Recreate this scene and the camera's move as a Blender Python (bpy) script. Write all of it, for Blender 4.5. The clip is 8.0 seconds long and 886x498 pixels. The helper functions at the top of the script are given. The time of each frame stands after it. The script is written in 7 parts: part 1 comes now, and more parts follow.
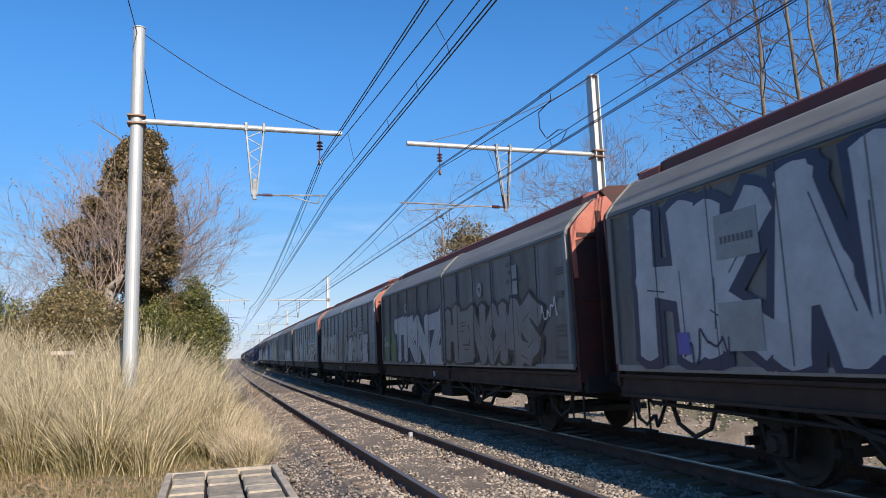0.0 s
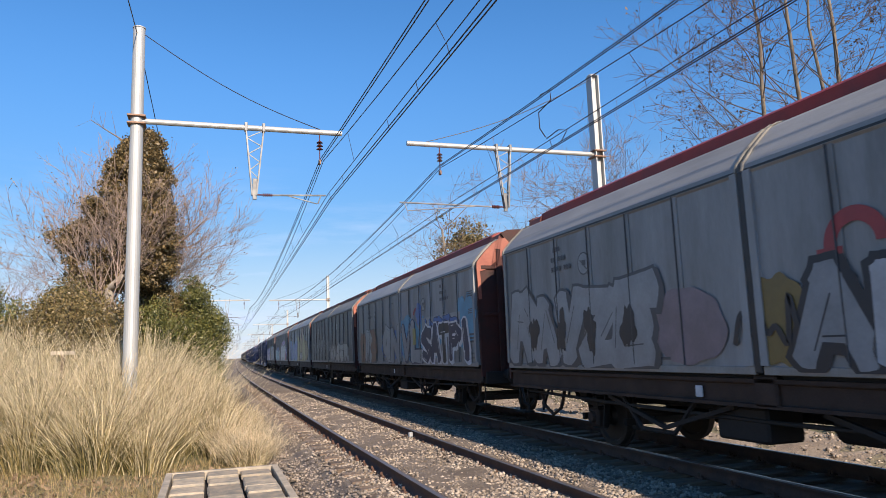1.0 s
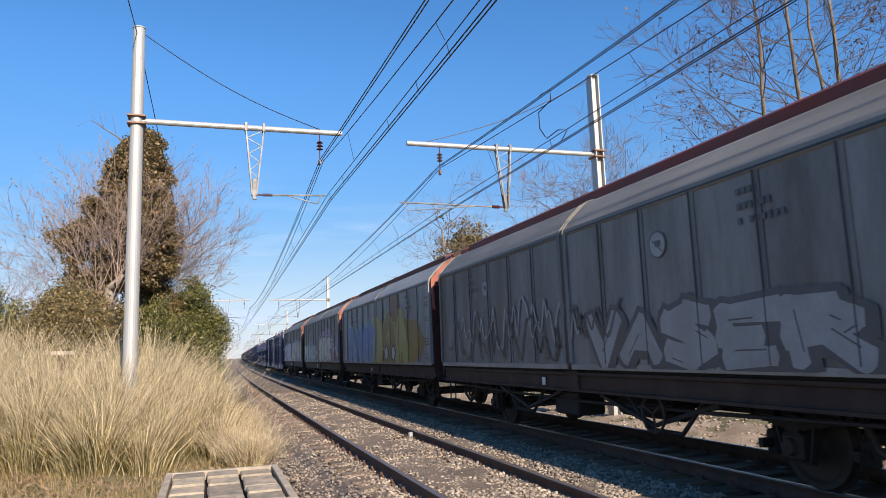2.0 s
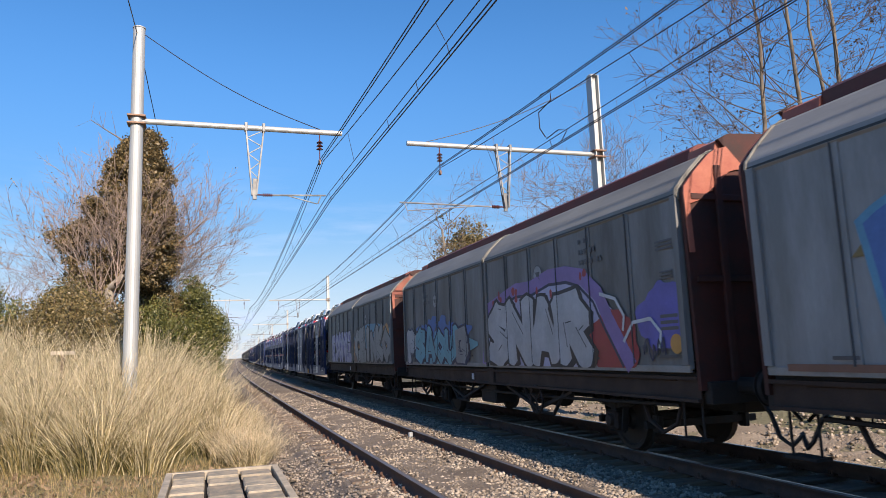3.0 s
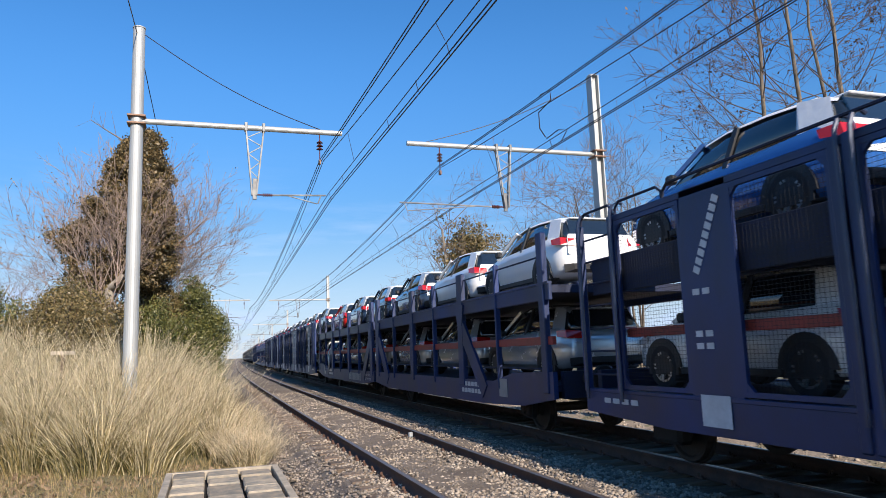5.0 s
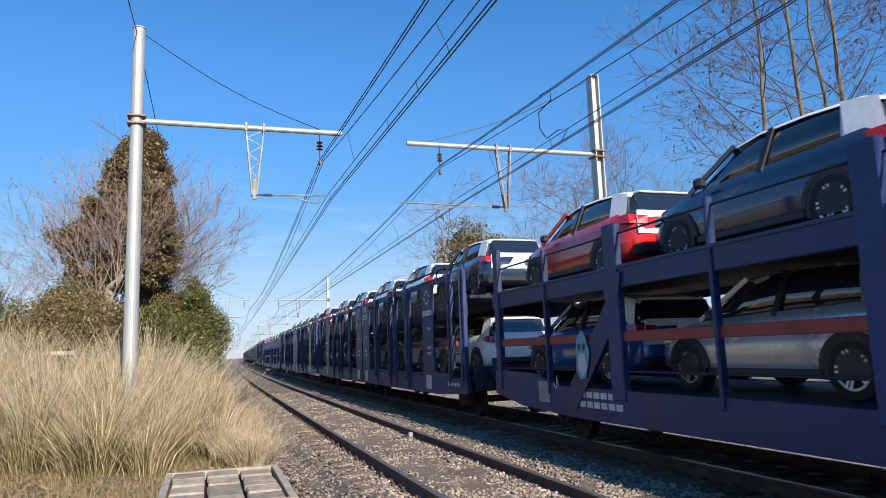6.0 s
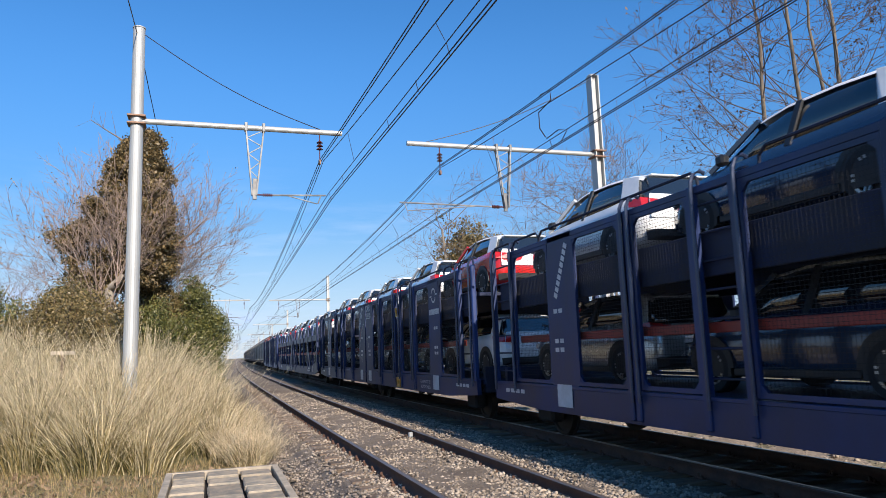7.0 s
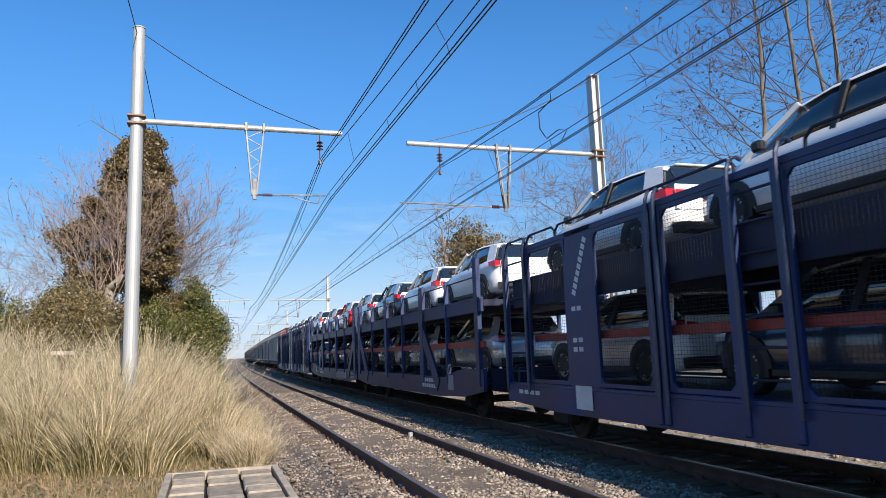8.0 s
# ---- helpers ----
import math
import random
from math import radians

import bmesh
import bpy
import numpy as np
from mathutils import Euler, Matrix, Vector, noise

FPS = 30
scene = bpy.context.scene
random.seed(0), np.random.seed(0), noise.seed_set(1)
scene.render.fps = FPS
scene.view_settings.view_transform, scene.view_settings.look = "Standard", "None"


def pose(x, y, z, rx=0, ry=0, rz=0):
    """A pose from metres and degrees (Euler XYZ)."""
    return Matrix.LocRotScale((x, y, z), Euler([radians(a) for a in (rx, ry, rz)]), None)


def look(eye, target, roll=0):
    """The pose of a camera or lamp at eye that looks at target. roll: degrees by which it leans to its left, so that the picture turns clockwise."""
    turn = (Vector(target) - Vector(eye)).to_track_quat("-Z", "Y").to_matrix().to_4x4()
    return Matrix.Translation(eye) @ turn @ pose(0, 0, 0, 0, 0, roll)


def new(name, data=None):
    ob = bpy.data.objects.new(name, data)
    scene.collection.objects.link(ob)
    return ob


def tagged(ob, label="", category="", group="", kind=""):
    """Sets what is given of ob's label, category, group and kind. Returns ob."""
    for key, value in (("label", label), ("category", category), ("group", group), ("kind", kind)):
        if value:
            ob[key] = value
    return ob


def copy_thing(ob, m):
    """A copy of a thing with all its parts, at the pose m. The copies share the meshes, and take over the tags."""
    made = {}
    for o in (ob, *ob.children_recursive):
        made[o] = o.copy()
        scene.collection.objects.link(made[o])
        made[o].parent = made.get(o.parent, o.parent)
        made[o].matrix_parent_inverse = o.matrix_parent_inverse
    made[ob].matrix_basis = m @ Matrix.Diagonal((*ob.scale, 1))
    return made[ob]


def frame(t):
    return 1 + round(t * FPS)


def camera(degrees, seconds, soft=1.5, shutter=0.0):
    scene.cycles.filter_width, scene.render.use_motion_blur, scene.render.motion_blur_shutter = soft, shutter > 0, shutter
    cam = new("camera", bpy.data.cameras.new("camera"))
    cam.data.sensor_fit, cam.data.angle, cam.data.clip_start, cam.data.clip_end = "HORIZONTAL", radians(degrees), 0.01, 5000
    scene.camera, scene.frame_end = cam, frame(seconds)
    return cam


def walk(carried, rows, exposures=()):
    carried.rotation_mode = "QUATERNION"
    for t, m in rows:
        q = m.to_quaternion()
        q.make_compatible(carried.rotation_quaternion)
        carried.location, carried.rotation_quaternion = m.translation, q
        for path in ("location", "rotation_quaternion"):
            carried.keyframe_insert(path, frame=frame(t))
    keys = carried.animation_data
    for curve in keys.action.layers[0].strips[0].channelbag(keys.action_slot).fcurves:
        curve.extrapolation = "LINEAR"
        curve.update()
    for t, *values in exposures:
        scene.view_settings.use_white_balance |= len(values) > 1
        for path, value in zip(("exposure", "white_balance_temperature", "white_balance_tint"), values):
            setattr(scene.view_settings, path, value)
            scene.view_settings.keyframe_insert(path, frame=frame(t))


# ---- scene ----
# z = 0 is the head of the rails; y runs along the track, away from the camera; x to the right
cam = camera(64.7, 8.0, soft=0.45, shutter=0.03)
EYE = (0.0, 0.0, 1.57)
YAW, PITCH = radians(18.615), radians(8.256)
AIM = (EYE[0] + math.sin(YAW) * math.cos(PITCH), EYE[1] + math.cos(YAW) * math.cos(PITCH), EYE[2] + math.sin(PITCH))
walk(cam, [(0.0, look(EYE, AIM, -2.08)), (8.0, look(EYE, AIM, -2.08))], exposures=[(0.0, 0.60, 6000, 14), (0.4, 0.72, 6500, 17), (4.1, 0.72, 6450, 17), (4.6, 0.64, 6050, 14), (8.0, 0.64, 6050, 14)])

# the sun stands behind the camera, a little to the right
SUN_WAY = Vector((0.13, -1.0, 0.56)).normalized()
sun = new("sun", bpy.data.lights.new("sun", "SUN"))
sun.data.energy, sun.data.angle, sun.data.color = 5.0, radians(0.53), (1.0, 0.87, 0.68)
sun.matrix_world = look((0, 0, 40), Vector((0, 0, 40)) - SUN_WAY)

world = bpy.data.worlds.new("sky")
scene.world = world
world.use_nodes = True
wn, wl = world.node_tree.nodes, world.node_tree.links
wn.clear()
sky = wn.new("ShaderNodeTexSky")
sky.sky_type, sky.sun_disc = "NISHITA", False
sky.sun_elevation = math.asin(SUN_WAY.z)
sky.sun_rotation = math.atan2(SUN_WAY.x, SUN_WAY.y)
sky.altitude, sky.air_density, sky.dust_density, sky.ozone_density = 0, 1.0, 0.0, 3.0
coord = wn.new("ShaderNodeTexCoord")
squash = wn.new("ShaderNodeMapping")
squash.inputs["Scale"].default_value = (2.2, 2.2, 16.0)
puff = wn.new("ShaderNodeTexNoise")
puff.inputs["Scale"].default_value, puff.inputs["Detail"].default_value, puff.inputs["Roughness"].default_value = 1.6, 9, 0.62
thin = wn.new("ShaderNodeValToRGB")
thin.color_ramp.elements[0].position, thin.color_ramp.elements[1].position = 0.50, 0.80
split = wn.new("ShaderNodeSeparateXYZ")
low = wn.new("ShaderNodeMapRange")
low.inputs["From Min"].default_value, low.inputs["From Max"].default_value = 0.30, 0.02
low.interpolation_type = "SMOOTHSTEP"
amount = wn.new("ShaderNodeMath")
amount.operation = "MULTIPLY"
cloud = wn.new("ShaderNodeMix")
cloud.data_type = "RGBA"
cloud.inputs["B"].default_value = (4.3, 5.4, 7.0, 1)
back = wn.new("ShaderNodeBackground")
back.inputs["Strength"].default_value = 0.096
wout = wn.new("ShaderNodeOutputWorld")
wl.new(coord.outputs["Generated"], squash.inputs["Vector"])
wl.new(squash.outputs["Vector"], puff.inputs["Vector"])
wl.new(puff.outputs["Fac"], thin.inputs["Fac"])
wl.new(coord.outputs["Generated"], split.inputs["Vector"])
wl.new(split.outputs["Z"], low.inputs["Value"])
wl.new(thin.outputs["Color"], amount.inputs[0])
wl.new(low.outputs["Result"], amount.inputs[1])
haze = wn.new("ShaderNodeMapRange")
haze.inputs["From Min"].default_value, haze.inputs["From Max"].default_value = 0.24, -0.02
haze.inputs["To Max"].default_value = 0.60
haze.interpolation_type = "SMOOTHERSTEP"
wl.new(split.outputs["Z"], haze.inputs["Value"])
both = wn.new("ShaderNodeMath")
both.operation, both.use_clamp = "ADD", True
wl.new(amount.outputs["Value"], both.inputs[0])
wl.new(haze.outputs["Result"], both.inputs[1])
wl.new(both.outputs["Value"], cloud.inputs["Factor"])
rich = wn.new("ShaderNodeHueSaturation")
rich.inputs["Saturation"].default_value = 1.27
wl.new(sky.outputs["Color"], rich.inputs["Color"])
deep = wn.new("ShaderNodeMapRange")
deep.inputs["From Min"].default_value, deep.inputs["From Max"].default_value = -0.02, 0.42
deep.inputs["To Min"].default_value, deep.inputs["To Max"].default_value = 0.46, 1.14
deep.interpolation_type = "SMOOTHSTEP"
wl.new(split.outputs["Z"], deep.inputs["Value"])
graded = wn.new("ShaderNodeVectorMath")
graded.operation = "SCALE"
wl.new(rich.outputs["Color"], graded.inputs[0])
wl.new(deep.outputs["Result"], graded.inputs["Scale"])
wl.new(graded.outputs["Vector"], cloud.inputs["A"])
wl.new(cloud.outputs["Result"], back.inputs["Color"])
wl.new(back.outputs["Background"], wout.inputs["Surface"])

# ---- materials ----


def paint(name, colour, rough=0.6, metal=0.0, vary=0.25, scale=3.0, grain=40.0, bump=0.15, dirt=None, dirt_amount=0.5,
          per="object", spread=0.0, stretch=(1, 1, 1), coat=0.0, depth=0.01):
    """A surface with large stains, fine grain, relief, and a shift of tone from piece to piece."""
    m = bpy.data.materials.new(name)
    m.use_nodes = True
    n, l = m.node_tree.nodes, m.node_tree.links
    bsdf = n["Principled BSDF"]
    tc = n.new("ShaderNodeTexCoord")
    mp = n.new("ShaderNodeMapping")
    mp.inputs["Scale"].default_value = stretch
    l.new(tc.outputs["Object"], mp.inputs["Vector"])
    big = n.new("ShaderNodeTexNoise")
    big.inputs["Scale"].default_value, big.inputs["Detail"].default_value = scale, 6
    big.inputs["Roughness"].default_value = 0.65
    fine = n.new("ShaderNodeTexNoise")
    fine.inputs["Scale"].default_value, fine.inputs["Detail"].default_value = grain, 4
    l.new(mp.outputs["Vector"], big.inputs["Vector"])
    l.new(mp.outputs["Vector"], fine.inputs["Vector"])
    ramp = n.new("ShaderNodeValToRGB")
    c = Vector(colour)
    d = Vector(dirt) if dirt else c * (1 - vary)
    ramp.color_ramp.elements[0].position, ramp.color_ramp.elements[1].position = 0.5 - dirt_amount * 0.3, 0.75 - dirt_amount * 0.1
    ramp.color_ramp.elements[0].color = (*d, 1)
    ramp.color_ramp.elements[1].color = (*c, 1)
    l.new(big.outputs["Fac"], ramp.inputs["Fac"])
    tone = n.new("ShaderNodeMapRange")
    tone.inputs["To Min"].default_value, tone.inputs["To Max"].default_value = 1 - vary, 1 + vary
    l.new(fine.outputs["Fac"], tone.inputs["Value"])
    mul = n.new("ShaderNodeVectorMath")
    mul.operation = "SCALE"
    l.new(ramp.outputs["Color"], mul.inputs[0])
    l.new(tone.outputs["Result"], mul.inputs["Scale"])
    col = mul.outputs["Vector"]
    if spread:
        own = n.new("ShaderNodeMapRange")
        own.inputs["To Min"].default_value, own.inputs["To Max"].default_value = 1 - spread, 1 + spread
        if per == "object":
            l.new(n.new("ShaderNodeObjectInfo").outputs["Random"], own.inputs["Value"])
        else:
            l.new(n.new("ShaderNodeNewGeometry").outputs["Random Per Island"], own.inputs["Value"])
        mul2 = n.new("ShaderNodeVectorMath")
        mul2.operation = "SCALE"
        l.new(col, mul2.inputs[0])
        l.new(own.outputs["Result"], mul2.inputs["Scale"])
        col = mul2.outputs["Vector"]
    l.new(col, bsdf.inputs["Base Color"])
    rr = n.new("ShaderNodeMapRange")
    rr.inputs["To Min"].default_value, rr.inputs["To Max"].default_value = max(0.02, rough - 0.12), min(1, rough + 0.12)
    l.new(big.outputs["Fac"], rr.inputs["Value"])
    l.new(rr.outputs["Result"], bsdf.inputs["Roughness"])
    bsdf.inputs["Metallic"].default_value = metal
    bsdf.inputs["Coat Weight"].default_value = coat
    bsdf.inputs["Coat Roughness"].default_value = 0.08
    if bump:
        bp = n.new("ShaderNodeBump")
        bp.inputs["Strength"].default_value, bp.inputs["Distance"].default_value = bump, depth
        l.new(fine.outputs["Fac"], bp.inputs["Height"])
        l.new(bp.outputs["Normal"], bsdf.inputs["Normal"])
    return m


def leafy(name, colour, colour2, rough=0.65, through_light=0.25):
    """Blades and leaves: each its own tone, some light passing through."""
    m = bpy.data.materials.new(name)
    m.use_nodes = True
    n, l = m.node_tree.nodes, m.node_tree.links
    bsdf = n["Principled BSDF"]
    geo = n.new("ShaderNodeNewGeometry")
    ramp = n.new("ShaderNodeValToRGB")
    ramp.color_ramp.elements[0].color, ramp.color_ramp.elements[1].color = (*colour, 1), (*colour2, 1)
    l.new(geo.outputs["Random Per Island"], ramp.inputs["Fac"])
    tc = n.new("ShaderNodeTexCoord")
    patch = n.new("ShaderNodeTexNoise")
    patch.inputs["Scale"].default_value, patch.inputs["Detail"].default_value = 1.3, 3
    l.new(tc.outputs["Object"], patch.inputs["Vector"])
    tone = n.new("ShaderNodeMapRange")
    tone.inputs["To Min"].default_value, tone.inputs["To Max"].default_value = 0.6, 1.4
    l.new(patch.outputs["Fac"], tone.inputs["Value"])
    mul = n.new("ShaderNodeVectorMath")
    mul.operation = "SCALE"
    l.new(ramp.outputs["Color"], mul.inputs[0])
    l.new(tone.outputs["Result"], mul.inputs["Scale"])
    l.new(mul.outputs["Vector"], bsdf.inputs["Base Color"])
    bsdf.inputs["Roughness"].default_value = rough
    tr = n.new("ShaderNodeBsdfTranslucent")
    l.new(mul.outputs["Vector"], tr.inputs["Color"])
    mix = n.new("ShaderNodeMixShader")
    mix.inputs["Fac"].default_value = through_light
    l.new(bsdf.outputs["BSDF"], mix.inputs[1])
    l.new(tr.outputs["BSDF"], mix.inputs[2])
    l.new(mix.outputs["Shader"], n["Material Output"].inputs["Surface"])
    return m


def glass(name, tint, rough=0.03):
    m = bpy.data.materials.new(name)
    m.use_nodes = True
    b = m.node_tree.nodes["Principled BSDF"]
    b.inputs["Base Color"].default_value = (*tint, 1)
    b.inputs["Roughness"].default_value = rough
    b.inputs["Coat Weight"].default_value = 1.0
    b.inputs["Specular IOR Level"].default_value = 0.7
    return m


HOOD = paint("hood_paint", (0.215, 0.208, 0.188), 0.6, 0, 0.14, 1.2, 60, 0.1, (0.12, 0.11, 0.095), 0.6, spread=0.14, stretch=(1, 0.35, 2))
DOORP = paint("door_paint", (0.20, 0.203, 0.205), 0.55, 0, 0.16, 1.6, 50, 0.1, (0.078, 0.073, 0.066), 0.60, spread=0.2, stretch=(1, 1, 0.22))
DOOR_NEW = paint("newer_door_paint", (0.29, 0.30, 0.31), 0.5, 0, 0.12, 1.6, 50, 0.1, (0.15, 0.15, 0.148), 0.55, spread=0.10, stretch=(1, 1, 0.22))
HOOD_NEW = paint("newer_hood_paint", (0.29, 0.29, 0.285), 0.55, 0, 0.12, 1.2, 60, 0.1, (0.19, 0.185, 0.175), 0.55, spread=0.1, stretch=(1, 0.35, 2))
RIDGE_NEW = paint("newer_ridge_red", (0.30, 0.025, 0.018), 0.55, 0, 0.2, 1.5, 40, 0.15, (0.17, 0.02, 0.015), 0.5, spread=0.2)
RIDGE = paint("ridge_red", (0.17, 0.022, 0.014), 0.6, 0, 0.2, 1.5, 40, 0.15, (0.10, 0.03, 0.022), 0.6, spread=0.25)
# end reds in two tones: grimy and dark as in shade, faded and sunlit
GABLE = paint("shaded_gable_red", (0.085, 0.017, 0.011), 0.75, 0, 0.2, 1.4, 40, 0.15, (0.022, 0.010, 0.008), 0.60, spread=0.2)
FADED_SUNLIT = paint("faded_sunlit_red", (0.40, 0.145, 0.09), 0.65, 0, 0.15, 1.8, 40, 0.15, (0.24, 0.06, 0.04), 0.5, spread=0.2)
SILL = paint("sill_grey", (0.30, 0.29, 0.27), 0.6, 0, 0.2, 2.0, 40, 0.15, (0.2, 0.18, 0.16), 0.6)
UNDER = paint("underframe_grime", (0.024, 0.019, 0.016), 0.8, 0, 0.35, 2.5, 30, 0.3, (0.012, 0.010, 0.009), 0.6)
# dark tone for the drawn shadow line beside the door ribs
RIB_SHADOW = paint("rib_shadow_dark", (0.085, 0.085, 0.09), 0.7, 0, 0.2, 3, 40, 0.1)
IRON = paint("brown_iron", (0.032, 0.019, 0.014), 0.75, 0.2, 0.3, 3, 50, 0.3, (0.05, 0.03, 0.022), 0.5)
WHEELS = paint("wheel_steel", (0.06, 0.045, 0.035), 0.6, 0.4, 0.3, 4, 60, 0.2)
BLUE = paint("carrier_blue", (0.008, 0.030, 0.135), 0.5, 0, 0.12, 1.1, 50, 0.08, (0.008, 0.018, 0.06), 0.5, spread=0.14, stretch=(1, 1, 0.5), coat=0.05)
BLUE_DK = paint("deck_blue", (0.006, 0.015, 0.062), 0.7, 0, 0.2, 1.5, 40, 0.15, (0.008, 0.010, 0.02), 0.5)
# paler than the post blue: the pipes' edge highlights are in the colour
PIPE_LIT = paint("highlit_pipe", (0.045, 0.060, 0.105), 0.35, 0.1, 0.2, 3, 40, 0.1, (0.02, 0.03, 0.07), 0.5)
MESH_M = paint("mesh_wire", (0.007, 0.008, 0.012), 0.7, 0.0, 0.1, 4, 60, 0)
RED_M = paint("red_beam", (0.33, 0.045, 0.03), 0.55, 0, 0.15, 2, 40, 0.1, (0.2, 0.03, 0.02), 0.5)
YELLOW = paint("warning_yellow", (0.60, 0.31, 0.045), 0.5, 0, 0.1, 3, 40, 0.1)
GALV = paint("galvanised_steel", (0.37, 0.37, 0.355), 0.5, 0.35, 0.10, 2.2, 90, 0.1, (0.42, 0.43, 0.42), 0.5, stretch=(1, 1, 0.3))
COPPER = paint("dark_wire", (0.05, 0.045, 0.05), 0.5, 0.5, 0.1, 2, 20, 0)
INSUL = paint("insulator_brown", (0.10, 0.03, 0.022), 0.25, 0, 0.1, 4, 40, 0, coat=0.5)
GALV_DK = paint("dull_galvanised_steel", (0.36, 0.36, 0.35), 0.6, 0.3, 0.12, 2.2, 90, 0.1, (0.12, 0.12, 0.12), 0.5)
BRASS = paint("rusty_fitting", (0.25, 0.15, 0.10), 0.6, 0.4, 0.2, 5, 40, 0.1)
RUST = paint("rail_rust", (0.125, 0.064, 0.040), 0.92, 0.0, 0.3, 2.5, 60, 0.35, (0.06, 0.033, 0.025), 0.5)
POLISH = paint("rail_head", (0.30, 0.24, 0.20), 0.42, 0.7, 0.15, 2, 60, 0.1)
SHINY = paint("worn_rail_head", (0.36, 0.34, 0.32), 0.34, 1.0, 0.1, 2, 60, 0.05)
WOOD = paint("sleeper_wood", (0.21, 0.15, 0.10), 0.85, 0, 0.35, 3, 40, 0.5, (0.10, 0.07, 0.05), 0.5, spread=0.3, stretch=(0.3, 3, 3))
STONE = paint("ballast_stone", (0.37, 0.305, 0.235), 0.9, 0, 0.3, 3.0, 60, 0.4, (0.16, 0.13, 0.105), 0.5, per="island", spread=0.55)
BALLAST = paint("ballast_bed", (0.25, 0.20, 0.15), 0.95, 0, 0.5, 1.2, 28, 1.0, (0.13, 0.10, 0.075), 0.5, depth=0.05)
EARTH = paint("dry_earth", (0.24, 0.195, 0.12), 0.95, 0, 0.4, 0.35, 14, 0.8, (0.12, 0.115, 0.055), 0.5, depth=0.05)
GRAVEL = paint("pale_gravel_path", (0.40, 0.32, 0.235), 0.95, 0, 0.4, 0.8, 22, 0.9, (0.20, 0.15, 0.10), 0.5, depth=0.04)
CONCRETE = paint("weathered_concrete", (0.52, 0.43, 0.32), 0.85, 0, 0.25, 4, 70, 0.4, (0.27, 0.24, 0.19), 0.55, spread=0.12)
SLAB = paint("slab_concrete", (0.42, 0.335, 0.235), 0.88, 0, 0.3, 6, 80, 0.4, (0.18, 0.17, 0.14), 0.55, spread=0.25)
BARK = paint("pale_bark", (0.38, 0.33, 0.26), 0.9, 0, 0.3, 3, 40, 0.6, (0.17, 0.14, 0.11), 0.5, stretch=(3, 3, 0.6))
TWIG = paint("grey_twig", (0.20, 0.145, 0.115), 0.85, 0, 0.2, 3, 30, 0.2, per="island", spread=0.25)
BARK_DK = paint("brown_bark", (0.24, 0.19, 0.135), 0.9, 0, 0.3, 3, 40, 0.6, (0.10, 0.08, 0.06), 0.5, stretch=(3, 3, 0.6))
TWIG_LT = paint("pale_twig", (0.30, 0.225, 0.185), 0.85, 0, 0.2, 3, 30, 0.2, per="island", spread=0.25)
TWIG_DK = paint("brown_twig", (0.105, 0.076, 0.060), 0.85, 0, 0.2, 3, 30, 0.2, per="island", spread=0.25)
TYRE = paint("tyre_rubber", (0.018, 0.018, 0.019), 0.8, 0, 0.2, 8, 80, 0.1)
ALLOY = paint("alloy_rim", (0.48, 0.49, 0.50), 0.3, 0.9, 0.08, 6, 60, 0)
BLACKP = paint("black_plastic", (0.02, 0.02, 0.022), 0.5, 0, 0.1, 6, 60, 0.05)
CARGLASS = glass("car_glass", (0.012, 0.016, 0.02))
TAIL = paint("tail_lamp_red", (0.42, 0.012, 0.010), 0.15, 0, 0.05, 6, 40, 0, coat=1.0)
LAMP = paint("lamp_clear", (0.55, 0.57, 0.6), 0.1, 0.3, 0.05, 6, 40, 0, coat=1.0)
FILM = paint("white_film", (0.86, 0.86, 0.85), 0.36, 0, 0.03, 5, 9, 0.25, (0.78, 0.79, 0.80), 0.4, depth=0.02)
CAR_WHITE = paint("car_white", (0.80, 0.80, 0.79), 0.22, 0, 0.02, 2, 30, 0, coat=0.8)
CAR_SILVER = paint("car_silver", (0.52, 0.54, 0.56), 0.25, 0.5, 0.03, 2, 30, 0, coat=0.8)
CAR_DARK = paint("car_dark_blue", (0.022, 0.042, 0.085), 0.2, 0.2, 0.03, 2, 30, 0, coat=0.9)
CAR_RED = paint("car_red", (0.52, 0.018, 0.016), 0.2, 0, 0.03, 2, 30, 0, coat=0.9)
CAR_BLUE = paint("car_blue", (0.03, 0.12, 0.38), 0.2, 0.2, 0.03, 2, 30, 0, coat=0.9)
SPRAY = {k: paint("spray_" + k, c, 0.45, 0, 0.10, 2.5, 30, 0.05, tuple(0.72 * v for v in c), 0.45) for k, c in {
    "white": (0.44, 0.45, 0.475), "silver": (0.26, 0.27, 0.285), "dull": (0.20, 0.20, 0.20), "black": (0.02, 0.02, 0.028), "navy": (0.022, 0.028, 0.075),
    "sky": (0.10, 0.30, 0.46), "blue": (0.07, 0.16, 0.42), "cyan": (0.14, 0.38, 0.47), "violet": (0.24, 0.16, 0.40),
    "green": (0.10, 0.19, 0.08), "yellow": (0.34, 0.30, 0.10), "ochre": (0.22, 0.15, 0.045), "red": (0.34, 0.04, 0.045),
    "rust": (0.20, 0.09, 0.06), "pink": (0.24, 0.185, 0.205), "lilac": (0.42, 0.42, 0.60), "dots": (0.12, 0.11, 0.42),
    "plate": (0.30, 0.31, 0.32), "mark": (0.08, 0.08, 0.09), "letter": (0.60, 0.62, 0.65), "orange": (0.62, 0.30, 0.07)}.items()}
DRY = leafy("dry_grass", (0.10, 0.082, 0.032), (0.82, 0.70, 0.45))
PLUME = leafy("grass_plume", (0.62, 0.49, 0.33), (0.86, 0.73, 0.53), through_light=0.45)
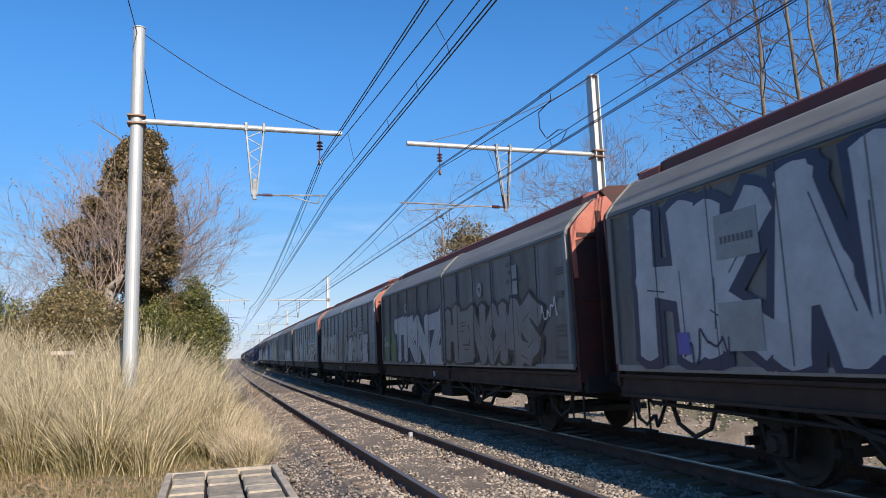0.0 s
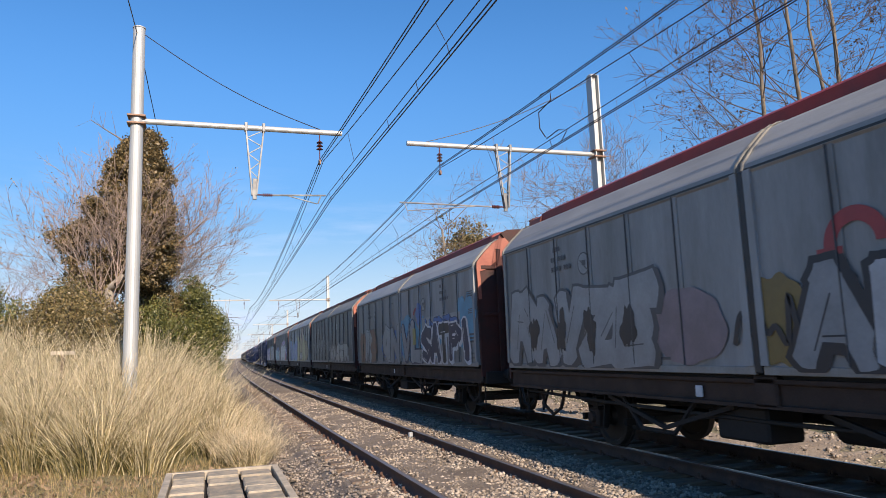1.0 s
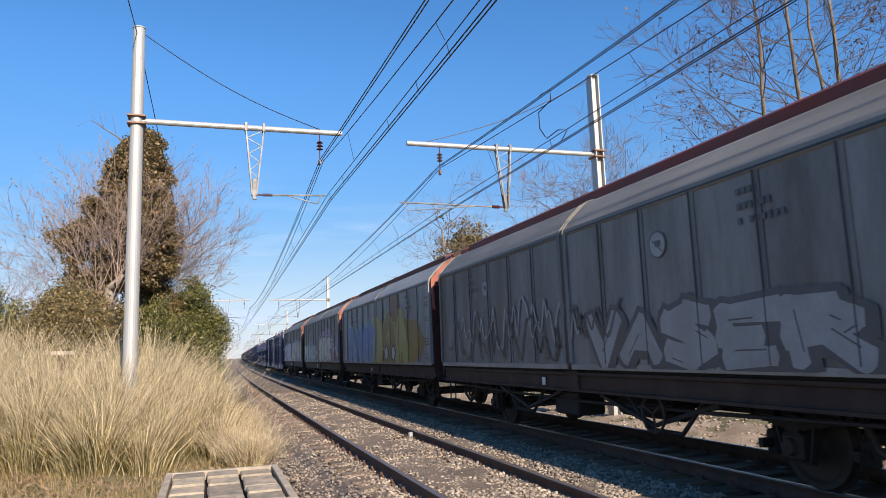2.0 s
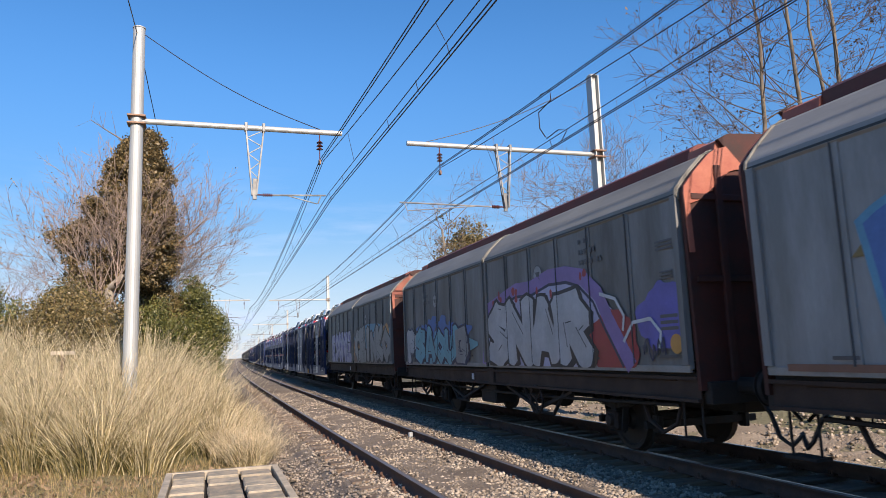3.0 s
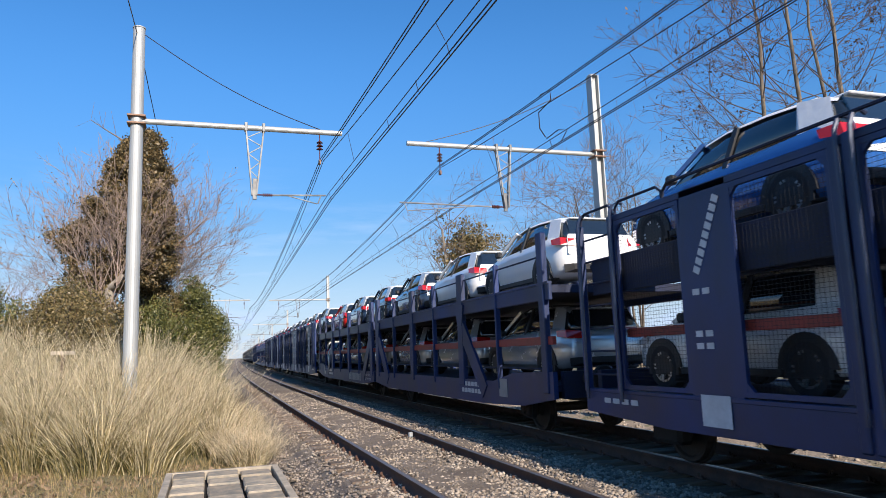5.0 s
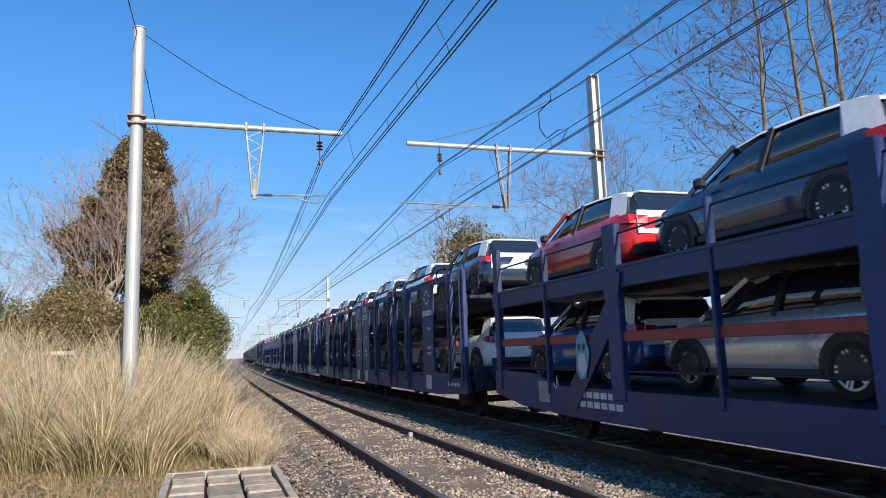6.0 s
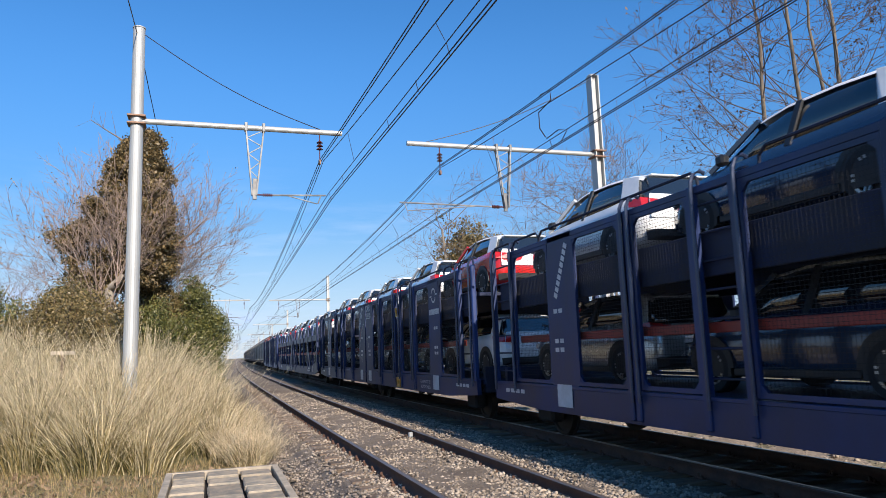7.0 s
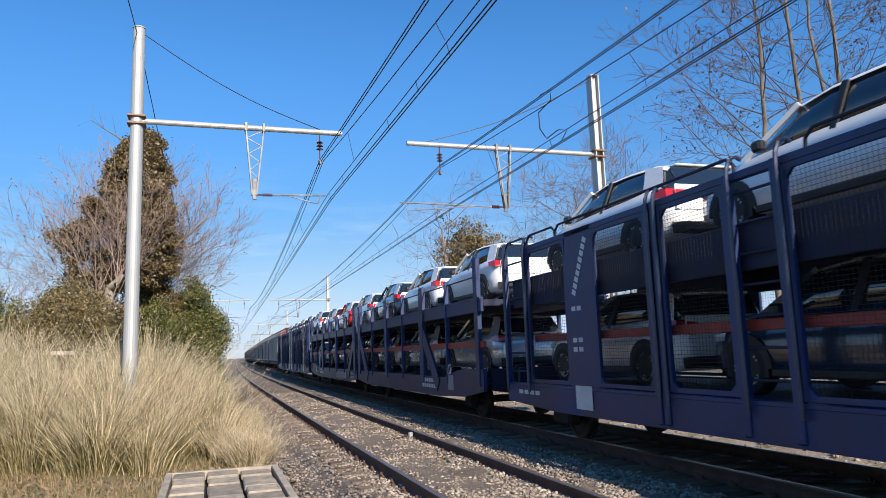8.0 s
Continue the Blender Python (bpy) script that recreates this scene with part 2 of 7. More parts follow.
GREENG = leafy("green_blade", (0.09, 0.09, 0.028), (0.48, 0.35, 0.18))
OLIVE = leafy("olive_blade", (0.075, 0.062, 0.020), (0.46, 0.36, 0.15))
# brown-green base growth, also darkened to stand for shade between the tussocks
OLD_SHADE = leafy("old_grass", (0.055, 0.055, 0.018), (0.20, 0.19, 0.07))
IVY = leafy("ivy_leaf", (0.07, 0.062, 0.022), (0.26, 0.19, 0.08), 0.45, 0.15)
CONIF = leafy("conifer_scale", (0.045, 0.040, 0.015), (0.24, 0.165, 0.07), 0.5, 0.12)
HEDGE = leafy("hedge_leaf", (0.030, 0.045, 0.012), (0.20, 0.19, 0.055), 0.45, 0.15)
DEADL_DK = leafy("brown_leaf", (0.055, 0.035, 0.022), (0.15, 0.10, 0.065))
DEADL = leafy("dry_leaf", (0.16, 0.11, 0.07), (0.36, 0.25, 0.16))

# ---- small builders ----


def box(bm, x0, x1, y0, y1, z0, z1, bevel=0.0):
    r = bmesh.ops.create_cube(bm, size=1)
    for v in r["verts"]:
        v.co = ((x0 + x1) / 2 + v.co.x * (x1 - x0), (y0 + y1) / 2 + v.co.y * (y1 - y0), (z0 + z1) / 2 + v.co.z * (z1 - z0))
    if bevel:
        es = list({e for v in r["verts"] for e in v.link_edges})
        bmesh.ops.bevel(bm, geom=es, offset=bevel, segments=1, affect="EDGES")


def rod(bm, p, q, r0, r1=None, seg=8):
    p, q = Vector(p), Vector(q)
    d = q - p
    if d.length < 1e-6:
        return
    m = Matrix.Translation((p + q) / 2) @ d.to_track_quat("Z", "Y").to_matrix().to_4x4()
    bmesh.ops.create_cone(bm, cap_ends=True, segments=seg, radius1=r0, radius2=r0 if r1 is None else r1, depth=d.length, matrix=m)


def bar(bm, p, q, w, h, up=(0, 0, 1)):
    """A straight flat bar from p to q, w wide across and h along up."""
    p, q = Vector(p), Vector(q)
    d = (q - p).normalized()
    side = d.cross(Vector(up)).normalized()
    u = side.cross(d)
    vs = []
    for e in (p, q):
        for a, b in ((-1, -1), (1, -1), (1, 1), (-1, 1)):
            vs.append(bm.verts.new(e + side * a * w / 2 + u * b * h / 2))
    for f in ((3, 2, 1, 0), (4, 5, 6, 7), (0, 1, 5, 4), (1, 2, 6, 5), (2, 3, 7, 6), (3, 0, 4, 7)):
        bm.faces.new([vs[i] for i in f])


def prism(bm, outline, lo, hi, axis="y"):
    """An outline of (a, b) pairs drawn out along an axis: for y (x, z), for x (y, z), for z (x, y)."""
    put = {"y": lambda a, b, c: (a, c, b), "x": lambda a, b, c: (c, a, b), "z": lambda a, b, c: (a, b, c)}[axis]
    va = [bm.verts.new(put(a, b, lo)) for a, b in outline]
    vb = [bm.verts.new(put(a, b, hi)) for a, b in outline]
    n = len(outline)
    faces = [bm.faces.new(va), bm.faces.new(vb[::-1])]
    for i in range(n):
        j = (i + 1) % n
        faces.append(bm.faces.new((va[j], va[i], vb[i], vb[j])))
    bmesh.ops.recalc_face_normals(bm, faces=faces)


def tube(bm, pts, r, seg=6):
    """One bent round bar through points."""
    pts = [Vector(p) for p in pts]
    loops = []
    for i, p in enumerate(pts):
        d = (pts[min(i + 1, len(pts) - 1)] - pts[max(i - 1, 0)]).normalized()
        ref = Vector((1, 0, 0)) if abs(d.x) < 0.8 else Vector((0, 0, 1))
        a = d.cross(ref).normalized()
        b = d.cross(a)
        loops.append([bm.verts.new(p + (a * math.cos(2 * math.pi * k / seg) + b * math.sin(2 * math.pi * k / seg)) * r) for k in range(seg)])
    for la, lb in zip(loops, loops[1:]):
        for k in range(seg):
            bm.faces.new((la[k], la[(k + 1) % seg], lb[(k + 1) % seg], lb[k]))
    bm.faces.new(loops[0][::-1])
    bm.faces.new(loops[-1])


def finish(name, bm, material, smooth=False):
    me = bpy.data.meshes.new(name)
    bm.to_mesh(me)
    bm.free()
    for m in material if isinstance(material, (list, tuple)) else (material,):
        me.materials.append(m)
    if smooth:
        me.polygons.foreach_set("use_smooth", [True] * len(me.polygons))
    return me


def part(name, bm, material, parent, label="", smooth=False):
    me = bm if isinstance(bm, bpy.types.Mesh) else finish(name, bm, material, smooth)
    ob = new(name, me)
    ob.parent = parent
    if label:
        ob["label"] = label
    return ob


def soup(name, verts, faces, material, mats=None):
    """A mesh from number arrays: faces all of one size."""
    verts, faces = np.asarray(verts, np.float32), np.asarray(faces, np.int32)
    me = bpy.data.meshes.new(name)
    n, k = faces.shape
    me.vertices.add(len(verts))
    me.vertices.foreach_set("co", verts.ravel())
    me.loops.add(n * k)
    me.loops.foreach_set("vertex_index", faces.ravel())
    me.polygons.add(n)
    me.polygons.foreach_set("loop_start", np.arange(0, n * k, k, dtype=np.int32))
    for m in material if isinstance(material, (list, tuple)) else (material,):
        me.materials.append(m)
    if mats is not None:
        me.polygons.foreach_set("material_index", np.asarray(mats, np.int32))
    me.update(calc_edges=True)
    me.validate()
    return me


def thing(name, label, category, group="", at=(0, 0, 0), kind=""):
    ob = new(name)
    ob.location = at
    return tagged(ob, label, category, group, kind)


# the line of the track: straight past the camera, then bending to the right, then straight again
BEND, BEND_FROM, BEND_TO = 0.000305, 5.5, 118.0


def shift(y):
    a = np.clip(np.asarray(y, float) - BEND_FROM, 0, BEND_TO - BEND_FROM)
    return BEND * a * a / 2 + BEND * (BEND_TO - BEND_FROM) * np.maximum(np.asarray(y, float) - BEND_TO, 0)


def turn(y):
    return BEND * float(np.clip(y - BEND_FROM, 0, BEND_TO - BEND_FROM))


def along(x, y, z=0.0):
    return (x + float(shift(y)), y, z)


TRACK_A, TRACK_B, GAUGE = 3.18, 6.84, 1.505

# ---- ground, ballast, track ----


def ribbon(name, profile, ys, material, wobble=0.0, seed=3):
    """A sheet that follows the line of the track: a cross profile of (x, z) along ys."""
    prof = np.array(profile, float)
    rng = np.random.default_rng(seed)
    V = []
    for y in ys:
        s = float(shift(y))
        for x, z in prof:
            V.append((x + s, y, z + (rng.normal() * wobble if wobble else 0)))
    k = len(prof)
    F = [(i * k + j, i * k + j + 1, (i + 1) * k + j + 1, (i + 1) * k + j) for i in range(len(ys) - 1) for j in range(k - 1)]
    me = soup(name, V, F, material)
    me.polygons.foreach_set("use_smooth", [True] * len(me.polygons))
    return new(name, me)


FAR_Y = np.concatenate([np.arange(-40, 0, 4.0), np.arange(0, 60, 0.5), np.arange(60, 160, 4.0), np.arange(160, 2600, 120.0)])
ground = ribbon("ground", [(-1500, -0.6), (-300, -0.6), (-60, -0.5), (-25, -0.4), (-12, -0.35), (-8, -0.3), (-5, -0.36), (-3, -0.42), (-1.5, -0.46), (0, -0.5), (1.0, -0.58),
                           (1.6, -0.7), (4.9, -0.75), (8.6, -0.72), (9.6, -0.66), (10.3, -0.52), (11.2, -0.40), (12.2, -0.12), (13.2, 0.16), (14.2, 0.22), (15.5, 0.1), (18, 0.15), (30, 0.1), (80, 0.0), (1500, 0.0)], FAR_Y, EARTH, 0.03)
tagged(ground, "dry earth verge with patches of low green and straw", "ground", kind="structure")
path = ribbon("path", [(9.35, -0.62), (9.6, -0.60), (10.0, -0.53), (10.5, -0.46), (11.0, -0.40), (11.5, -0.28)], FAR_Y[FAR_Y < 300], GRAVEL, 0.035, 5)
tagged(path, "pale sunlit gravel path beyond the tracks", "path", kind="structure")
ballast = ribbon("ballast", [(0.95, -0.62), (1.25, -0.48), (1.55, -0.33), (1.85, -0.215), (2.2, -0.19), (2.43, -0.178), (2.55, -0.135), (2.9, -0.125), (3.2, -0.12), (3.6, -0.125), (3.82, -0.135), (3.93, -0.16), (4.2, -0.12),
                             (4.5, -0.09), (4.8, -0.11), (5.1, -0.19), (5.5, -0.22), (6.1, -0.24), (6.84, -0.22), (7.6, -0.24), (8.2, -0.22), (8.6, -0.28), (9.1, -0.55), (9.35, -0.68)], FAR_Y, BALLAST, 0.016, 9)
tagged(ballast, "grey-brown crushed stone ballast under both tracks", "ballast", kind="structure")


def stones(n, x0, x1, y0, y1, zfun, size, seed):
    """Broken stones, each a small uneven lump."""
    rng = np.random.default_rng(seed)
    bm = bmesh.new()
    bmesh.ops.create_icosphere(bm, subdivisions=1, radius=1)
    v0 = np.array([v.co for v in bm.verts])
    f0 = np.array([[v.index for v in f.verts] for f in bm.faces])
    bm.free()
    u = rng.random(n)
    y = y0 + (y1 - y0) * u ** 1.7
    x = rng.uniform(x0, x1, n)
    z = zfun(x) + rng.normal(0, 0.012, n)
    x = x + shift(y)
    r = size * rng.uniform(0.55, 1.25, n)
    V = v0[None] * (1 + rng.normal(0, 0.22, (n, len(v0), 1)))
    V = V * np.stack([rng.uniform(0.7, 1.3, n), rng.uniform(0.7, 1.3, n), rng.uniform(0.5, 0.95, n)], 1)[:, None] * r[:, None, None]
    a = rng.uniform(0, 6.28, n)
    c, s = np.cos(a)[:, None], np.sin(a)[:, None]
    V = np.stack([V[..., 0] * c - V[..., 1] * s, V[..., 0] * s + V[..., 1] * c, V[..., 2]], -1) + np.stack([x, y, z], 1)[:, None]
    F = f0[None] + (np.arange(n) * len(v0))[:, None, None]
    return V.reshape(-1, 3), F.reshape(-1, 3)


def bed(x):
    return np.interp(x, [1.1, 1.55, 1.85, 2.2, 2.43, 2.55, 3.82, 3.93, 4.5, 4.8, 5.1, 6.1, 8.2, 8.6, 9.1], [-0.52, -0.34, -0.215, -0.185, -0.17, -0.135, -0.135, -0.16, -0.09, -0.11, -0.19, -0.24, -0.22, -0.28, -0.52])


V1, F1 = stones(42000, 1.1, 5.7, 7.0, 34, bed, 0.0235, 11)
V2, F2 = stones(5200, 7.6, 12.8, 5.0, 36, lambda x: np.interp(x, [7.6, 8.4, 9.1, 9.6, 11.0, 12.2, 12.8], [-0.23, -0.26, -0.56, -0.59, -0.39, -0.1, 0.08]), 0.04, 12)
gravel = new("loose_stones", soup("loose_stones", np.concatenate([V1, V2]), np.concatenate([F1, F2 + len(V1)]), STONE))
tagged(gravel, "loose broken ballast stones, beige and grey", "ballast", kind="stuff")

RAIL = [(-0.070, -0.172), (0.070, -0.172), (0.070, -0.160), (0.016, -0.140), (0.010, -0.050), (0.034, -0.036), (0.036, -0.008), (0.028, 0.0),
        (-0.028, 0.0), (-0.036, -0.008), (-0.034, -0.036), (-0.010, -0.050), (-0.016, -0.140), (-0.070, -0.160)]
RAIL_Y = np.concatenate([np.arange(-30, 120, 5.0), np.arange(120, 900, 40.0)])


def rail(parent, x, head):
    V, F, M = [], [], []
    k = len(RAIL)
    for y in RAIL_Y:
        V += [along(x + a, y, b) for a, b in RAIL]
    for i in range(len(RAIL_Y) - 1):
        for j in range(k):
            F.append((i * k + j, i * k + (j + 1) % k, (i + 1) * k + (j + 1) % k, (i + 1) * k + j))
            M.append(1 if j in (6, 7, 8) else 0)
    return part("rail", soup("rail", V, F, [RUST, head], M), None, parent, "rusty steel rail")


bm = bmesh.new()
box(bm, -1.3, 1.3, -0.13, 0.13, -0.34, -0.176, 0.012)
SLEEPER = finish("sleeper", bm, WOOD)
bm = bmesh.new()
box(bm, -0.12, 0.12, -0.075, 0.075, -0.18, -0.150, 0.006)
for sx in (-0.095, 0.095):
    rod(bm, (sx, 0.03, -0.16), (sx, 0.03, -0.10), 0.018, seg=6)
    rod(bm, (sx, -0.03, -0.16), (sx, -0.03, -0.12), 0.014, seg=6)
CLIP = finish("fastening", bm, RUST)
tracks = []
for i, (x, head) in enumerate(((TRACK_A, POLISH), (TRACK_B, SHINY))):
    t = thing("track_%d" % (i + 1), "rusty rails on worn wooden sleepers in ballast", "track", kind="structure")
    tracks.append(t)
    for sx in (-GAUGE / 2, GAUGE / 2):
        rail(t, x + sx, head)
    for j in range(75):
        y = 4.0 + j * 0.6 if i == 0 else 3.0 + j * 0.6
        s = part("sleeper", SLEEPER, None, t)
        s.location, s.rotation_euler = along(x, y, 0), (0, 0, -turn(y))
        if j < 30:
            for sx in (-GAUGE / 2, GAUGE / 2):
                c = part("fastening", CLIP, None, s)
                c.location = (sx, 0, 0)

# impedance bond cable on the near track, with its bolt
bm = bmesh.new()
pts = [along(2.46, 13.4, -0.12), along(2.75, 13.5, -0.14), along(3.2, 13.75, -0.13), along(3.6, 13.9, -0.12), along(3.88, 13.85, -0.06)]
for a, b in zip(pts, pts[1:]):
    rod(bm, a, b, 0.014, seg=6)
cable = new("bond_cable", finish("bond_cable", bm, IRON))
tagged(cable, "thin rusty bond cable lying between the rails", "cable")
bm = bmesh.new()
rod(bm, along(3.83, 13.85, -0.1), along(3.83, 13.85, -0.02), 0.05, 0.045, 10)
bolt = new("bond_terminal", finish("bond_terminal", bm, GALV))
tagged(bolt, "small grey terminal bolted to the rail web", "terminal")

# ---- overhead line ----


def mast(x, y, height, arm_z, arm_to, side, far=False):
    """A steel mast with a tubular arm over one track, a lattice drop bracket, registration arm and insulators."""
    s = -1 if side == "right" else 1
    ob = thing("catenary_mast", "galvanised steel catenary mast with a horizontal arm", "catenary mast", "catenary masts", along(x, y, 0))
    ob.rotation_euler = (0, 0, -turn(y))
    bm = bmesh.new()
    if side == "left":
        rod(bm, (0, 0, -0.6), (0, 0, height), 0.165, 0.135, 20)
    else:
        prism(bm, [(-0.13, -0.15), (-0.10, -0.15), (-0.10, -0.014), (0.10, -0.014), (0.10, -0.15), (0.13, -0.15), (0.13, 0.15), (0.10, 0.15), (0.10, 0.014), (-0.10, 0.014), (-0.10, 0.15), (-0.13, 0.15)], -0.6, height, "z")
    part("post", bm, GALV, ob)
    bm = bmesh.new()
    rod(bm, (0, 0, height), (0, 0, height + 0.03), 0.15, 0.14, 16)
    part("cap", bm, GALV, ob)
    arm = arm_to - x
    bm = bmesh.new()
    rod(bm, (s * 0.12, 0, arm_z), (arm, 0, arm_z), 0.068, seg=14)
    part("arm", bm, GALV, ob)
    for dz in (-0.09, 0.09):
        bm = bmesh.new()
        box(bm, -0.2, 0.2, -0.19, 0.19, arm_z + dz - 0.02, arm_z + dz + 0.02, 0.005)
        part("clamp", bm, BRASS, ob)
    bm = bmesh.new()
    pts = [Vector((s * 0.1, 0, height - 0.12)).lerp(Vector((arm - s * 0.55, 0, arm_z + 0.07)), i / 12) - Vector((0, 0, 0.22 * math.sin(math.pi * i / 12))) for i in range(13)]
    tube(bm, pts, 0.011, 5)
    part("stay_wire", bm, COPPER, ob)
    # lattice bracket
    cx = arm * 0.555 if side == "left" else arm * 0.52
    bot = 5.45
    bm = bmesh.new()
    la, lb = (cx - 0.21, arm_z - 0.05), (cx + 0.21, arm_z - 0.05)
    ba, bb = (cx - 0.04 - s * 0.02, bot), (cx + 0.06 - s * 0.02, bot)
    for (x0, z0), (x1, z1) in ((la, ba), (lb, bb)):
        for dy in (-0.06, 0.06):
            bar(bm, (x0, dy, z0), (x1, dy, z1), 0.034, 0.03, (0, 1, 0))
    n = 7
    for i in range(n):
        f0, f1 = i / n * 0.86, (i + 1) / n * 0.86
        a = Vector((la[0], 0, la[1])).lerp(Vector((ba[0], 0, ba[1])), f0 if i % 2 else f1)
        b = Vector((lb[0], 0, lb[1])).lerp(Vector((bb[0], 0, bb[1])), f1 if i % 2 else f0)
        bar(bm, a, b, 0.02, 0.02, (0, 1, 0))
    br = part("drop_bracket", bm, GALV_DK, ob)
    bm = bmesh.new()
    box(bm, cx - 0.05, cx + 0.05, -0.03, 0.03, bot - 0.1, bot + 0.42, 0.01)
    part("clamp_plate", bm, GALV_DK, br)
    for dx in (-0.21, 0.21):
        bm = bmesh.new()
        box(bm, cx + dx - 0.035, cx + dx + 0.035, -0.09, 0.09, arm_z - 0.09, arm_z + 0.12, 0.01)
        part("hanger_clamp", bm, GALV_DK, br)
    # registration arm
    z0, z1 = bot + 0.02, bot + 0.02 + 0.14
    end = cx + s * (1.72 if side == "left" else 3.05)
    bm = bmesh.new()
    rod(bm, (cx + s * 0.42, 0, z0), (end, 0, z1 - 0.1), 0.022, seg=8)
    rod(bm, (cx + s * 0.75, 0, z0 + 0.01), (end - s * 0.22, 0, z0 - 0.18), 0.014, seg=6)
    rod(bm, (end - s * 0.2, 0, z0 - 0.18), (end - s * 0.12, 0, z1 - 0.1), 0.014, seg=6)
    part("registration_arm", bm, GALV_DK, ob)
    bm = bmesh.new()
    rod(bm, (cx + s * 0.05, 0, z0), (cx + s * 0.44, 0, z0), 0.018, seg=8)
    for i in range(5):
        xx = cx + s * (0.2 + 0.045 * i)
        rod(bm, (xx, 0, z0), (xx + s * 0.02, 0, z0), 0.055, 0.035, 12)
    part("arm_insulator", bm, INSUL, ob, "dark ribbed insulator")
    # hanging insulator string for the messenger wire
    hx = arm - s * (0.56 if side == "left" else 0.92)
    bm = bmesh.new()
    rod(bm, (hx, 0, arm_z - 0.05), (hx, 0, arm_z - 0.74), 0.014, seg=6)
    for i in range(3):
        zz = arm_z - 0.28 - 0.085 * i
        rod(bm, (hx, 0, zz), (hx, 0, zz + 0.05), 0.085, 0.03, 14)
    part("insulator_string", bm, INSUL, ob, "dark brown insulator string")
    bm = bmesh.new()
    box(bm, hx - 0.03, hx + 0.03, -0.06, 0.06, arm_z - 0.84, arm_z - 0.72, 0.01)
    part("saddle", bm, BRASS, ob)
    return ob


MAST_Y_L, MAST_Y_R = 17.15, 17.6
SPAN = 54.0
for i in range(7):
    yl, yr = MAST_Y_L + SPAN * i, MAST_Y_R + SPAN * i
    mast(-1.68, yl, 9.42, 7.14, 3.13, "left")
    mast(10.84, yr, 9.58, 7.15, 4.99, "right")


def line_wire(name, label, spans, r):
    """Wires through given points, one object a span, sagging between them; each span is (p, q, sag)."""
    for p, q, sag in spans:
        p, q = Vector(p), Vector(q)
        n = 18
        bm = bmesh.new()
        tube(bm, [p.lerp(q, i / n) - Vector((0, 0, 4 * sag * (i / n) * (1 - i / n))) for i in range(n + 1)], r, 5)
        tagged(new(name, finish(name, bm, COPPER)), label, "overhead wire", "overhead wires")


def stringing(y0, xs_contact, xs_mess, z_mess, sags):
    """Contact wires, messenger wires and droppers of one track; the wires zigzag from mast to mast."""
    def zig(xs, i):
        return xs[i % 2]

    def strand(name, label, xs, z, sag, r, first_sag=None):
        spans = []
        for i in range(-1, 6):
            a, b = y0 + SPAN * i, y0 + SPAN * (i + 1)
            spans.append((along(zig(xs, i), a, z), along(zig(xs, i + 1), b, z), first_sag if first_sag and i < 0 else sag))
        line_wire(name, label, spans, r)

    def beside(xs, d):
        return tuple(x + d for x in xs)
    for dx in (0.0, 0.055):
        strand("contact_wire", "dark copper contact wire strung over the track", beside(xs_contact, dx), 5.42, 0.04, 0.010)
    for dx in (0.0, 0.05):
        strand("messenger_wire", "dark messenger wire sagging from mast to mast", beside(xs_mess, dx), z_mess, 0.70, 0.010, sags[0])
    strand("carrier_wire", "lower carrier wire hung under the messenger wires", beside(xs_mess, 0.09), z_mess - 0.02, sags[1], 0.009)
    strand("auxiliary_wire", "dark auxiliary wire above the contact wire", beside(xs_contact, -0.02), 5.57, 0.05, 0.008)
    for i in range(-1, 3):
        for j in range(1, 12):
            f = (j + 0.3 * (j % 2)) / 12
            y = y0 + SPAN * (i + f)
            if y < 1.0 or y > 110:
                continue
            zm = z_mess - 0.02 - sags[1] * 4 * f * (1 - f)
            xc = zig(xs_contact, i) * (1 - f) + zig(xs_contact, i + 1) * f
            xm = zig(xs_mess, i) * (1 - f) + zig(xs_mess, i + 1) * f + 0.09
            bm = bmesh.new()
            tube(bm, [along(xm, y, max(zm, 5.6)), along(xc - 0.02, y, 5.57)], 0.005, 5)
            d = new("dropper", finish("dropper", bm, COPPER))
            tagged(d, "thin vertical dropper between two overhead wires", "dropper", "droppers")
            for e in (1.4, 3.2) if i < 1 else ():
                bm = bmesh.new()
                tube(bm, [along(xc - 0.02, y + e, 5.57), along(xc + 0.02, y + e, 5.40)], 0.006, 5)
                d = new("short_dropper", finish("short_dropper", bm, COPPER))
                tagged(d, "short dropper holding the contact wires", "dropper", "droppers")


line_wire("earth_wire", "thin dark earth wire along the mast tops", [(along(-1.72, MAST_Y_L + SPAN * i, 9.28), along(-1.72, MAST_Y_L + SPAN * (i + 1), 9.28), 1.1) for i in range(-1, 4)], 0.012)
stringing(MAST_Y_L, (2.80, 3.38), (2.57, 3.10), 6.42, (0.42, 1.05))
stringing(MAST_Y_R, (6.24, 6.36), (5.85, 6.02), 6.54, (0.68, 1.06))
# jumper loop between the wires over the far track
jumper = thing("jumper_cable", "looped dark jumper cable between the overhead wires", "cable", "", along(0, 0, 0))
for loop in ([(5.88, 11.4, 6.28), (6.02, 11.25, 6.34), (6.08, 11.35, 6.18), (5.99, 11.7, 6.05), (6.02, 11.75, 5.75), (6.16, 11.8, 5.60)], [(6.18, 11.8, 5.57), (6.28, 11.5, 5.66), (6.36, 11.3, 5.60), (6.34, 11.5, 5.45)]):
    bm = bmesh.new()
    tube(bm, loop, 0.011, 6)
    part("loop", bm, COPPER, jumper)

# ---- lettering and spray paint ----
GLYPHS = {}


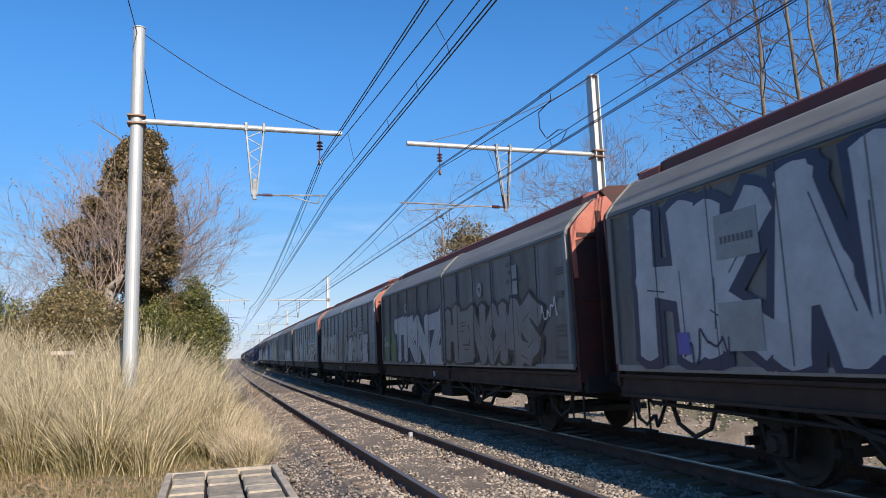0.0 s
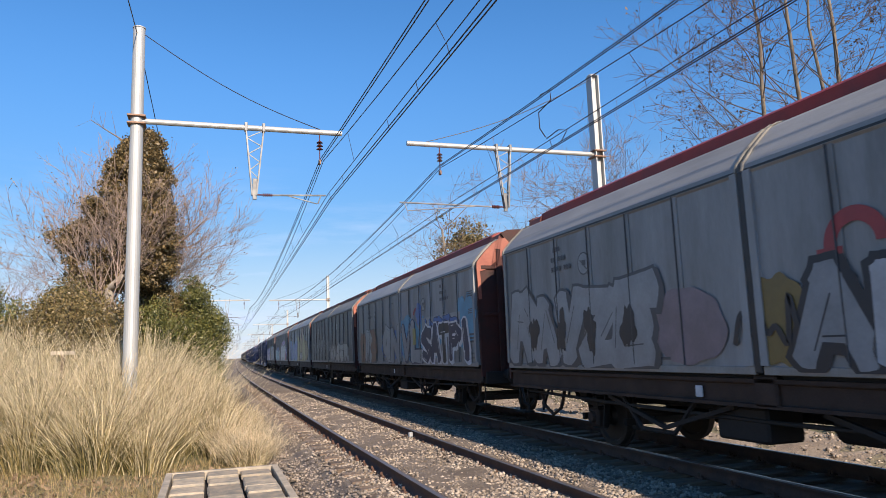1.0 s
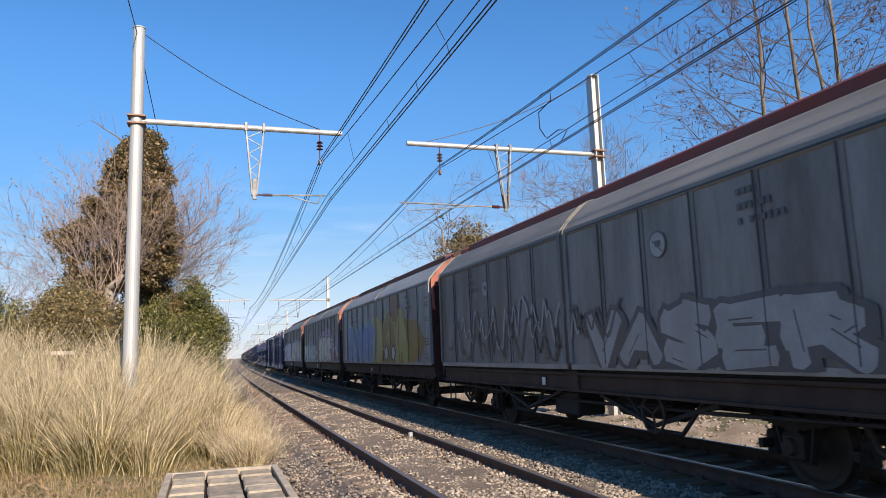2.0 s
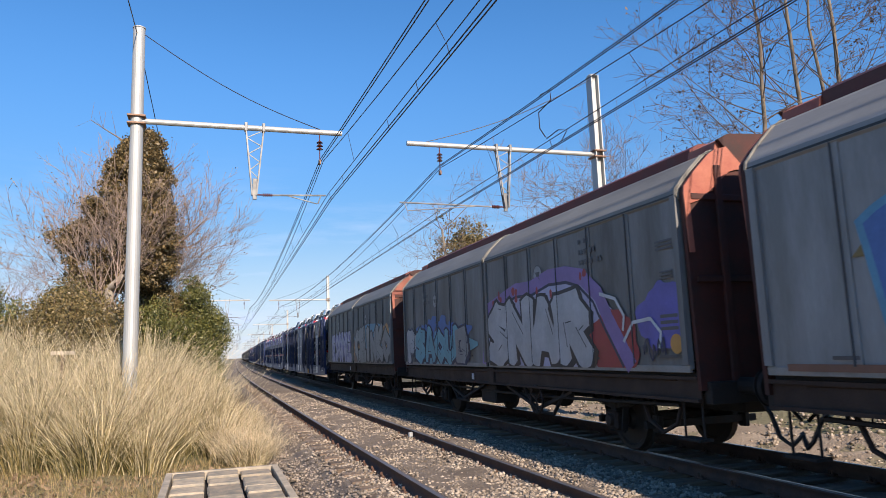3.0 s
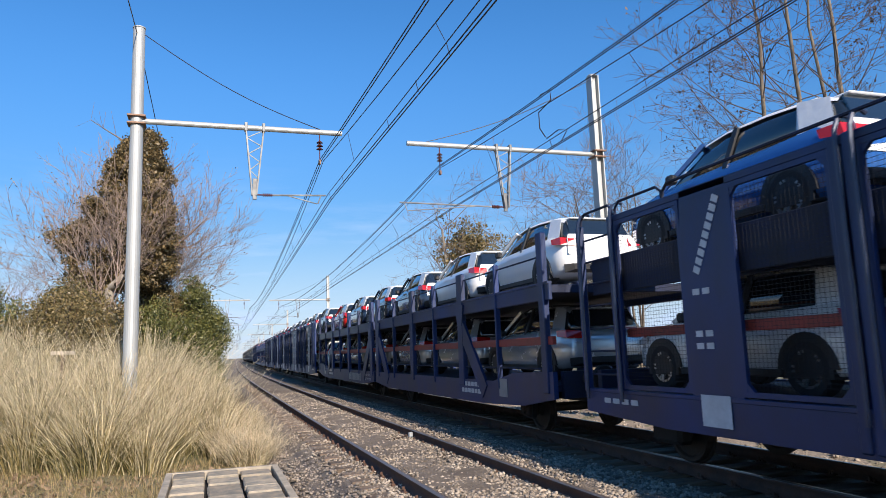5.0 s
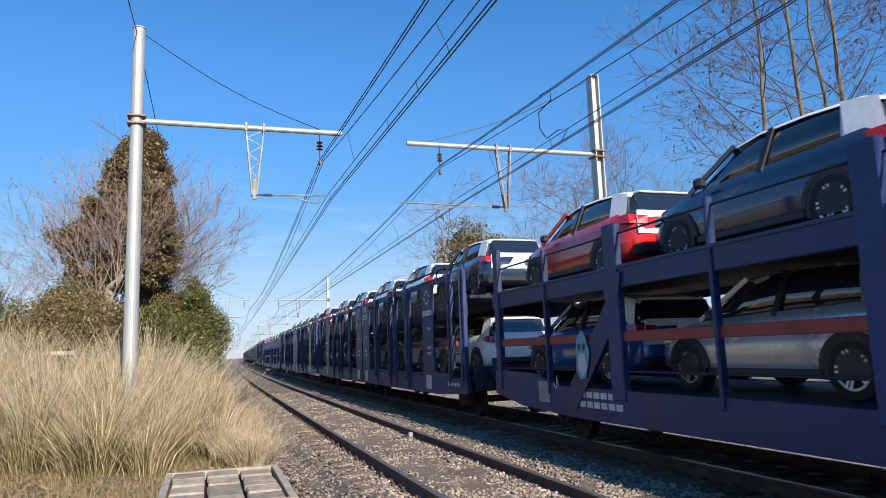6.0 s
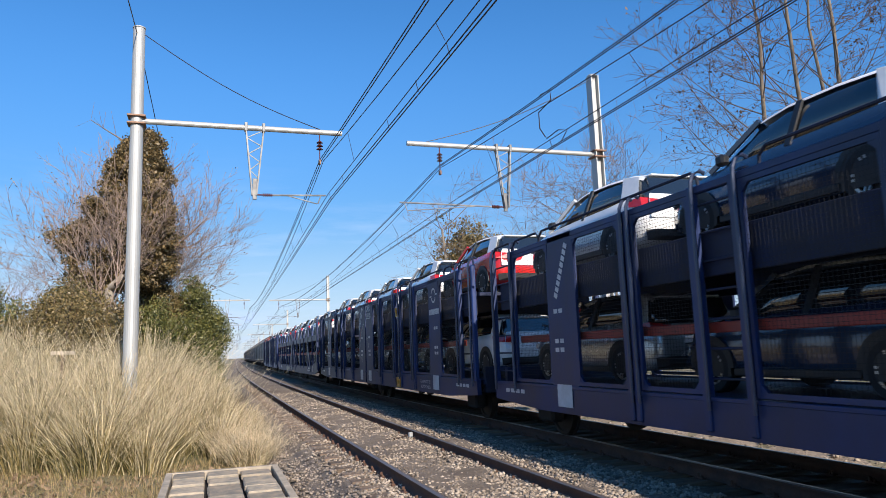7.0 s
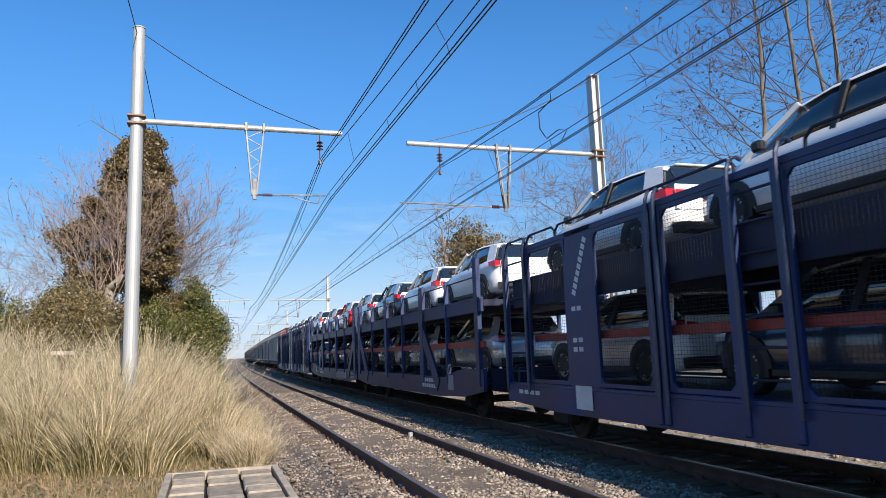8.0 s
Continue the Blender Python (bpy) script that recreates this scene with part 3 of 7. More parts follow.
def make_glyphs(chars):
    """Flat letter shapes of the built-in font, thin, bold and as a fat outline, fitted to a unit square."""
    obs = []
    for ch in chars:
        for weight, off in (("plain", 0.0), ("bold", 0.05)):
            cu = bpy.data.curves.new("glyph", "FONT")
            cu.body, cu.size, cu.offset, cu.resolution_u = ch, 1.0, off, 3
            obs.append((ch, weight, new("glyph", cu)))
    dg = bpy.context.evaluated_depsgraph_get()
    for ch, weight, ob in obs:
        me = ob.evaluated_get(dg).to_mesh()
        v = np.array([tuple(q.co) for q in me.vertices])
        f = [tuple(p.vertices) for p in me.polygons]
        ob.evaluated_get(dg).to_mesh_clear()
        GLYPHS[ch, weight] = (v, f)
    for _, _, ob in obs:
        cu = ob.data
        bpy.data.objects.remove(ob)
        bpy.data.curves.remove(cu)


make_glyphs("ABCDEGHIKLMNOPRSTUVZ!24")


def letters(name, parent, word, y_left, z0, width, height, material, x, weight="plain", gap=0.12, slant=0.0, up=0.0):
    """One line of lettering on a side that faces -x; it reads towards -y. up: degrees by which the line climbs."""
    V, F = [], []
    adv = []
    for ch in word:
        if ch == " ":
            adv.append(0.3)
            continue
        v, f = GLYPHS[ch, weight]
        adv.append(v[:, 0].max() - v[:, 0].min())
    total = sum(adv) + gap * (len(word) - 1)
    k, at = width / total, 0.0
    c, s = math.cos(radians(up)), math.sin(radians(up))
    for ch, a in zip(word, adv):
        if ch == " ":
            at += a + gap
            continue
        v, f = GLYPHS[ch, weight]
        gx = (v[:, 0] - v[:, 0].min() + at) * k
        gz = v[:, 1] / 0.72 * height
        gx = gx + slant * gz
        n = len(V)
        V += [(x, y_left - (px * c - pz * s), z0 + px * s + pz * c) for px, pz in zip(gx, gz)]
        F += [tuple(n + i for i in q) for q in f]
        at += a + gap
    me = bpy.data.meshes.new(name)
    me.from_pydata(V, [], F)
    me.materials.append(material)
    return part(name, me, None, parent)


# letters as strokes on an 8 x 8 grid, x and y in turn; a bar parts the strokes
SKELETON = {"A": "00 48 80|23 63", "B": "00 08 58 76 44 73 50 00", "C": "87 48 05 03 40 81", "D": "00 08 58 85 83 50 00", "E": "80 00 08 88|04 64",
            "G": "77 48 05 03 40 81 84 54", "H": "00 08|80 88|04 84", "I": "40 48", "K": "00 08|88 03 80", "L": "08 00 80", "M": "00 08 43 88 80",
            "N": "00 08 80 88", "O": "40 03 05 48 85 83 40", "P": "00 08 58 86 54 04", "R": "00 08 58 86 54 04|44 80", "S": "01 40 82 44 06 48 87",
            "T": "08 88|48 40", "U": "08 02 40 82 88", "Y": "08 44 88|44 40", "V": "08 40 88", "Z": "08 88 00 80", "!": "48 43|41 40"}


def graffiti_letter(parent, ch, y_left, y_right, z0, z1, fill, edge, x, seed, thick=0.40, rim=0.15):
    """One sprayed letter of fat, round-ended strokes: drop shadow, outline, body and thin inner lines, one over the other."""
    rng = random.Random(seed)
    lean, sway, ph, flare = rng.uniform(-0.16, 0.16), rng.uniform(-0.07, 0.07), rng.uniform(0, 6), rng.uniform(-0.12, 0.12)
    w, h = y_left - y_right, z1 - z0
    segs = []
    for line in SKELETON[ch].split("|"):
        pts = []
        for p in line.split():
            a = 0.20 + 0.60 * int(p[0]) / 8 + rng.uniform(-0.04, 0.04)
            b = 0.15 + 0.70 * int(p[1]) / 8 + rng.uniform(-0.03, 0.03)
            a = 0.5 + (a - 0.5) * (1 + flare * (2 * b - 1)) + lean * (b - 0.5) + sway * math.sin(3.1 * b + ph)
            pts.append(Vector((a * w, b * h)))
        segs += [(p, q, rng.uniform(0.85, 1.1), rng.uniform(0.9, 1.3)) for p, q in zip(pts, pts[1:])]
    width = thick * min(w, h * 0.8)
    V, F, M = [], [], []
    for layer, (grow_by, slot, move) in enumerate(((rim, 0, 0.06), (rim, 0, 0.0), (0.0, 1, 0.0))):
        for k, (p, q, fa, fb) in enumerate(segs):
            d = (q - p).normalized()
            ang = math.atan2(d.y, d.x)
            n = len(V)
            for c, r, a0 in ((p, width * fa / 2 + grow_by / 2, ang + math.pi / 2), (q, width * fb / 2 + grow_by / 2, ang - math.pi / 2)):
                for i in range(7):
                    t = a0 + math.pi * i / 6
                    bulge = 1.22 if i in (1, 5) and layer < 3 else 1.0
                    px, pz = c.x + r * bulge * math.cos(t), c.y + r * bulge * math.sin(t)
                    V.append((x - 0.002 * layer - 0.00004 * k, y_left - px - move, min(3.33, max(1.24, z0 + pz - move * 0.7))))
            F.append(tuple(range(n, n + 14)))
            M.append(slot)
    for k, (p, q, fa, fb) in enumerate(segs):
        if rng.random() < 0.55:
            d = (q - p).normalized()
            side = Vector((-d.y, d.x)) * (1 if k % 2 else -1)
            n = len(V)
            for c in (p.lerp(q, 0.1), p.lerp(q, rng.uniform(0.5, 0.95))):
                for r in (width * 0.26, width * 0.26 + 0.018):
                    u = c + side * r
                    V.append((x - 0.0062, y_left - u.x, max(1.24, z0 + u.y)))
            F.append((n, n + 1, n + 3, n + 2))
            M.append(0)
    me = bpy.data.meshes.new("graffiti_letter")
    me.from_pydata(V, [], F)
    me.materials.append(edge)
    me.materials.append(fill)
    me.polygons.foreach_set("material_index", M)
    return part("graffiti_letter", me, None, parent)


def blob(name, parent, y, z, ry, rz, material, x, seed, rough=0.22, zmin=None, zmax=None, n=40):
    """A sprayed patch with an uneven edge."""
    rng = random.Random(seed)
    ph = [rng.uniform(0, 6.28) for _ in range(5)]
    bm = bmesh.new()
    vs = []
    for i in range(n):
        a = 2 * math.pi * i / n
        r = 1 + rough * (math.sin(2 * a + ph[0]) + 0.7 * math.sin(3 * a + ph[1]) + 0.6 * math.sin(5 * a + ph[2]) + 0.5 * math.sin(9 * a + ph[3])) * 0.5
        zz = z + rz * r * math.sin(a)
        zz = max(zz, zmin) if zmin is not None else zz
        zz = min(zz, zmax) if zmax is not None else zz
        vs.append(bm.verts.new((x, y + ry * r * math.cos(a), zz)))
    bm.faces.new(vs)
    bmesh.ops.triangulate(bm, faces=bm.faces[:])
    return part(name, bm, material, parent)


def stroke(name, parent, pts, width, material, x):
    """A sprayed line of even width through (y, z) points."""
    bm = bmesh.new()
    prev = None
    for i, (y, z) in enumerate(pts):
        a, b = pts[max(0, i - 1)], pts[min(len(pts) - 1, i + 1)]
        d = Vector((b[0] - a[0], b[1] - a[1])).normalized()
        p = (bm.verts.new((x, y - d.y * width / 2, z + d.x * width / 2)), bm.verts.new((x, y + d.y * width / 2, z - d.x * width / 2)))
        if prev:
            bm.faces.new((prev[0], p[0], p[1], prev[1]))
        prev = p
    return part(name, bm, material, parent)


def ring(name, parent, y, z, r0, r1, a0, a1, material, x, n=26):
    bm = bmesh.new()
    prev = None
    for i in range(n + 1):
        a = radians(a0 + (a1 - a0) * i / n)
        p = (bm.verts.new((x, y - r0 * math.cos(a), z + r0 * math.sin(a))), bm.verts.new((x, y - r1 * math.cos(a), z + r1 * math.sin(a))))
        if prev:
            bm.faces.new((prev[0], prev[1], p[1], p[0]))
        prev = p
    return part(name, bm, material, parent)


def plate(name, parent, y0, y1, z0, z1, material, x, thick=0.003):
    bm = bmesh.new()
    box(bm, x - thick, x, y0, y1, z0, z1)
    return part(name, bm, material, parent)


# ---- hooded wagon ----
PITCH_W, BODY = 14.02, 12.86
HALF = BODY / 2
HW = 1.46
HOODP = [(-HW - 0.025, 3.33), (-HW - 0.01, 3.41), (-HW + 0.16, 3.61), (-1.06, 3.84), (-0.95, 3.90), (-0.80, 3.94)]


def spin(bm, centre, axis_x, rings, seg=24):
    """A turned shape about an axle along x: rings of (x, radius)."""
    cx, cy, cz = centre
    loops = []
    for x, r in rings:
        loops.append([bm.verts.new((cx + x, cy + r * math.cos(2 * math.pi * i / seg), cz + r * math.sin(2 * math.pi * i / seg))) for i in range(seg)])
    for a, b in zip(loops, loops[1:]):
        for i in range(seg):
            bm.faces.new((a[i], a[(i + 1) % seg], b[(i + 1) % seg], b[i]))
    for l, flip in ((loops[0], True), (loops[-1], False)):
        bm.faces.new(l[::-1] if flip else l)
    bmesh.ops.recalc_face_normals(bm, faces=bm.faces[:])


def rail_wheel(parent, y, sx, r=0.46):
    bm = bmesh.new()
    spin(bm, (sx * 0.755, y, r), 1, [(-sx * 0.07, r * 0.3), (-sx * 0.06, r * 0.82), (-sx * 0.085, r * 0.86), (-sx * 0.085, r + 0.028), (-sx * 0.05, r + 0.026), (-sx * 0.045, r), (sx * 0.05, r - 0.004), (sx * 0.05, r * 0.86), (sx * 0.02, r * 0.80), (sx * 0.03, r * 0.34), (sx * 0.10, r * 0.26), (sx * 0.10, 0.02)])
    return part("wheel", bm, WHEELS, parent)


def axle_gear(parent, y, r=0.46):
    """Axle box, leaf spring and horn guides on both sides of one axle."""
    for sx in (-1, 1):
        rail_wheel(parent, y, sx, r)
        bm = bmesh.new()
        x = sx * 1.02
        box(bm, x - 0.11, x + 0.11, y - 0.14, y + 0.14, r - 0.14, r + 0.14, 0.03)
        rod(bm, (x + sx * 0.10, y, r), (x + sx * 0.16, y, r), 0.10, 0.08, 12)
        part("axle_box", bm, IRON, parent)
        bm = bmesh.new()
        for i in range(6):
            ln = 0.62 - 0.09 * i
            box(bm, x - 0.05, x + 0.05, y - ln, y + ln, r + 0.17 + 0.018 * (5 - i), r + 0.185 + 0.018 * (5 - i))
        rod(bm, (x, y - 0.62, r + 0.27), (x, y - 0.74, r + 0.42), 0.03, seg=6)
        rod(bm, (x, y + 0.62, r + 0.27), (x, y + 0.74, r + 0.42), 0.03, seg=6)
        box(bm, x - 0.06, x + 0.06, y - 0.07, y + 0.07, r + 0.1, r + 0.32)
        part("leaf_spring", bm, UNDER, parent)
        bm = bmesh.new()
        for sy in (-1, 1):
            bar(bm, (x, y + sy * 0.17, r - 0.15), (x, y + sy * 0.32, 0.98), 0.03, 0.09, (1, 0, 0))
        bar(bm, (x, y - 0.2, r - 0.16), (x, y + 0.2, r - 0.16), 0.03, 0.04)
        part("horn_guide", bm, UNDER, parent)
    bm = bmesh.new()
    rod(bm, (-0.95, y, r), (0.95, y, r), 0.085, seg=12)
    part("axle", bm, WHEELS, parent)


def buffers(parent, y, sy, z=1.04):
    for sx in (-0.875, 0.875):
        bm = bmesh.new()
        rod(bm, (sx, y, z), (sx, y + sy * 0.38, z), 0.10, seg=12)
        rod(bm, (sx, y + sy * 0.38, z), (sx, y + sy * 0.52, z), 0.065, seg=12)
        rod(bm, (sx, y + sy * 0.52, z), (sx, y + sy * 0.56, z), 0.22, 0.20, 20)
        part("buffer", bm, UNDER, parent)
    bm = bmesh.new()
    rod(bm, (0, y, z - 0.02), (0, y + sy * 0.5, z - 0.05), 0.045, seg=8)
    rod(bm, (0, y + sy * 0.3, z - 0.05), (0, y + sy * 0.35, z - 0.45), 0.025, seg=6)
    part("coupling", bm, UNDER, parent)
    bm = bmesh.new()
    pts = [(-0.45, y + sy * (0.05 + 0.5 * math.sin(i / 8 * 3.14) * 0.8), z - 0.05 - 0.35 * math.sin(i / 8 * 3.14)) for i in range(9)]
    tube(bm, pts, 0.022)
    part("brake_hose", bm, UNDER, parent)


def hooded_wagon(fine=True):
    ob = thing("hooded_wagon", "grey sliding-wall freight wagon with red ends", "freight wagon", "hooded wagons of the train")
    bm = bmesh.new()
    box(bm, -1.36, 1.36, -HALF + 0.02, HALF - 0.02, 1.02, 1.22, 0.01)
    part("floor_frame", bm, UNDER, ob)
    for sx in (-1, 1):
        bm = bmesh.new()
        x = sx * 1.40
        prism(bm, [(x + sx * 0.03, 0.86), (x + sx * 0.03, 0.90), (x - sx * 0.02, 0.90), (x - sx * 0.02, 1.12), (x + sx * 0.03, 1.12), (x + sx * 0.03, 1.16), (x - sx * 0.04, 1.16), (x - sx * 0.04, 0.86)], -HALF, HALF)
        part("solebar", bm, IRON, ob)
    # doors: two on each side, with pressed ribs
    for sx in (-1, 1):
        for y0, y1 in ((-HALF + 0.04, -0.05), (0.05, HALF - 0.04)):
            bm = bmesh.new()
            xa, xb = sorted((sx * HW, sx * (HW - 0.06)))
            box(bm, xa, xb, y0, y1, 1.24, 3.36, 0.008)
            d = part("sliding_door", bm, DOORP, ob)
            for i in range(7 if fine or sx < 0 else 0):
                yy = y0 + 0.05 + (y1 - y0 - 0.1) * i / 6
                bm = bmesh.new()
                w = 0.05 if i in (0, 6) else 0.035
                prism(bm, [(yy - w, 1.30), (yy + w, 1.30), (yy + w, 3.34), (yy - w, 3.34)], sx * (HW + (0.035 if i in (0, 6) else 0.014)), sx * (HW - 0.01), "x")
                part("rib", bm, DOORP, d)
                # thin dark strip on one side stands in for the rib's shadow
                if fine and 0 < i < 6:
                    for e in (w + 0.006,):
                        bm = bmesh.new()
                        box(bm, *sorted((sx * (HW + 0.031), sx * HW)), yy + e - 0.006, yy + e + 0.006, 1.30, 3.33)
                        part("seam", bm, RIB_SHADOW, d)
            bm = bmesh.new()
            xa, xb = sorted((sx * (HW + 0.012), sx * (HW - 0.03)))
            box(bm, xa, xb, y0 + 0.01, y1 - 0.01, 1.205, 1.29, 0.006)
            part("door_sill", bm, SILL, d)
            bm = bmesh.new()
            pr = [(sx * -a, b) for a, b in HOODP]
            inner = [(sx * -(a + 0.05), b - 0.05) for a, b in HOODP[::-1]]
            prism(bm, pr + inner, y0 - 0.02, y1 + 0.02)
            h = part("hood", bm, HOOD, d)
            for ye in (y0, y1):
                bm = bmesh.new()
                tube(bm, [(sx * -(a - 0.008), ye, b + 0.008) for a, b in HOODP], 0.016, 5)
                part("hood_edge", bm, HOOD, h)
            bm = bmesh.new()
            xa, xb = sorted((sx * (HW + 0.025), sx * (HW - 0.01)))
            box(bm, xa, xb, y0, y1, 3.335, 3.36)
            part("drip_strip", bm, BLACKP, d)
    # ridge
    bm = bmesh.new()
    prism(bm, [(-0.84, 3.90), (-0.84, 4.08), (-0.70, 4.16), (-0.4, 4.20), (0, 4.21), (0.4, 4.20), (0.70, 4.16), (0.84, 4.08), (0.84, 3.90)], -HALF + 0.5, HALF - 0.5)
    part("roof_ridge", bm, RIDGE, ob)
    for sy in (-1, 1):
        bm = bmesh.new()
        prism(bm, [(-0.90, 3.86), (-0.86, 4.03), (-0.70, 4.11), (-0.3, 4.15), (0.3, 4.15), (0.70, 4.11), (0.86, 4.03), (0.90, 3.86)], *sorted((sy * (HALF + 0.005), sy * (HALF - 0.5))))
        part("roof_cap", bm, FADED_SUNLIT, ob, "faded red roof cap in a sunlit tone")
    # ends
    for sy in (-1, 1):
        outline = [(-HW + 0.04, 1.0)] + [(a + 0.03, b + 0.015) for a, b in HOODP] + [(-0.86, 4.05), (-0.70, 4.13), (0, 4.17), (0.70, 4.13), (0.86, 4.05)] + [(-(a + 0.03), b + 0.015) for a, b in HOODP[::-1]] + [(HW - 0.04, 1.0)]
        bm = bmesh.new()
        y = sy * (HALF + 0.01)
        prism(bm, outline, y, y + sy * 0.06)
        e = part("end_wall", bm, GABLE, ob, "red-painted end wall")
        # pale strip painted where the sun strikes the upper corner of the end
        for sx in (-1, 1):
            bm = bmesh.new()
            outer = [(-HW + 0.035, 2.62)] + [(a + 0.025, b + 0.012) for a, b in HOODP]
            inner = [(-HW + 0.10, 2.62)] + [(a + 0.025 + 0.27 * min(1, i / 2 + 0.3), b - 0.12 - 0.03 * i) for i, (a, b) in enumerate(HOODP)]
            prism(bm, [(-sx * a, b) for a, b in outer + inner[::-1]], *sorted((y + sy * 0.06, y + sy * 0.085)))
            part("end_cheek", bm, FADED_SUNLIT, e, "sunlit-toned faded red strip along the end wall corner")
        for xx in (-0.95, -0.35, 0.35, 0.95) if fine else ():
            bm = bmesh.new()
            box(bm, xx - 0.05, xx + 0.05, min(y + sy * 0.06, y + sy * 0.11), max(y + sy * 0.06, y + sy * 0.11), 1.05, 3.7, 0.01)
            part("stiffener", bm, GABLE, e)
        for zz in (2.3, 3.3) if fine else ():
            bm = bmesh.new()
            box(bm, -1.36, 1.36, min(y + sy * 0.06, y + sy * 0.095), max(y + sy * 0.06, y + sy * 0.095), zz - 0.04, zz + 0.04, 0.01)
            part("cross_rib", bm, GABLE, e)
        bm = bmesh.new()
        box(bm, -1.34, 1.34, min(y, y + sy * 0.12), max(y, y + sy * 0.12), 0.84, 1.1, 0.01)
        part("headstock", bm, UNDER, ob)
        buffers(ob, sy * (HALF + 0.06), sy)
        for sx in (-1, 1):
            bm = bmesh.new()
            rod(bm, (sx * 1.3, sy * (HALF - 0.1), 0.84), (sx * 1.3, sy * (HALF - 0.1), 0.42), 0.015, seg=6)
            rod(bm, (sx * 1.3, sy * (HALF - 0.45), 0.84), (sx * 1.3, sy * (HALF - 0.45), 0.42), 0.015, seg=6)
            box(bm, sx * 1.3 - 0.1, sx * 1.3 + 0.1, *sorted((sy * (HALF - 0.48), sy * (HALF - 0.07))), 0.40, 0.43)
            part("step", bm, UNDER, ob)
    for y in (-4.0, 4.0):
        axle_gear(ob, y)
    if not fine:
        return ob
    # brake gear and boxes below the floor
    bm = bmesh.new()
    box(bm, -0.5, 0.5, -2.6, 2.6, 0.72, 0.84, 0.02)
    rod(bm, (-0.6, -1.6, 0.66), (-0.6, -0.2, 0.66), 0.19, seg=14)
    rod(bm, (0.3, 0.4, 0.66), (0.3, 1.5, 0.66), 0.15, seg=14)
    part("brake_cylinder", bm, UNDER, ob)
    bm = bmesh.new()
    box(bm, -0.32, 0.32, -5.9, 5.9, 0.64, 0.86, 0.02)
    part("centre_sill", bm, UNDER, ob)
    for y in (-4.0, 4.0):
        for e in (-0.62, 0.62):
            bm = bmesh.new()
            bar(bm, (-0.95, y + e, 0.42), (0.95, y + e, 0.42), 0.07, 0.10)
            for sx in (-0.75, 0.75):
                box(bm, sx - 0.05, sx + 0.05, y + e - 0.08, y + e + 0.08, 0.30, 0.56, 0.02)
                bar(bm, (sx, y + e, 0.5), (sx, y + e * 0.9, 0.9), 0.03, 0.05, (1, 0, 0))
            part("brake_beam", bm, UNDER, ob)
    bm = bmesh.new()
    tube(bm, [(-1.30, -5.9, 0.80), (-1.30, -3.2, 0.74), (-1.24, 0.0, 0.70), (-1.30, 3.2, 0.74), (-1.30, 5.9, 0.80)], 0.025)
    part("brake_pipe", bm, UNDER, ob)
    bm = bmesh.new()
    box(bm, -1.25, -0.75, 0.2, 1.0, 0.46, 0.84, 0.03)
    part("valve_box", bm, UNDER, ob)
    for y in (-5.4, 5.2):
        bm = bmesh.new()
        tube(bm, [(-1.2, y - 0.45, 0.86), (-1.2, y - 0.3, 0.55), (-1.2, y, 0.42), (-1.2, y + 0.3, 0.55), (-1.2, y + 0.45, 0.86)], 0.03)
        part("shunter_step", bm, IRON, ob)
    for ya, yb in ((-2.9, -1.3), (1.3, 2.9)):
        bm = bmesh.new()
        m = (ya + yb) / 2
        tube(bm, [(-1.28, ya, 0.86), (-1.28, m - 0.35, 0.44), (-1.28, m + 0.35, 0.44), (-1.28, yb, 0.86)], 0.032, 6)
        part("truss_rod", bm, UNDER, ob)
    bm = bmesh.new()
    tube(bm, [(-1.38, -2.0 + 0.24 * math.cos(math.pi * i / 12), 0.66 + 0.24 * math.sin(math.pi * i / 12)) for i in range(25)], 0.02)
    for i in range(3):
        a = 2 * math.pi * i / 3 + 0.4
        rod(bm, (-1.38, -2.0, 0.66), (-1.38, -2.0 + 0.24 * math.cos(a), 0.66 + 0.24 * math.sin(a)), 0.016, seg=6)
    rod(bm, (-1.38, -2.0, 0.66), (-1.1, -2.0, 0.66), 0.02, seg=6)
    part("handwheel", bm, IRON, ob, "rusty brake handwheel")
    for y in (-6.2, 6.2):
        bm = bmesh.new()
        sgn = 1 if y > 0 else -1
        tube(bm, [(-0.55, y + sgn * 0.25, 0.86), (-0.58, y + sgn * 0.42, 0.70), (-0.60, y + sgn * 0.55, 0.45), (-0.56, y + sgn * 0.68, 0.36), (-0.50, y + sgn * 0.80, 0.50)], 0.028)
        part("brake_hose", bm, BLACKP, ob)
    for ya, yb in ((-3.2, -0.6), (0.6, 3.2)):
        bm = bmesh.new()
        bar(bm, (-1.30, ya, 0.84), (-1.30, (ya + yb) / 2, 0.50), 0.05, 0.06, (1, 0, 0))
        bar(bm, (-1.30, yb, 0.84), (-1.30, (ya + yb) / 2, 0.50), 0.05, 0.06, (1, 0, 0))
        part("truss_bar", bm, UNDER, ob)
    bm = bmesh.new()
    box(bm, -1.40, -1.34, -6.0, 6.0, 1.10, 1.16, 0.01)
    part("door_rail", bm, IRON, ob)
    bm = bmesh.new()
    box(bm, -1.43, -1.33, -0.16, 0.16, 0.86, 1.2, 0.02)
    part("door_latch", bm, IRON, ob)
    bm = bmesh.new()
    box(bm, -1.41, -1.40, 1.0, 1.12, 0.93, 1.06)
    part("white_plate", bm, SPRAY["letter"], ob)
    bm = bmesh.new()
    box(bm, -HW - 0.03, -HW + 0.01, -0.045, 0.045, 1.22, 3.34, 0.012)
    part("centre_post", bm, BLACKP, ob)
    return ob


XS = -HW - 0.017
ICON_Z = 2.80


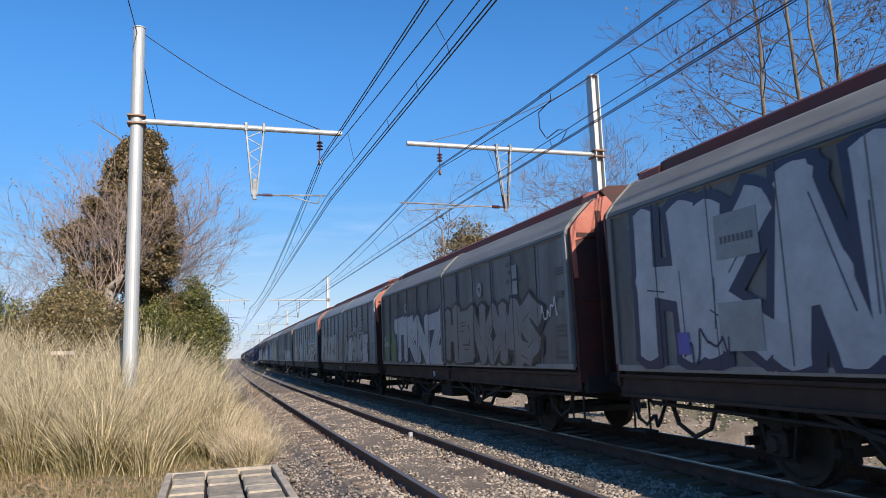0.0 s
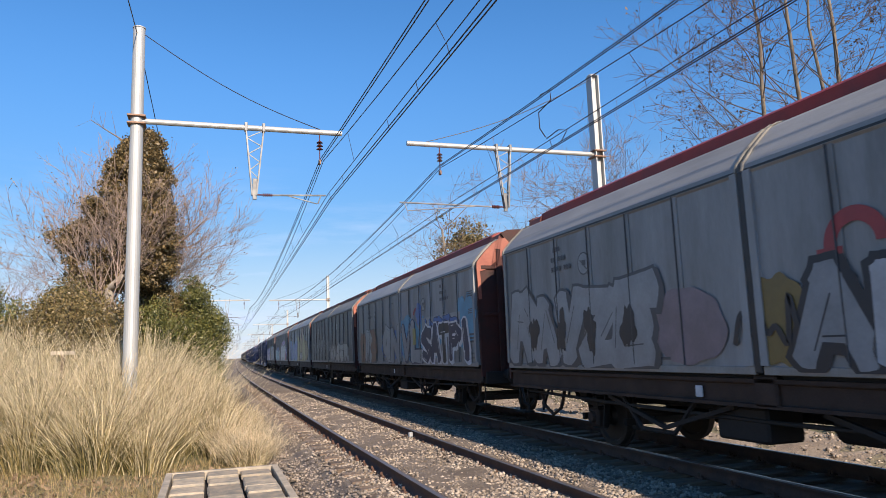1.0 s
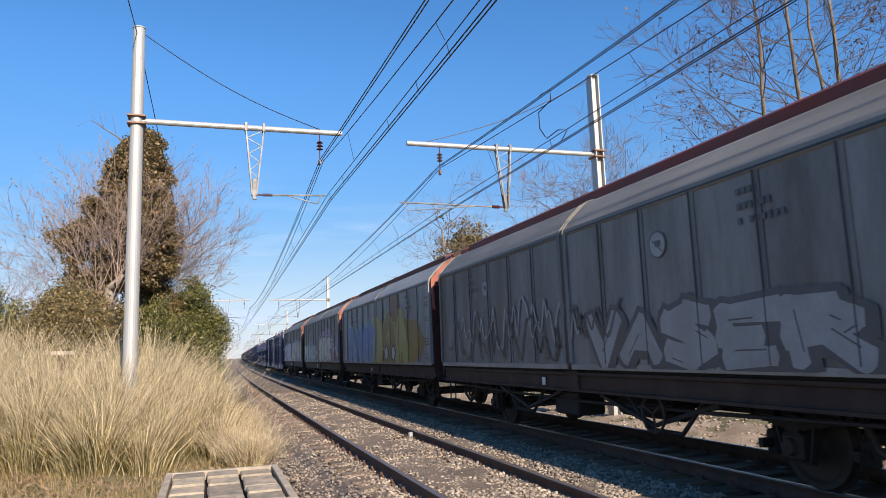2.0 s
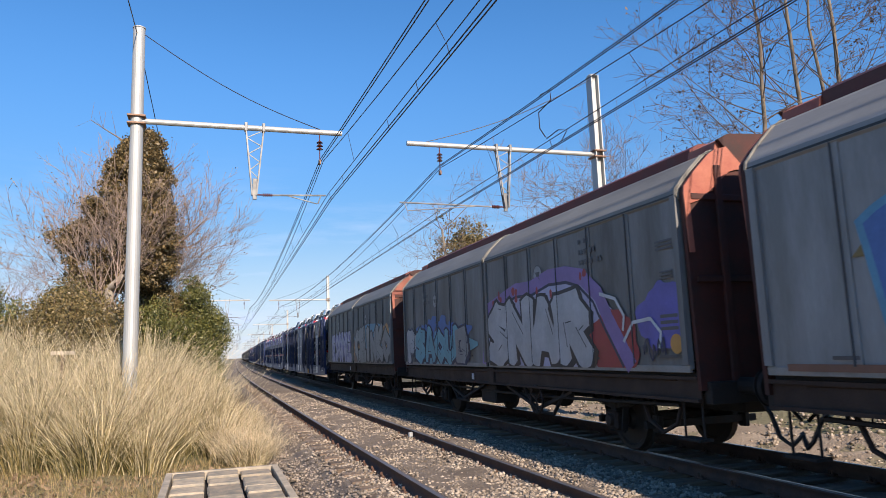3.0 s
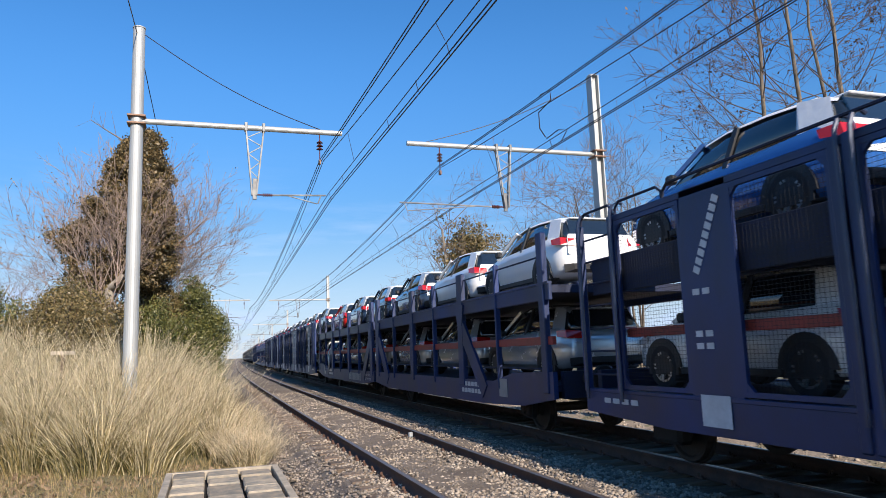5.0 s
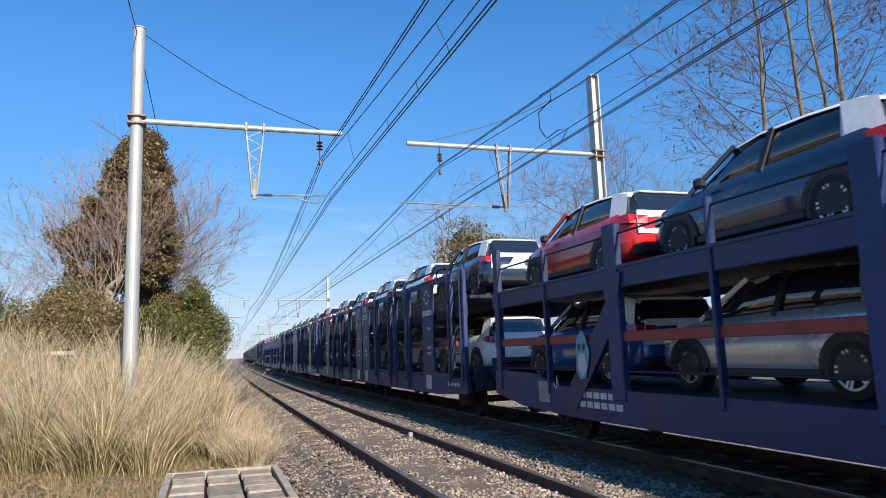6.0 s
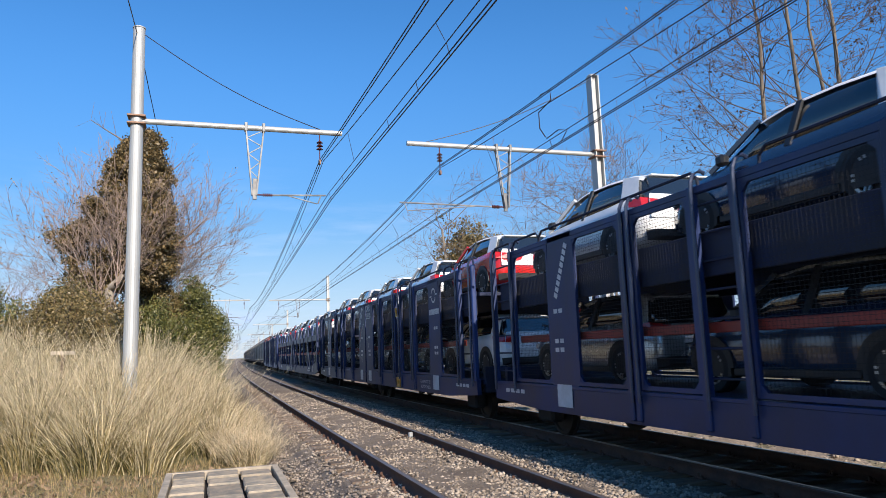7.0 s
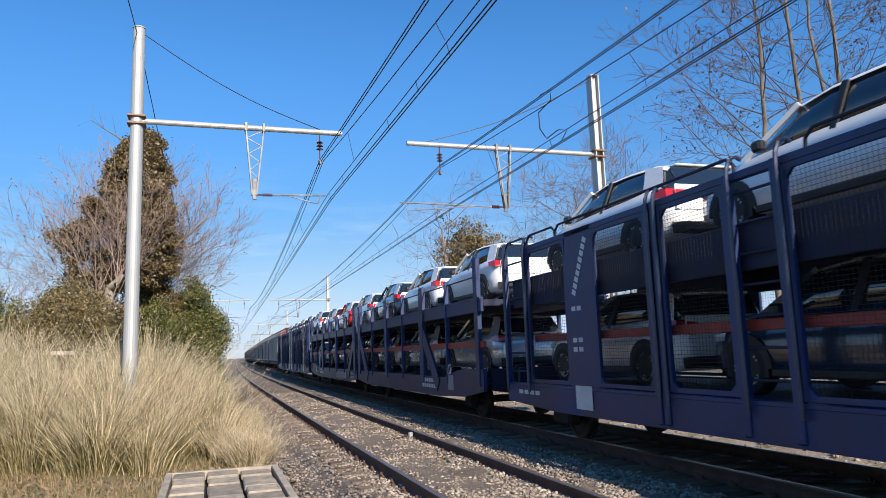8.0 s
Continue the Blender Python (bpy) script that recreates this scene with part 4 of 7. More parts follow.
def stencils(w, seed):
    """Round stop marks, tariff panels and unreadable stencilled rows on a wagon's side."""
    rng = random.Random(seed)
    for y in (-2.5, 3.4):
        ring("round_mark", w, y, ICON_Z, 0.0, 0.155, 0, 360, SPRAY["plate"], XS)
        ring("round_mark", w, y, ICON_Z, 0.155, 0.175, 0, 360, SPRAY["mark"], XS - 0.001)
        stroke("mark_bar", w, [(y + 0.10, ICON_Z + 0.06), (y - 0.10, ICON_Z - 0.10)], 0.02, SPRAY["mark"], XS - 0.002)
        plate("mark_bar", w, y - 0.07, y + 0.04, ICON_Z - 0.03, ICON_Z + 0.05, SPRAY["mark"], XS - 0.001)
    for y in (-3.95, 4.45):
        for k, z in enumerate((3.10, 2.94, 2.78)):
            for i in range((4, 6, 8)[k]):
                if (i * 3 + k + seed) % 7:
                    plate("stencil_bar", w, y - 0.055 - 0.085 * i, y - 0.085 * i, z, z + 0.075, SPRAY["mark"], XS)
    for j in range(4):
        y, z = rng.uniform(-6.1, 6.1), rng.choice((1.36, 1.42, 2.95, 3.05))
        plate("stencil_bar", w, y - rng.uniform(0.12, 0.3), y, z, z + 0.035, SPRAY["mark"], XS)
    for y0, y1, z0, z1 in ((-6.25, -5.9, 2.72, 2.86), (-6.2, -5.95, 2.35, 2.47), (-6.25, -5.9, 1.72, 1.95), (-6.3, -5.8, 1.38, 1.42), (-6.3, -5.8, 1.47, 1.51)):
        for i in range(3):
            plate("stencil_bar", w, y0, y1, z0 + (z1 - z0) * i / 3, z0 + (z1 - z0) * (i + 0.55) / 3, SPRAY["mark"], XS)


def piece(w, word, y_left, y_right, z0, z1, fills, edge, seed, x=XS - 0.004, thick=0.40, rim=0.15):
    n = len(word)
    step = (y_left - y_right) / n
    rng = random.Random(seed)
    for i, ch in enumerate(word):
        a, b = y_left - i * step + 0.10, y_left - (i + 1) * step - 0.10
        graffiti_letter(w, ch, a, b, z0 + rng.uniform(-0.02, 0.05), z1 + rng.uniform(-0.12, 0.12), SPRAY[fills[i % len(fills)]], SPRAY[edge], x - 0.0016 * (i % 2) - 0.0002 * i, seed + i, thick, rim)


def dots(w, y_left, y_right, z0, z1, n, material, x, seed, r=0.07):
    rng = random.Random(seed)
    for i in range(n):
        blob("sprayed_dot", w, rng.uniform(y_right, y_left), rng.uniform(z0, z1), r * rng.uniform(0.6, 1.2), r * rng.uniform(0.8, 1.5), SPRAY[material], x, seed + i, 0.15, n=12)


def squiggle(w, y, z, size, material, seed, x=XS - 0.012, width=0.03, n=14):
    rng = random.Random(seed)
    pts, py = [], y
    for i in range(n):
        pts.append((py, z + size * rng.uniform(-0.5, 0.5)))
        py -= size * rng.uniform(0.05, 0.28)
    fine = []
    for i in range(len(pts) - 1):
        p0, p1, p2, p3 = (pts[max(0, min(len(pts) - 1, i + k))] for k in (-1, 0, 1, 2))
        for j in range(5):
            t = j / 5
            fine.append(tuple(0.5 * (2 * b + (c - a) * t + (2 * a - 5 * b + 4 * c - d) * t * t + (3 * b - a - 3 * c + d) * t ** 3) for a, b, c, d in zip(p0, p1, p2, p3)))
    stroke("sprayed_tag", w, fine, width, SPRAY[material], x)


# ---- cars ----


def loft(bm, stations, closed=True):
    """Skin through rings of points, each of the same number."""
    loops = [[bm.verts.new(p) for p in st] for st in stations]
    k = len(loops[0])
    for a, b in zip(loops, loops[1:]):
        for i in range(k if closed else k - 1):
            j = (i + 1) % k
            bm.faces.new((a[i], a[j], b[j], b[i]))
    if closed:
        bm.faces.new(loops[0][::-1])
        bm.faces.new(loops[-1])
    bmesh.ops.recalc_face_normals(bm, faces=bm.faces[:])
    return loops


def car_wheel(parent, x, y, side):
    bm = bmesh.new()
    r = 0.335
    spin(bm, (x, y, r), 1, [(-side * 0.11, r * 0.66), (-side * 0.11, r * 0.93), (-side * 0.08, r), (side * 0.08, r), (side * 0.11, r * 0.94), (side * 0.115, r * 0.68), (side * 0.06, r * 0.64)], 22)
    w = part("wheel", bm, TYRE, parent)
    bm = bmesh.new()
    xo = x + side * 0.085
    for i in range(5):
        for d in (-0.13, 0.13):
            a = 2 * math.pi * i / 5
            bar(bm, (xo, y + 0.05 * math.cos(a + 3 * d), r + 0.05 * math.sin(a + 3 * d)), (xo + side * 0.02, y + 0.215 * math.cos(a + d), r + 0.215 * math.sin(a + d)), 0.028, 0.02, (1, 0, 0))
    for i in range(22):
        a, b = 2 * math.pi * i / 22, 2 * math.pi * (i + 1) / 22
        bar(bm, (xo + side * 0.012, y + 0.222 * math.cos(a), r + 0.222 * math.sin(a)), (xo + side * 0.012, y + 0.222 * math.cos(b), r + 0.222 * math.sin(b)), 0.05, 0.022, (1, 0, 0))
    rod(bm, (xo - 0.01, y, r), (xo + side * 0.025, y, r), 0.06, seg=10)
    part("rim", bm, ALLOY, w, "silver alloy rim")


def compact_car(body, label, film="rear"):
    """A compact five-door car, its tail towards -y, with white transport film."""
    ob = thing("car", label, "car", "cars on the train")
    L = 2.14
    # lower body: y, half width, sill, belt
    st = [(-L, 0.66, 0.46, 0.74), (-L + 0.05, 0.80, 0.34, 0.92), (-L + 0.28, 0.885, 0.27, 0.99), (-1.7, 0.90, 0.25, 1.06), (-1.0, 0.905, 0.24, 1.03), (0.0, 0.905, 0.24, 1.01), (0.75, 0.90, 0.24, 0.985), (1.2, 0.895, 0.25, 0.95), (1.75, 0.87, 0.26, 0.86), (2.0, 0.80, 0.30, 0.76), (L, 0.62, 0.40, 0.62)]
    bm = bmesh.new()
    rings = []
    for y, w, z0, z1 in st:
        h = z1 - z0
        rings.append([(-w * 0.92, y, z0), (-w * 0.985, y, z0 + 0.12 * h), (-w, y, z0 + 0.45 * h), (-w * 0.97, y, z0 + 0.78 * h), (-w * 0.93, y, z1 - 0.02), (-w * 0.80, y, z1 + 0.01), (-w * 0.4, y, z1 + 0.035),
                      (w * 0.4, y, z1 + 0.035), (w * 0.80, y, z1 + 0.01), (w * 0.93, y, z1 - 0.02), (w * 0.97, y, z0 + 0.78 * h), (w, y, z0 + 0.45 * h), (w * 0.985, y, z0 + 0.12 * h), (w * 0.92, y, z0)])
    loft(bm, rings)
    part("body", bm, body, ob, smooth=True)
    # greenhouse
    gh = [(-2.0, 0.74, 0.66, 0.97, 1.12), (-1.86, 0.79, 0.62, 0.97, 1.36), (-1.55, 0.815, 0.60, 0.97, 1.475), (-0.8, 0.83, 0.61, 0.96, 1.525), (-0.1, 0.83, 0.61, 0.95, 1.53), (0.35, 0.825, 0.61, 0.94, 1.47), (0.75, 0.815, 0.65, 0.93, 1.24), (1.15, 0.80, 0.74, 0.92, 0.965)]
    bm = bmesh.new()
    loft(bm, [[(-a, y, z0 - 0.02), (-(a * 0.35 + b * 0.65), y, z0 + 0.62 * (z1 - z0)), (-b, y, z1 - 0.03), (-b * 0.6, y, z1), (b * 0.6, y, z1), (b, y, z1 - 0.03), (a * 0.35 + b * 0.65, y, z0 + 0.62 * (z1 - z0)), (a, y, z0 - 0.02)] for y, a, b, z0, z1 in gh])
    part("glazing", bm, CARGLASS, ob, "dark tinted car windows", smooth=True)
    # roof skin, pillars
    roof_m = FILM if film else body
    bm = bmesh.new()
    loft(bm, [[(-b * 1.03, y, z1 - 0.045), (-b * 0.98, y, z1 - 0.005), (-b * 0.6, y, z1 + 0.022), (b * 0.6, y, z1 + 0.022), (b * 0.98, y, z1 - 0.005), (b * 1.03, y, z1 - 0.045)] for y, a, b, z0, z1 in gh[1:6]], closed=False)
    part("roof", bm, roof_m, ob, "roof under white film" if film else "", smooth=True)
    for sx in (-1, 1):
        bm = bmesh.new()
        bar(bm, (sx * 0.815, 1.12, 0.96), (sx * 0.63, 0.36, 1.47), 0.06, 0.05, (1, 0, 0.3))
        part("pillar", bm, body, ob)
        bm = bmesh.new()
        bar(bm, (sx * 0.845, -0.25, 0.95), (sx * 0.64, -0.30, 1.50), 0.03, 0.09, (0, 1, 0))
        part("pillar", bm, BLACKP, ob)
        bm = bmesh.new()
        loft(bm, [[(sx * 0.825, -1.42, 0.96), (sx * 0.835, -1.48, 1.0), (sx * 0.635, -1.30, 1.49), (sx * 0.62, -1.28, 1.45)], [(sx * 0.80, -1.92, 0.97), (sx * 0.81, -1.95, 1.0), (sx * 0.655, -1.78, 1.40), (sx * 0.63, -1.74, 1.36)]])
        part("pillar", bm, roof_m if film == "rear" else body, ob)
        bm = bmesh.new()
        box(bm, *sorted((sx * 0.90, sx * 1.03)), 0.62, 0.78, 0.95, 1.09, 0.03)
        part("mirror", bm, BLACKP, ob, "black door mirror")
        bm = bmesh.new()
        loft(bm, [[(sx * 0.56, -2.160, 0.82), (sx * 0.54, -2.13, 0.96), (sx * 0.84, -2.03, 1.00), (sx * 0.86, -2.09, 0.84)], [(sx * 0.56, -2.05, 0.82), (sx * 0.54, -2.02, 0.96), (sx * 0.905, -1.78, 0.98), (sx * 0.915, -1.82, 0.87)]])
        part("tail_light", bm, TAIL, ob, "red tail light")
        bm = bmesh.new()
        loft(bm, [[(sx * 0.55, 2.08, 0.62), (sx * 0.55, 2.06, 0.72), (sx * 0.84, 1.92, 0.76), (sx * 0.85, 1.94, 0.66)], [(sx * 0.55, 2.0, 0.62), (sx * 0.55, 1.98, 0.72), (sx * 0.86, 1.7, 0.78), (sx * 0.87, 1.72, 0.68)]])
        part("headlight", bm, LAMP, ob, "clear headlight")
        for y in (-1.30, 1.32):
            car_wheel(ob, sx * 0.80, y, sx)
            bm = bmesh.new()
            prev = None
            for i in range(13):
                a = math.pi * i / 12
                pts = [bm.verts.new((sx * xx, y + rr * math.cos(a), 0.33 + rr * math.sin(a))) for xx, rr in ((0.85, 0.35), (0.915, 0.35), (0.915, 0.42), (0.85, 0.42))]
                if prev:
                    for k in range(4):
                        bm.faces.new((prev[k], prev[(k + 1) % 4], pts[(k + 1) % 4], pts[k]))
                prev = pts
            part("wheel_arch", bm, BLACKP, ob)
            bm = bmesh.new()
            outline = [(y + 0.352 * math.cos(math.pi * i / 12), 0.33 + 0.352 * math.sin(math.pi * i / 12)) for i in range(13)] + [(y - 0.352, 0.22), (y + 0.352, 0.22)]
            prism(bm, outline, *sorted((sx * 0.70, sx * 0.9105)), "x")
            part("wheel_well", bm, BLACKP, ob)
        bm = bmesh.new()
        box(bm, *sorted((sx * 0.86, sx * 0.912)), -0.92, 0.92, 0.235, 0.33, 0.012)
        part("sill_trim", bm, BLACKP, ob)
    bm = bmesh.new()
    loft(bm, [[(-0.80, -2.09, 0.30), (-0.82, -2.10, 0.46), (0.82, -2.10, 0.46), (0.80, -2.09, 0.30)], [(-0.62, -2.165, 0.36), (-0.66, -2.175, 0.47), (0.66, -2.175, 0.47), (0.62, -2.165, 0.36)]])
    part("rear_bumper", bm, BLACKP, ob)
    bm = bmesh.new()
    loft(bm, [[(-0.62, -2.02, 1.06), (-0.60, -1.90, 1.38), (0.60, -1.90, 1.38), (0.62, -2.02, 1.06)], [(-0.62, -1.99, 1.06), (-0.60, -1.87, 1.38), (0.60, -1.87, 1.38), (0.62, -1.99, 1.06)]])
    part("rear_window", bm, CARGLASS, ob, "dark rear window")
    bm = bmesh.new()
    box(bm, -0.54, 0.54, -1.94, -1.70, 1.395, 1.425, 0.012)
    part("spoiler", bm, roof_m, ob)
    if film == "rear":
        bm = bmesh.new()
        loft(bm, [[(-0.74, -2.155, 0.66), (-0.74, -2.13, 0.95), (-0.66, -2.03, 1.07), (0.66, -2.03, 1.07), (0.74, -2.13, 0.95), (0.74, -2.155, 0.66)], [(-0.70, -2.1, 0.66), (-0.72, -2.08, 0.95), (-0.64, -1.98, 1.07), (0.64, -1.98, 1.07), (0.72, -2.08, 0.95), (0.70, -2.1, 0.66)]])
        part("tailgate_film", bm, FILM, ob, "white film over the tailgate", smooth=False)
        bm = bmesh.new()
        loft(bm, [[(-0.72, y, z + 0.045), (-0.3, y, z + 0.062), (0.3, y, z + 0.062), (0.72, y, z + 0.045)] for y, z in ((1.2, 0.92), (1.5, 0.89), (1.75, 0.86), (1.95, 0.79))], closed=False)
        part("bonnet_film", bm, FILM, ob, "white film over the bonnet", smooth=True)
    for o in ob.children_recursive:
        o.data.transform(Matrix.Diagonal((0.97, 0.945, 0.935, 1)))
    return ob

# ---- car carriers ----
CW = 1.50
DECK_LOW, DECK_UP = 0.93, 2.78


def window_frame(parent, x, y0, y1, z0, z1, sx, m=BLUE, bar_w=0.055, wire=True):
    """A framed opening in a carrier's side, with cut corners and wire mesh across it."""
    bm = bmesh.new()
    t0, t1 = sorted((x, x - sx * 0.05))
    box(bm, t0, t1, y0, y0 + bar_w, z0, z1)
    box(bm, t0, t1, y1 - bar_w, y1, z0, z1)
    box(bm, t0, t1, y0 + bar_w, y1 - bar_w, z0, z0 + bar_w)
    box(bm, t0, t1, y0 + bar_w, y1 - bar_w, z1 - bar_w, z1)
    c = 0.09
    for ya, d in ((y0 + bar_w, 1), (y1 - bar_w, -1)):
        for za, e in ((z0 + bar_w, 1), (z1 - bar_w, -1)):
            prism(bm, [(ya, za), (ya + d * c, za), (ya, za + e * c)], t0 + 0.004, t1 - 0.004, "x")
    f = part("window_frame", bm, m, parent)
    if wire:
        bm = bmesh.new()
        xm = x - sx * 0.03
        rows = int((z1 - z0 - 2 * bar_w) / 0.046)
        for i in range(1, rows):
            z = z1 - bar_w - 0.046 * i
            thick = 0.0035
            bar(bm, (xm, y0 + bar_w, z), (xm, y1 - bar_w, z), thick, thick)
        n = int((y1 - y0) / 0.055)
        for i in range(1, n):
            y = y0 + (y1 - y0) * i / n
            bar(bm, (xm, y, z1 - bar_w), (xm, y, z0 + bar_w), 0.0028, 0.0028, (0, 1, 0))
        part("wire_mesh", bm, MESH_M, f)
    return f


def carrier_half(ob, y0, s, eyes):
    """One half of a closed-sided car carrier; offsets run inwards from its outer end."""
    def span(a, b):
        return sorted((y0 + s * a, y0 + s * b))
    H = 11.2
    for sx in (-1, 1):
        x = sx * CW
        inner = x - sx * 0.09
        bm = bmesh.new()
        ya, yb = span(0.0, H)
        prism(bm, [(y0, 0.62), (y0 + s * 1.9, 0.52), (y0 + s * H, 0.52), (y0 + s * H, 0.93), (y0, 0.93)], *sorted((x, inner)), "x")
        sill = part("sill_beam", bm, BLUE, ob)
        bm = bmesh.new()
        box(bm, *sorted((x + sx * 0.012, inner)), ya, yb, 0.90, 0.95, 0.006)
        part("sill_flange", bm, BLUE, sill)
        # top rail and handrail
        bm = bmesh.new()
        box(bm, *sorted((x, inner)), *span(0.9, H), 3.27, 3.36, 0.01)
        part("top_rail", bm, BLUE, ob)
        bm = bmesh.new()
        xr = x - sx * 0.05
        for a, b in ((0.05, 0.95), (1.0, 2.1), (2.1, 6.3), (7.25, H - 0.1)):
            pts = [(xr, y0 + s * a, 3.30), (xr, y0 + s * (a + 0.02), 3.46), (xr, y0 + s * (a + 0.12), 3.54), (xr, y0 + s * (b - 0.12), 3.54), (xr, y0 + s * (b - 0.02), 3.46), (xr, y0 + s * b, 3.30)]
            tube(bm, pts, 0.02)
            part("handrail", bm, BLUE_DK, ob)
            bm = bmesh.new()
        bm.free()
        # solid panels
        for a, b in ((2.45, 3.28), (10.15, H)):
            bm = bmesh.new()
            prism(bm, [(y0 + s * a, 0.95), (y0 + s * b, 0.95), (y0 + s * b, 3.36), (y0 + s * (a + 0.04), 3.36), (y0 + s * a, 2.9)], *sorted((x, x - sx * 0.05)), "x")
            part("side_panel", bm, BLUE, ob)
        # posts
        for a in (0.06, 0.95, 4.70, 4.86, 6.20, 6.90, 8.74, 8.90):
            bm = bmesh.new()
            box(bm, *sorted((x + sx * 0.035, x - sx * 0.07)), *span(a - 0.055, a + 0.055), 0.56 if a > 4 else 0.9, 3.36, 0.018)
            p = part("post", bm, BLUE, ob)
            bm = bmesh.new()
            yp = y0 + s * (a + 0.078)
            tube(bm, [(x + sx * 0.055, yp, 0.80), (x + sx * 0.055, yp, 3.28), (x + sx * 0.045, yp, 3.40), (x, yp, 3.50), (x - sx * 0.10, yp, 3.55), (x - sx * 0.16, yp, 3.52)], 0.024)
            part("grab_pipe", bm, PIPE_LIT, p)
        for a, b in ((1.02, 2.45), (3.28, 4.64), (4.93, 6.13), (6.97, 8.68), (8.96, 10.15)):
            window_frame(ob, x, *span(a, b), 0.97, 3.27, sx)
        # ladders
        for a, b in ((0.14, 0.88), (6.27, 6.83)):
            bm = bmesh.new()
            for i in range(7):
                rod(bm, (x - sx * 0.05, y0 + s * a, 1.15 + 0.33 * i), (x - sx * 0.05, y0 + s * b, 1.15 + 0.33 * i), 0.016, seg=6)
            part("ladder", bm, BLUE_DK, ob)
        for z in (0.56, 2.62) if eyes else ():
            bm = bmesh.new()
            ya, yb = span(6.30, 6.68)
            for p in ((ya, ya + 0.1, z, z + 0.27), (yb - 0.1, yb, z, z + 0.27), (ya + 0.1, yb - 0.1, z, z + 0.08), (ya + 0.1, yb - 0.1, z + 0.19, z + 0.27)):
                box(bm, *sorted((x + sx * 0.045, x - sx * 0.06)), *p)
            part("lashing_eye", bm, YELLOW, ob, "yellow-painted steel lashing eye")
        # red longitudinal beam of the lower deck, and edge of the upper deck
        bm = bmesh.new()
        box(bm, *sorted((x - sx * 0.12, x - sx * 0.18)), *span(1.0, H), 1.66, 1.78, 0.01)
        part("guard_beam", bm, RED_M, ob, "faded red guard beam")
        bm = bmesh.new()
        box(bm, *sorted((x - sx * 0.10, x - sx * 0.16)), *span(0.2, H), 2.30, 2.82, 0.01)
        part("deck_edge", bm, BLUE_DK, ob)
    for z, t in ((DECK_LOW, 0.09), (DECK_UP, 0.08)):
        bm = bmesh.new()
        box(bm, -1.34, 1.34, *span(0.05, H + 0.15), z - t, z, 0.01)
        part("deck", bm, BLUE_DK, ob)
    bm = bmesh.new()
    box(bm, -1.3, 1.3, *span(0.0, 0.12), 0.66, 1.2, 0.01)
    part("headstock", bm, BLUE_DK, ob)
    buffers(ob, y0, -s)
    bm = bmesh.new()
    box(bm, -0.55, 0.55, *span(0.3, H - 0.3), 0.62, 0.84)
    part("centre_beam", bm, UNDER, ob)
    for a in (1.35, H - 0.45):
        for sx in (-1, 1):
            rail_wheel(ob, y0 + s * a, sx, 0.40)
            bm = bmesh.new()
            box(bm, *sorted((sx * 0.9, sx * 1.15)), *span(a - 0.3, a + 0.3), 0.26, 0.62, 0.05)
            part("axle_box", bm, UNDER, ob)
        bm = bmesh.new()
        rod(bm, (-0.9, y0 + s * a, 0.40), (0.9, y0 + s * a, 0.40), 0.08, seg=10)
        part("axle", bm, WHEELS, ob)
    # square plates and small marks
    x = -CW - 0.004
    ya, yb = span(2.55, 3.0)
    plate("white_panel", ob, *span(2.6, 3.08), 0.62, 0.97, SPRAY["letter"], x - 0.008)
    plate("white_panel", ob, *span(10.35, 10.8), 0.62, 0.97, SPRAY["letter"], x - 0.008)
    for a, z in ((2.6, 1.62), (2.6, 1.48), (2.6, 2.1), (10.5, 1.62), (10.5, 1.48), (10.5, 2.1)):
        for i in range(2):
            plate("mark_bar", ob, *span(a + 0.17 * i, a + 0.17 * i + 0.12), z, z + 0.07, SPRAY["letter"], x)
    for i in range(4):
        plate("mark_bar", ob, *span(0.5 + 0.22 * i, 0.66 + 0.22 * i), 0.76, 0.83, SPRAY["letter"], x)


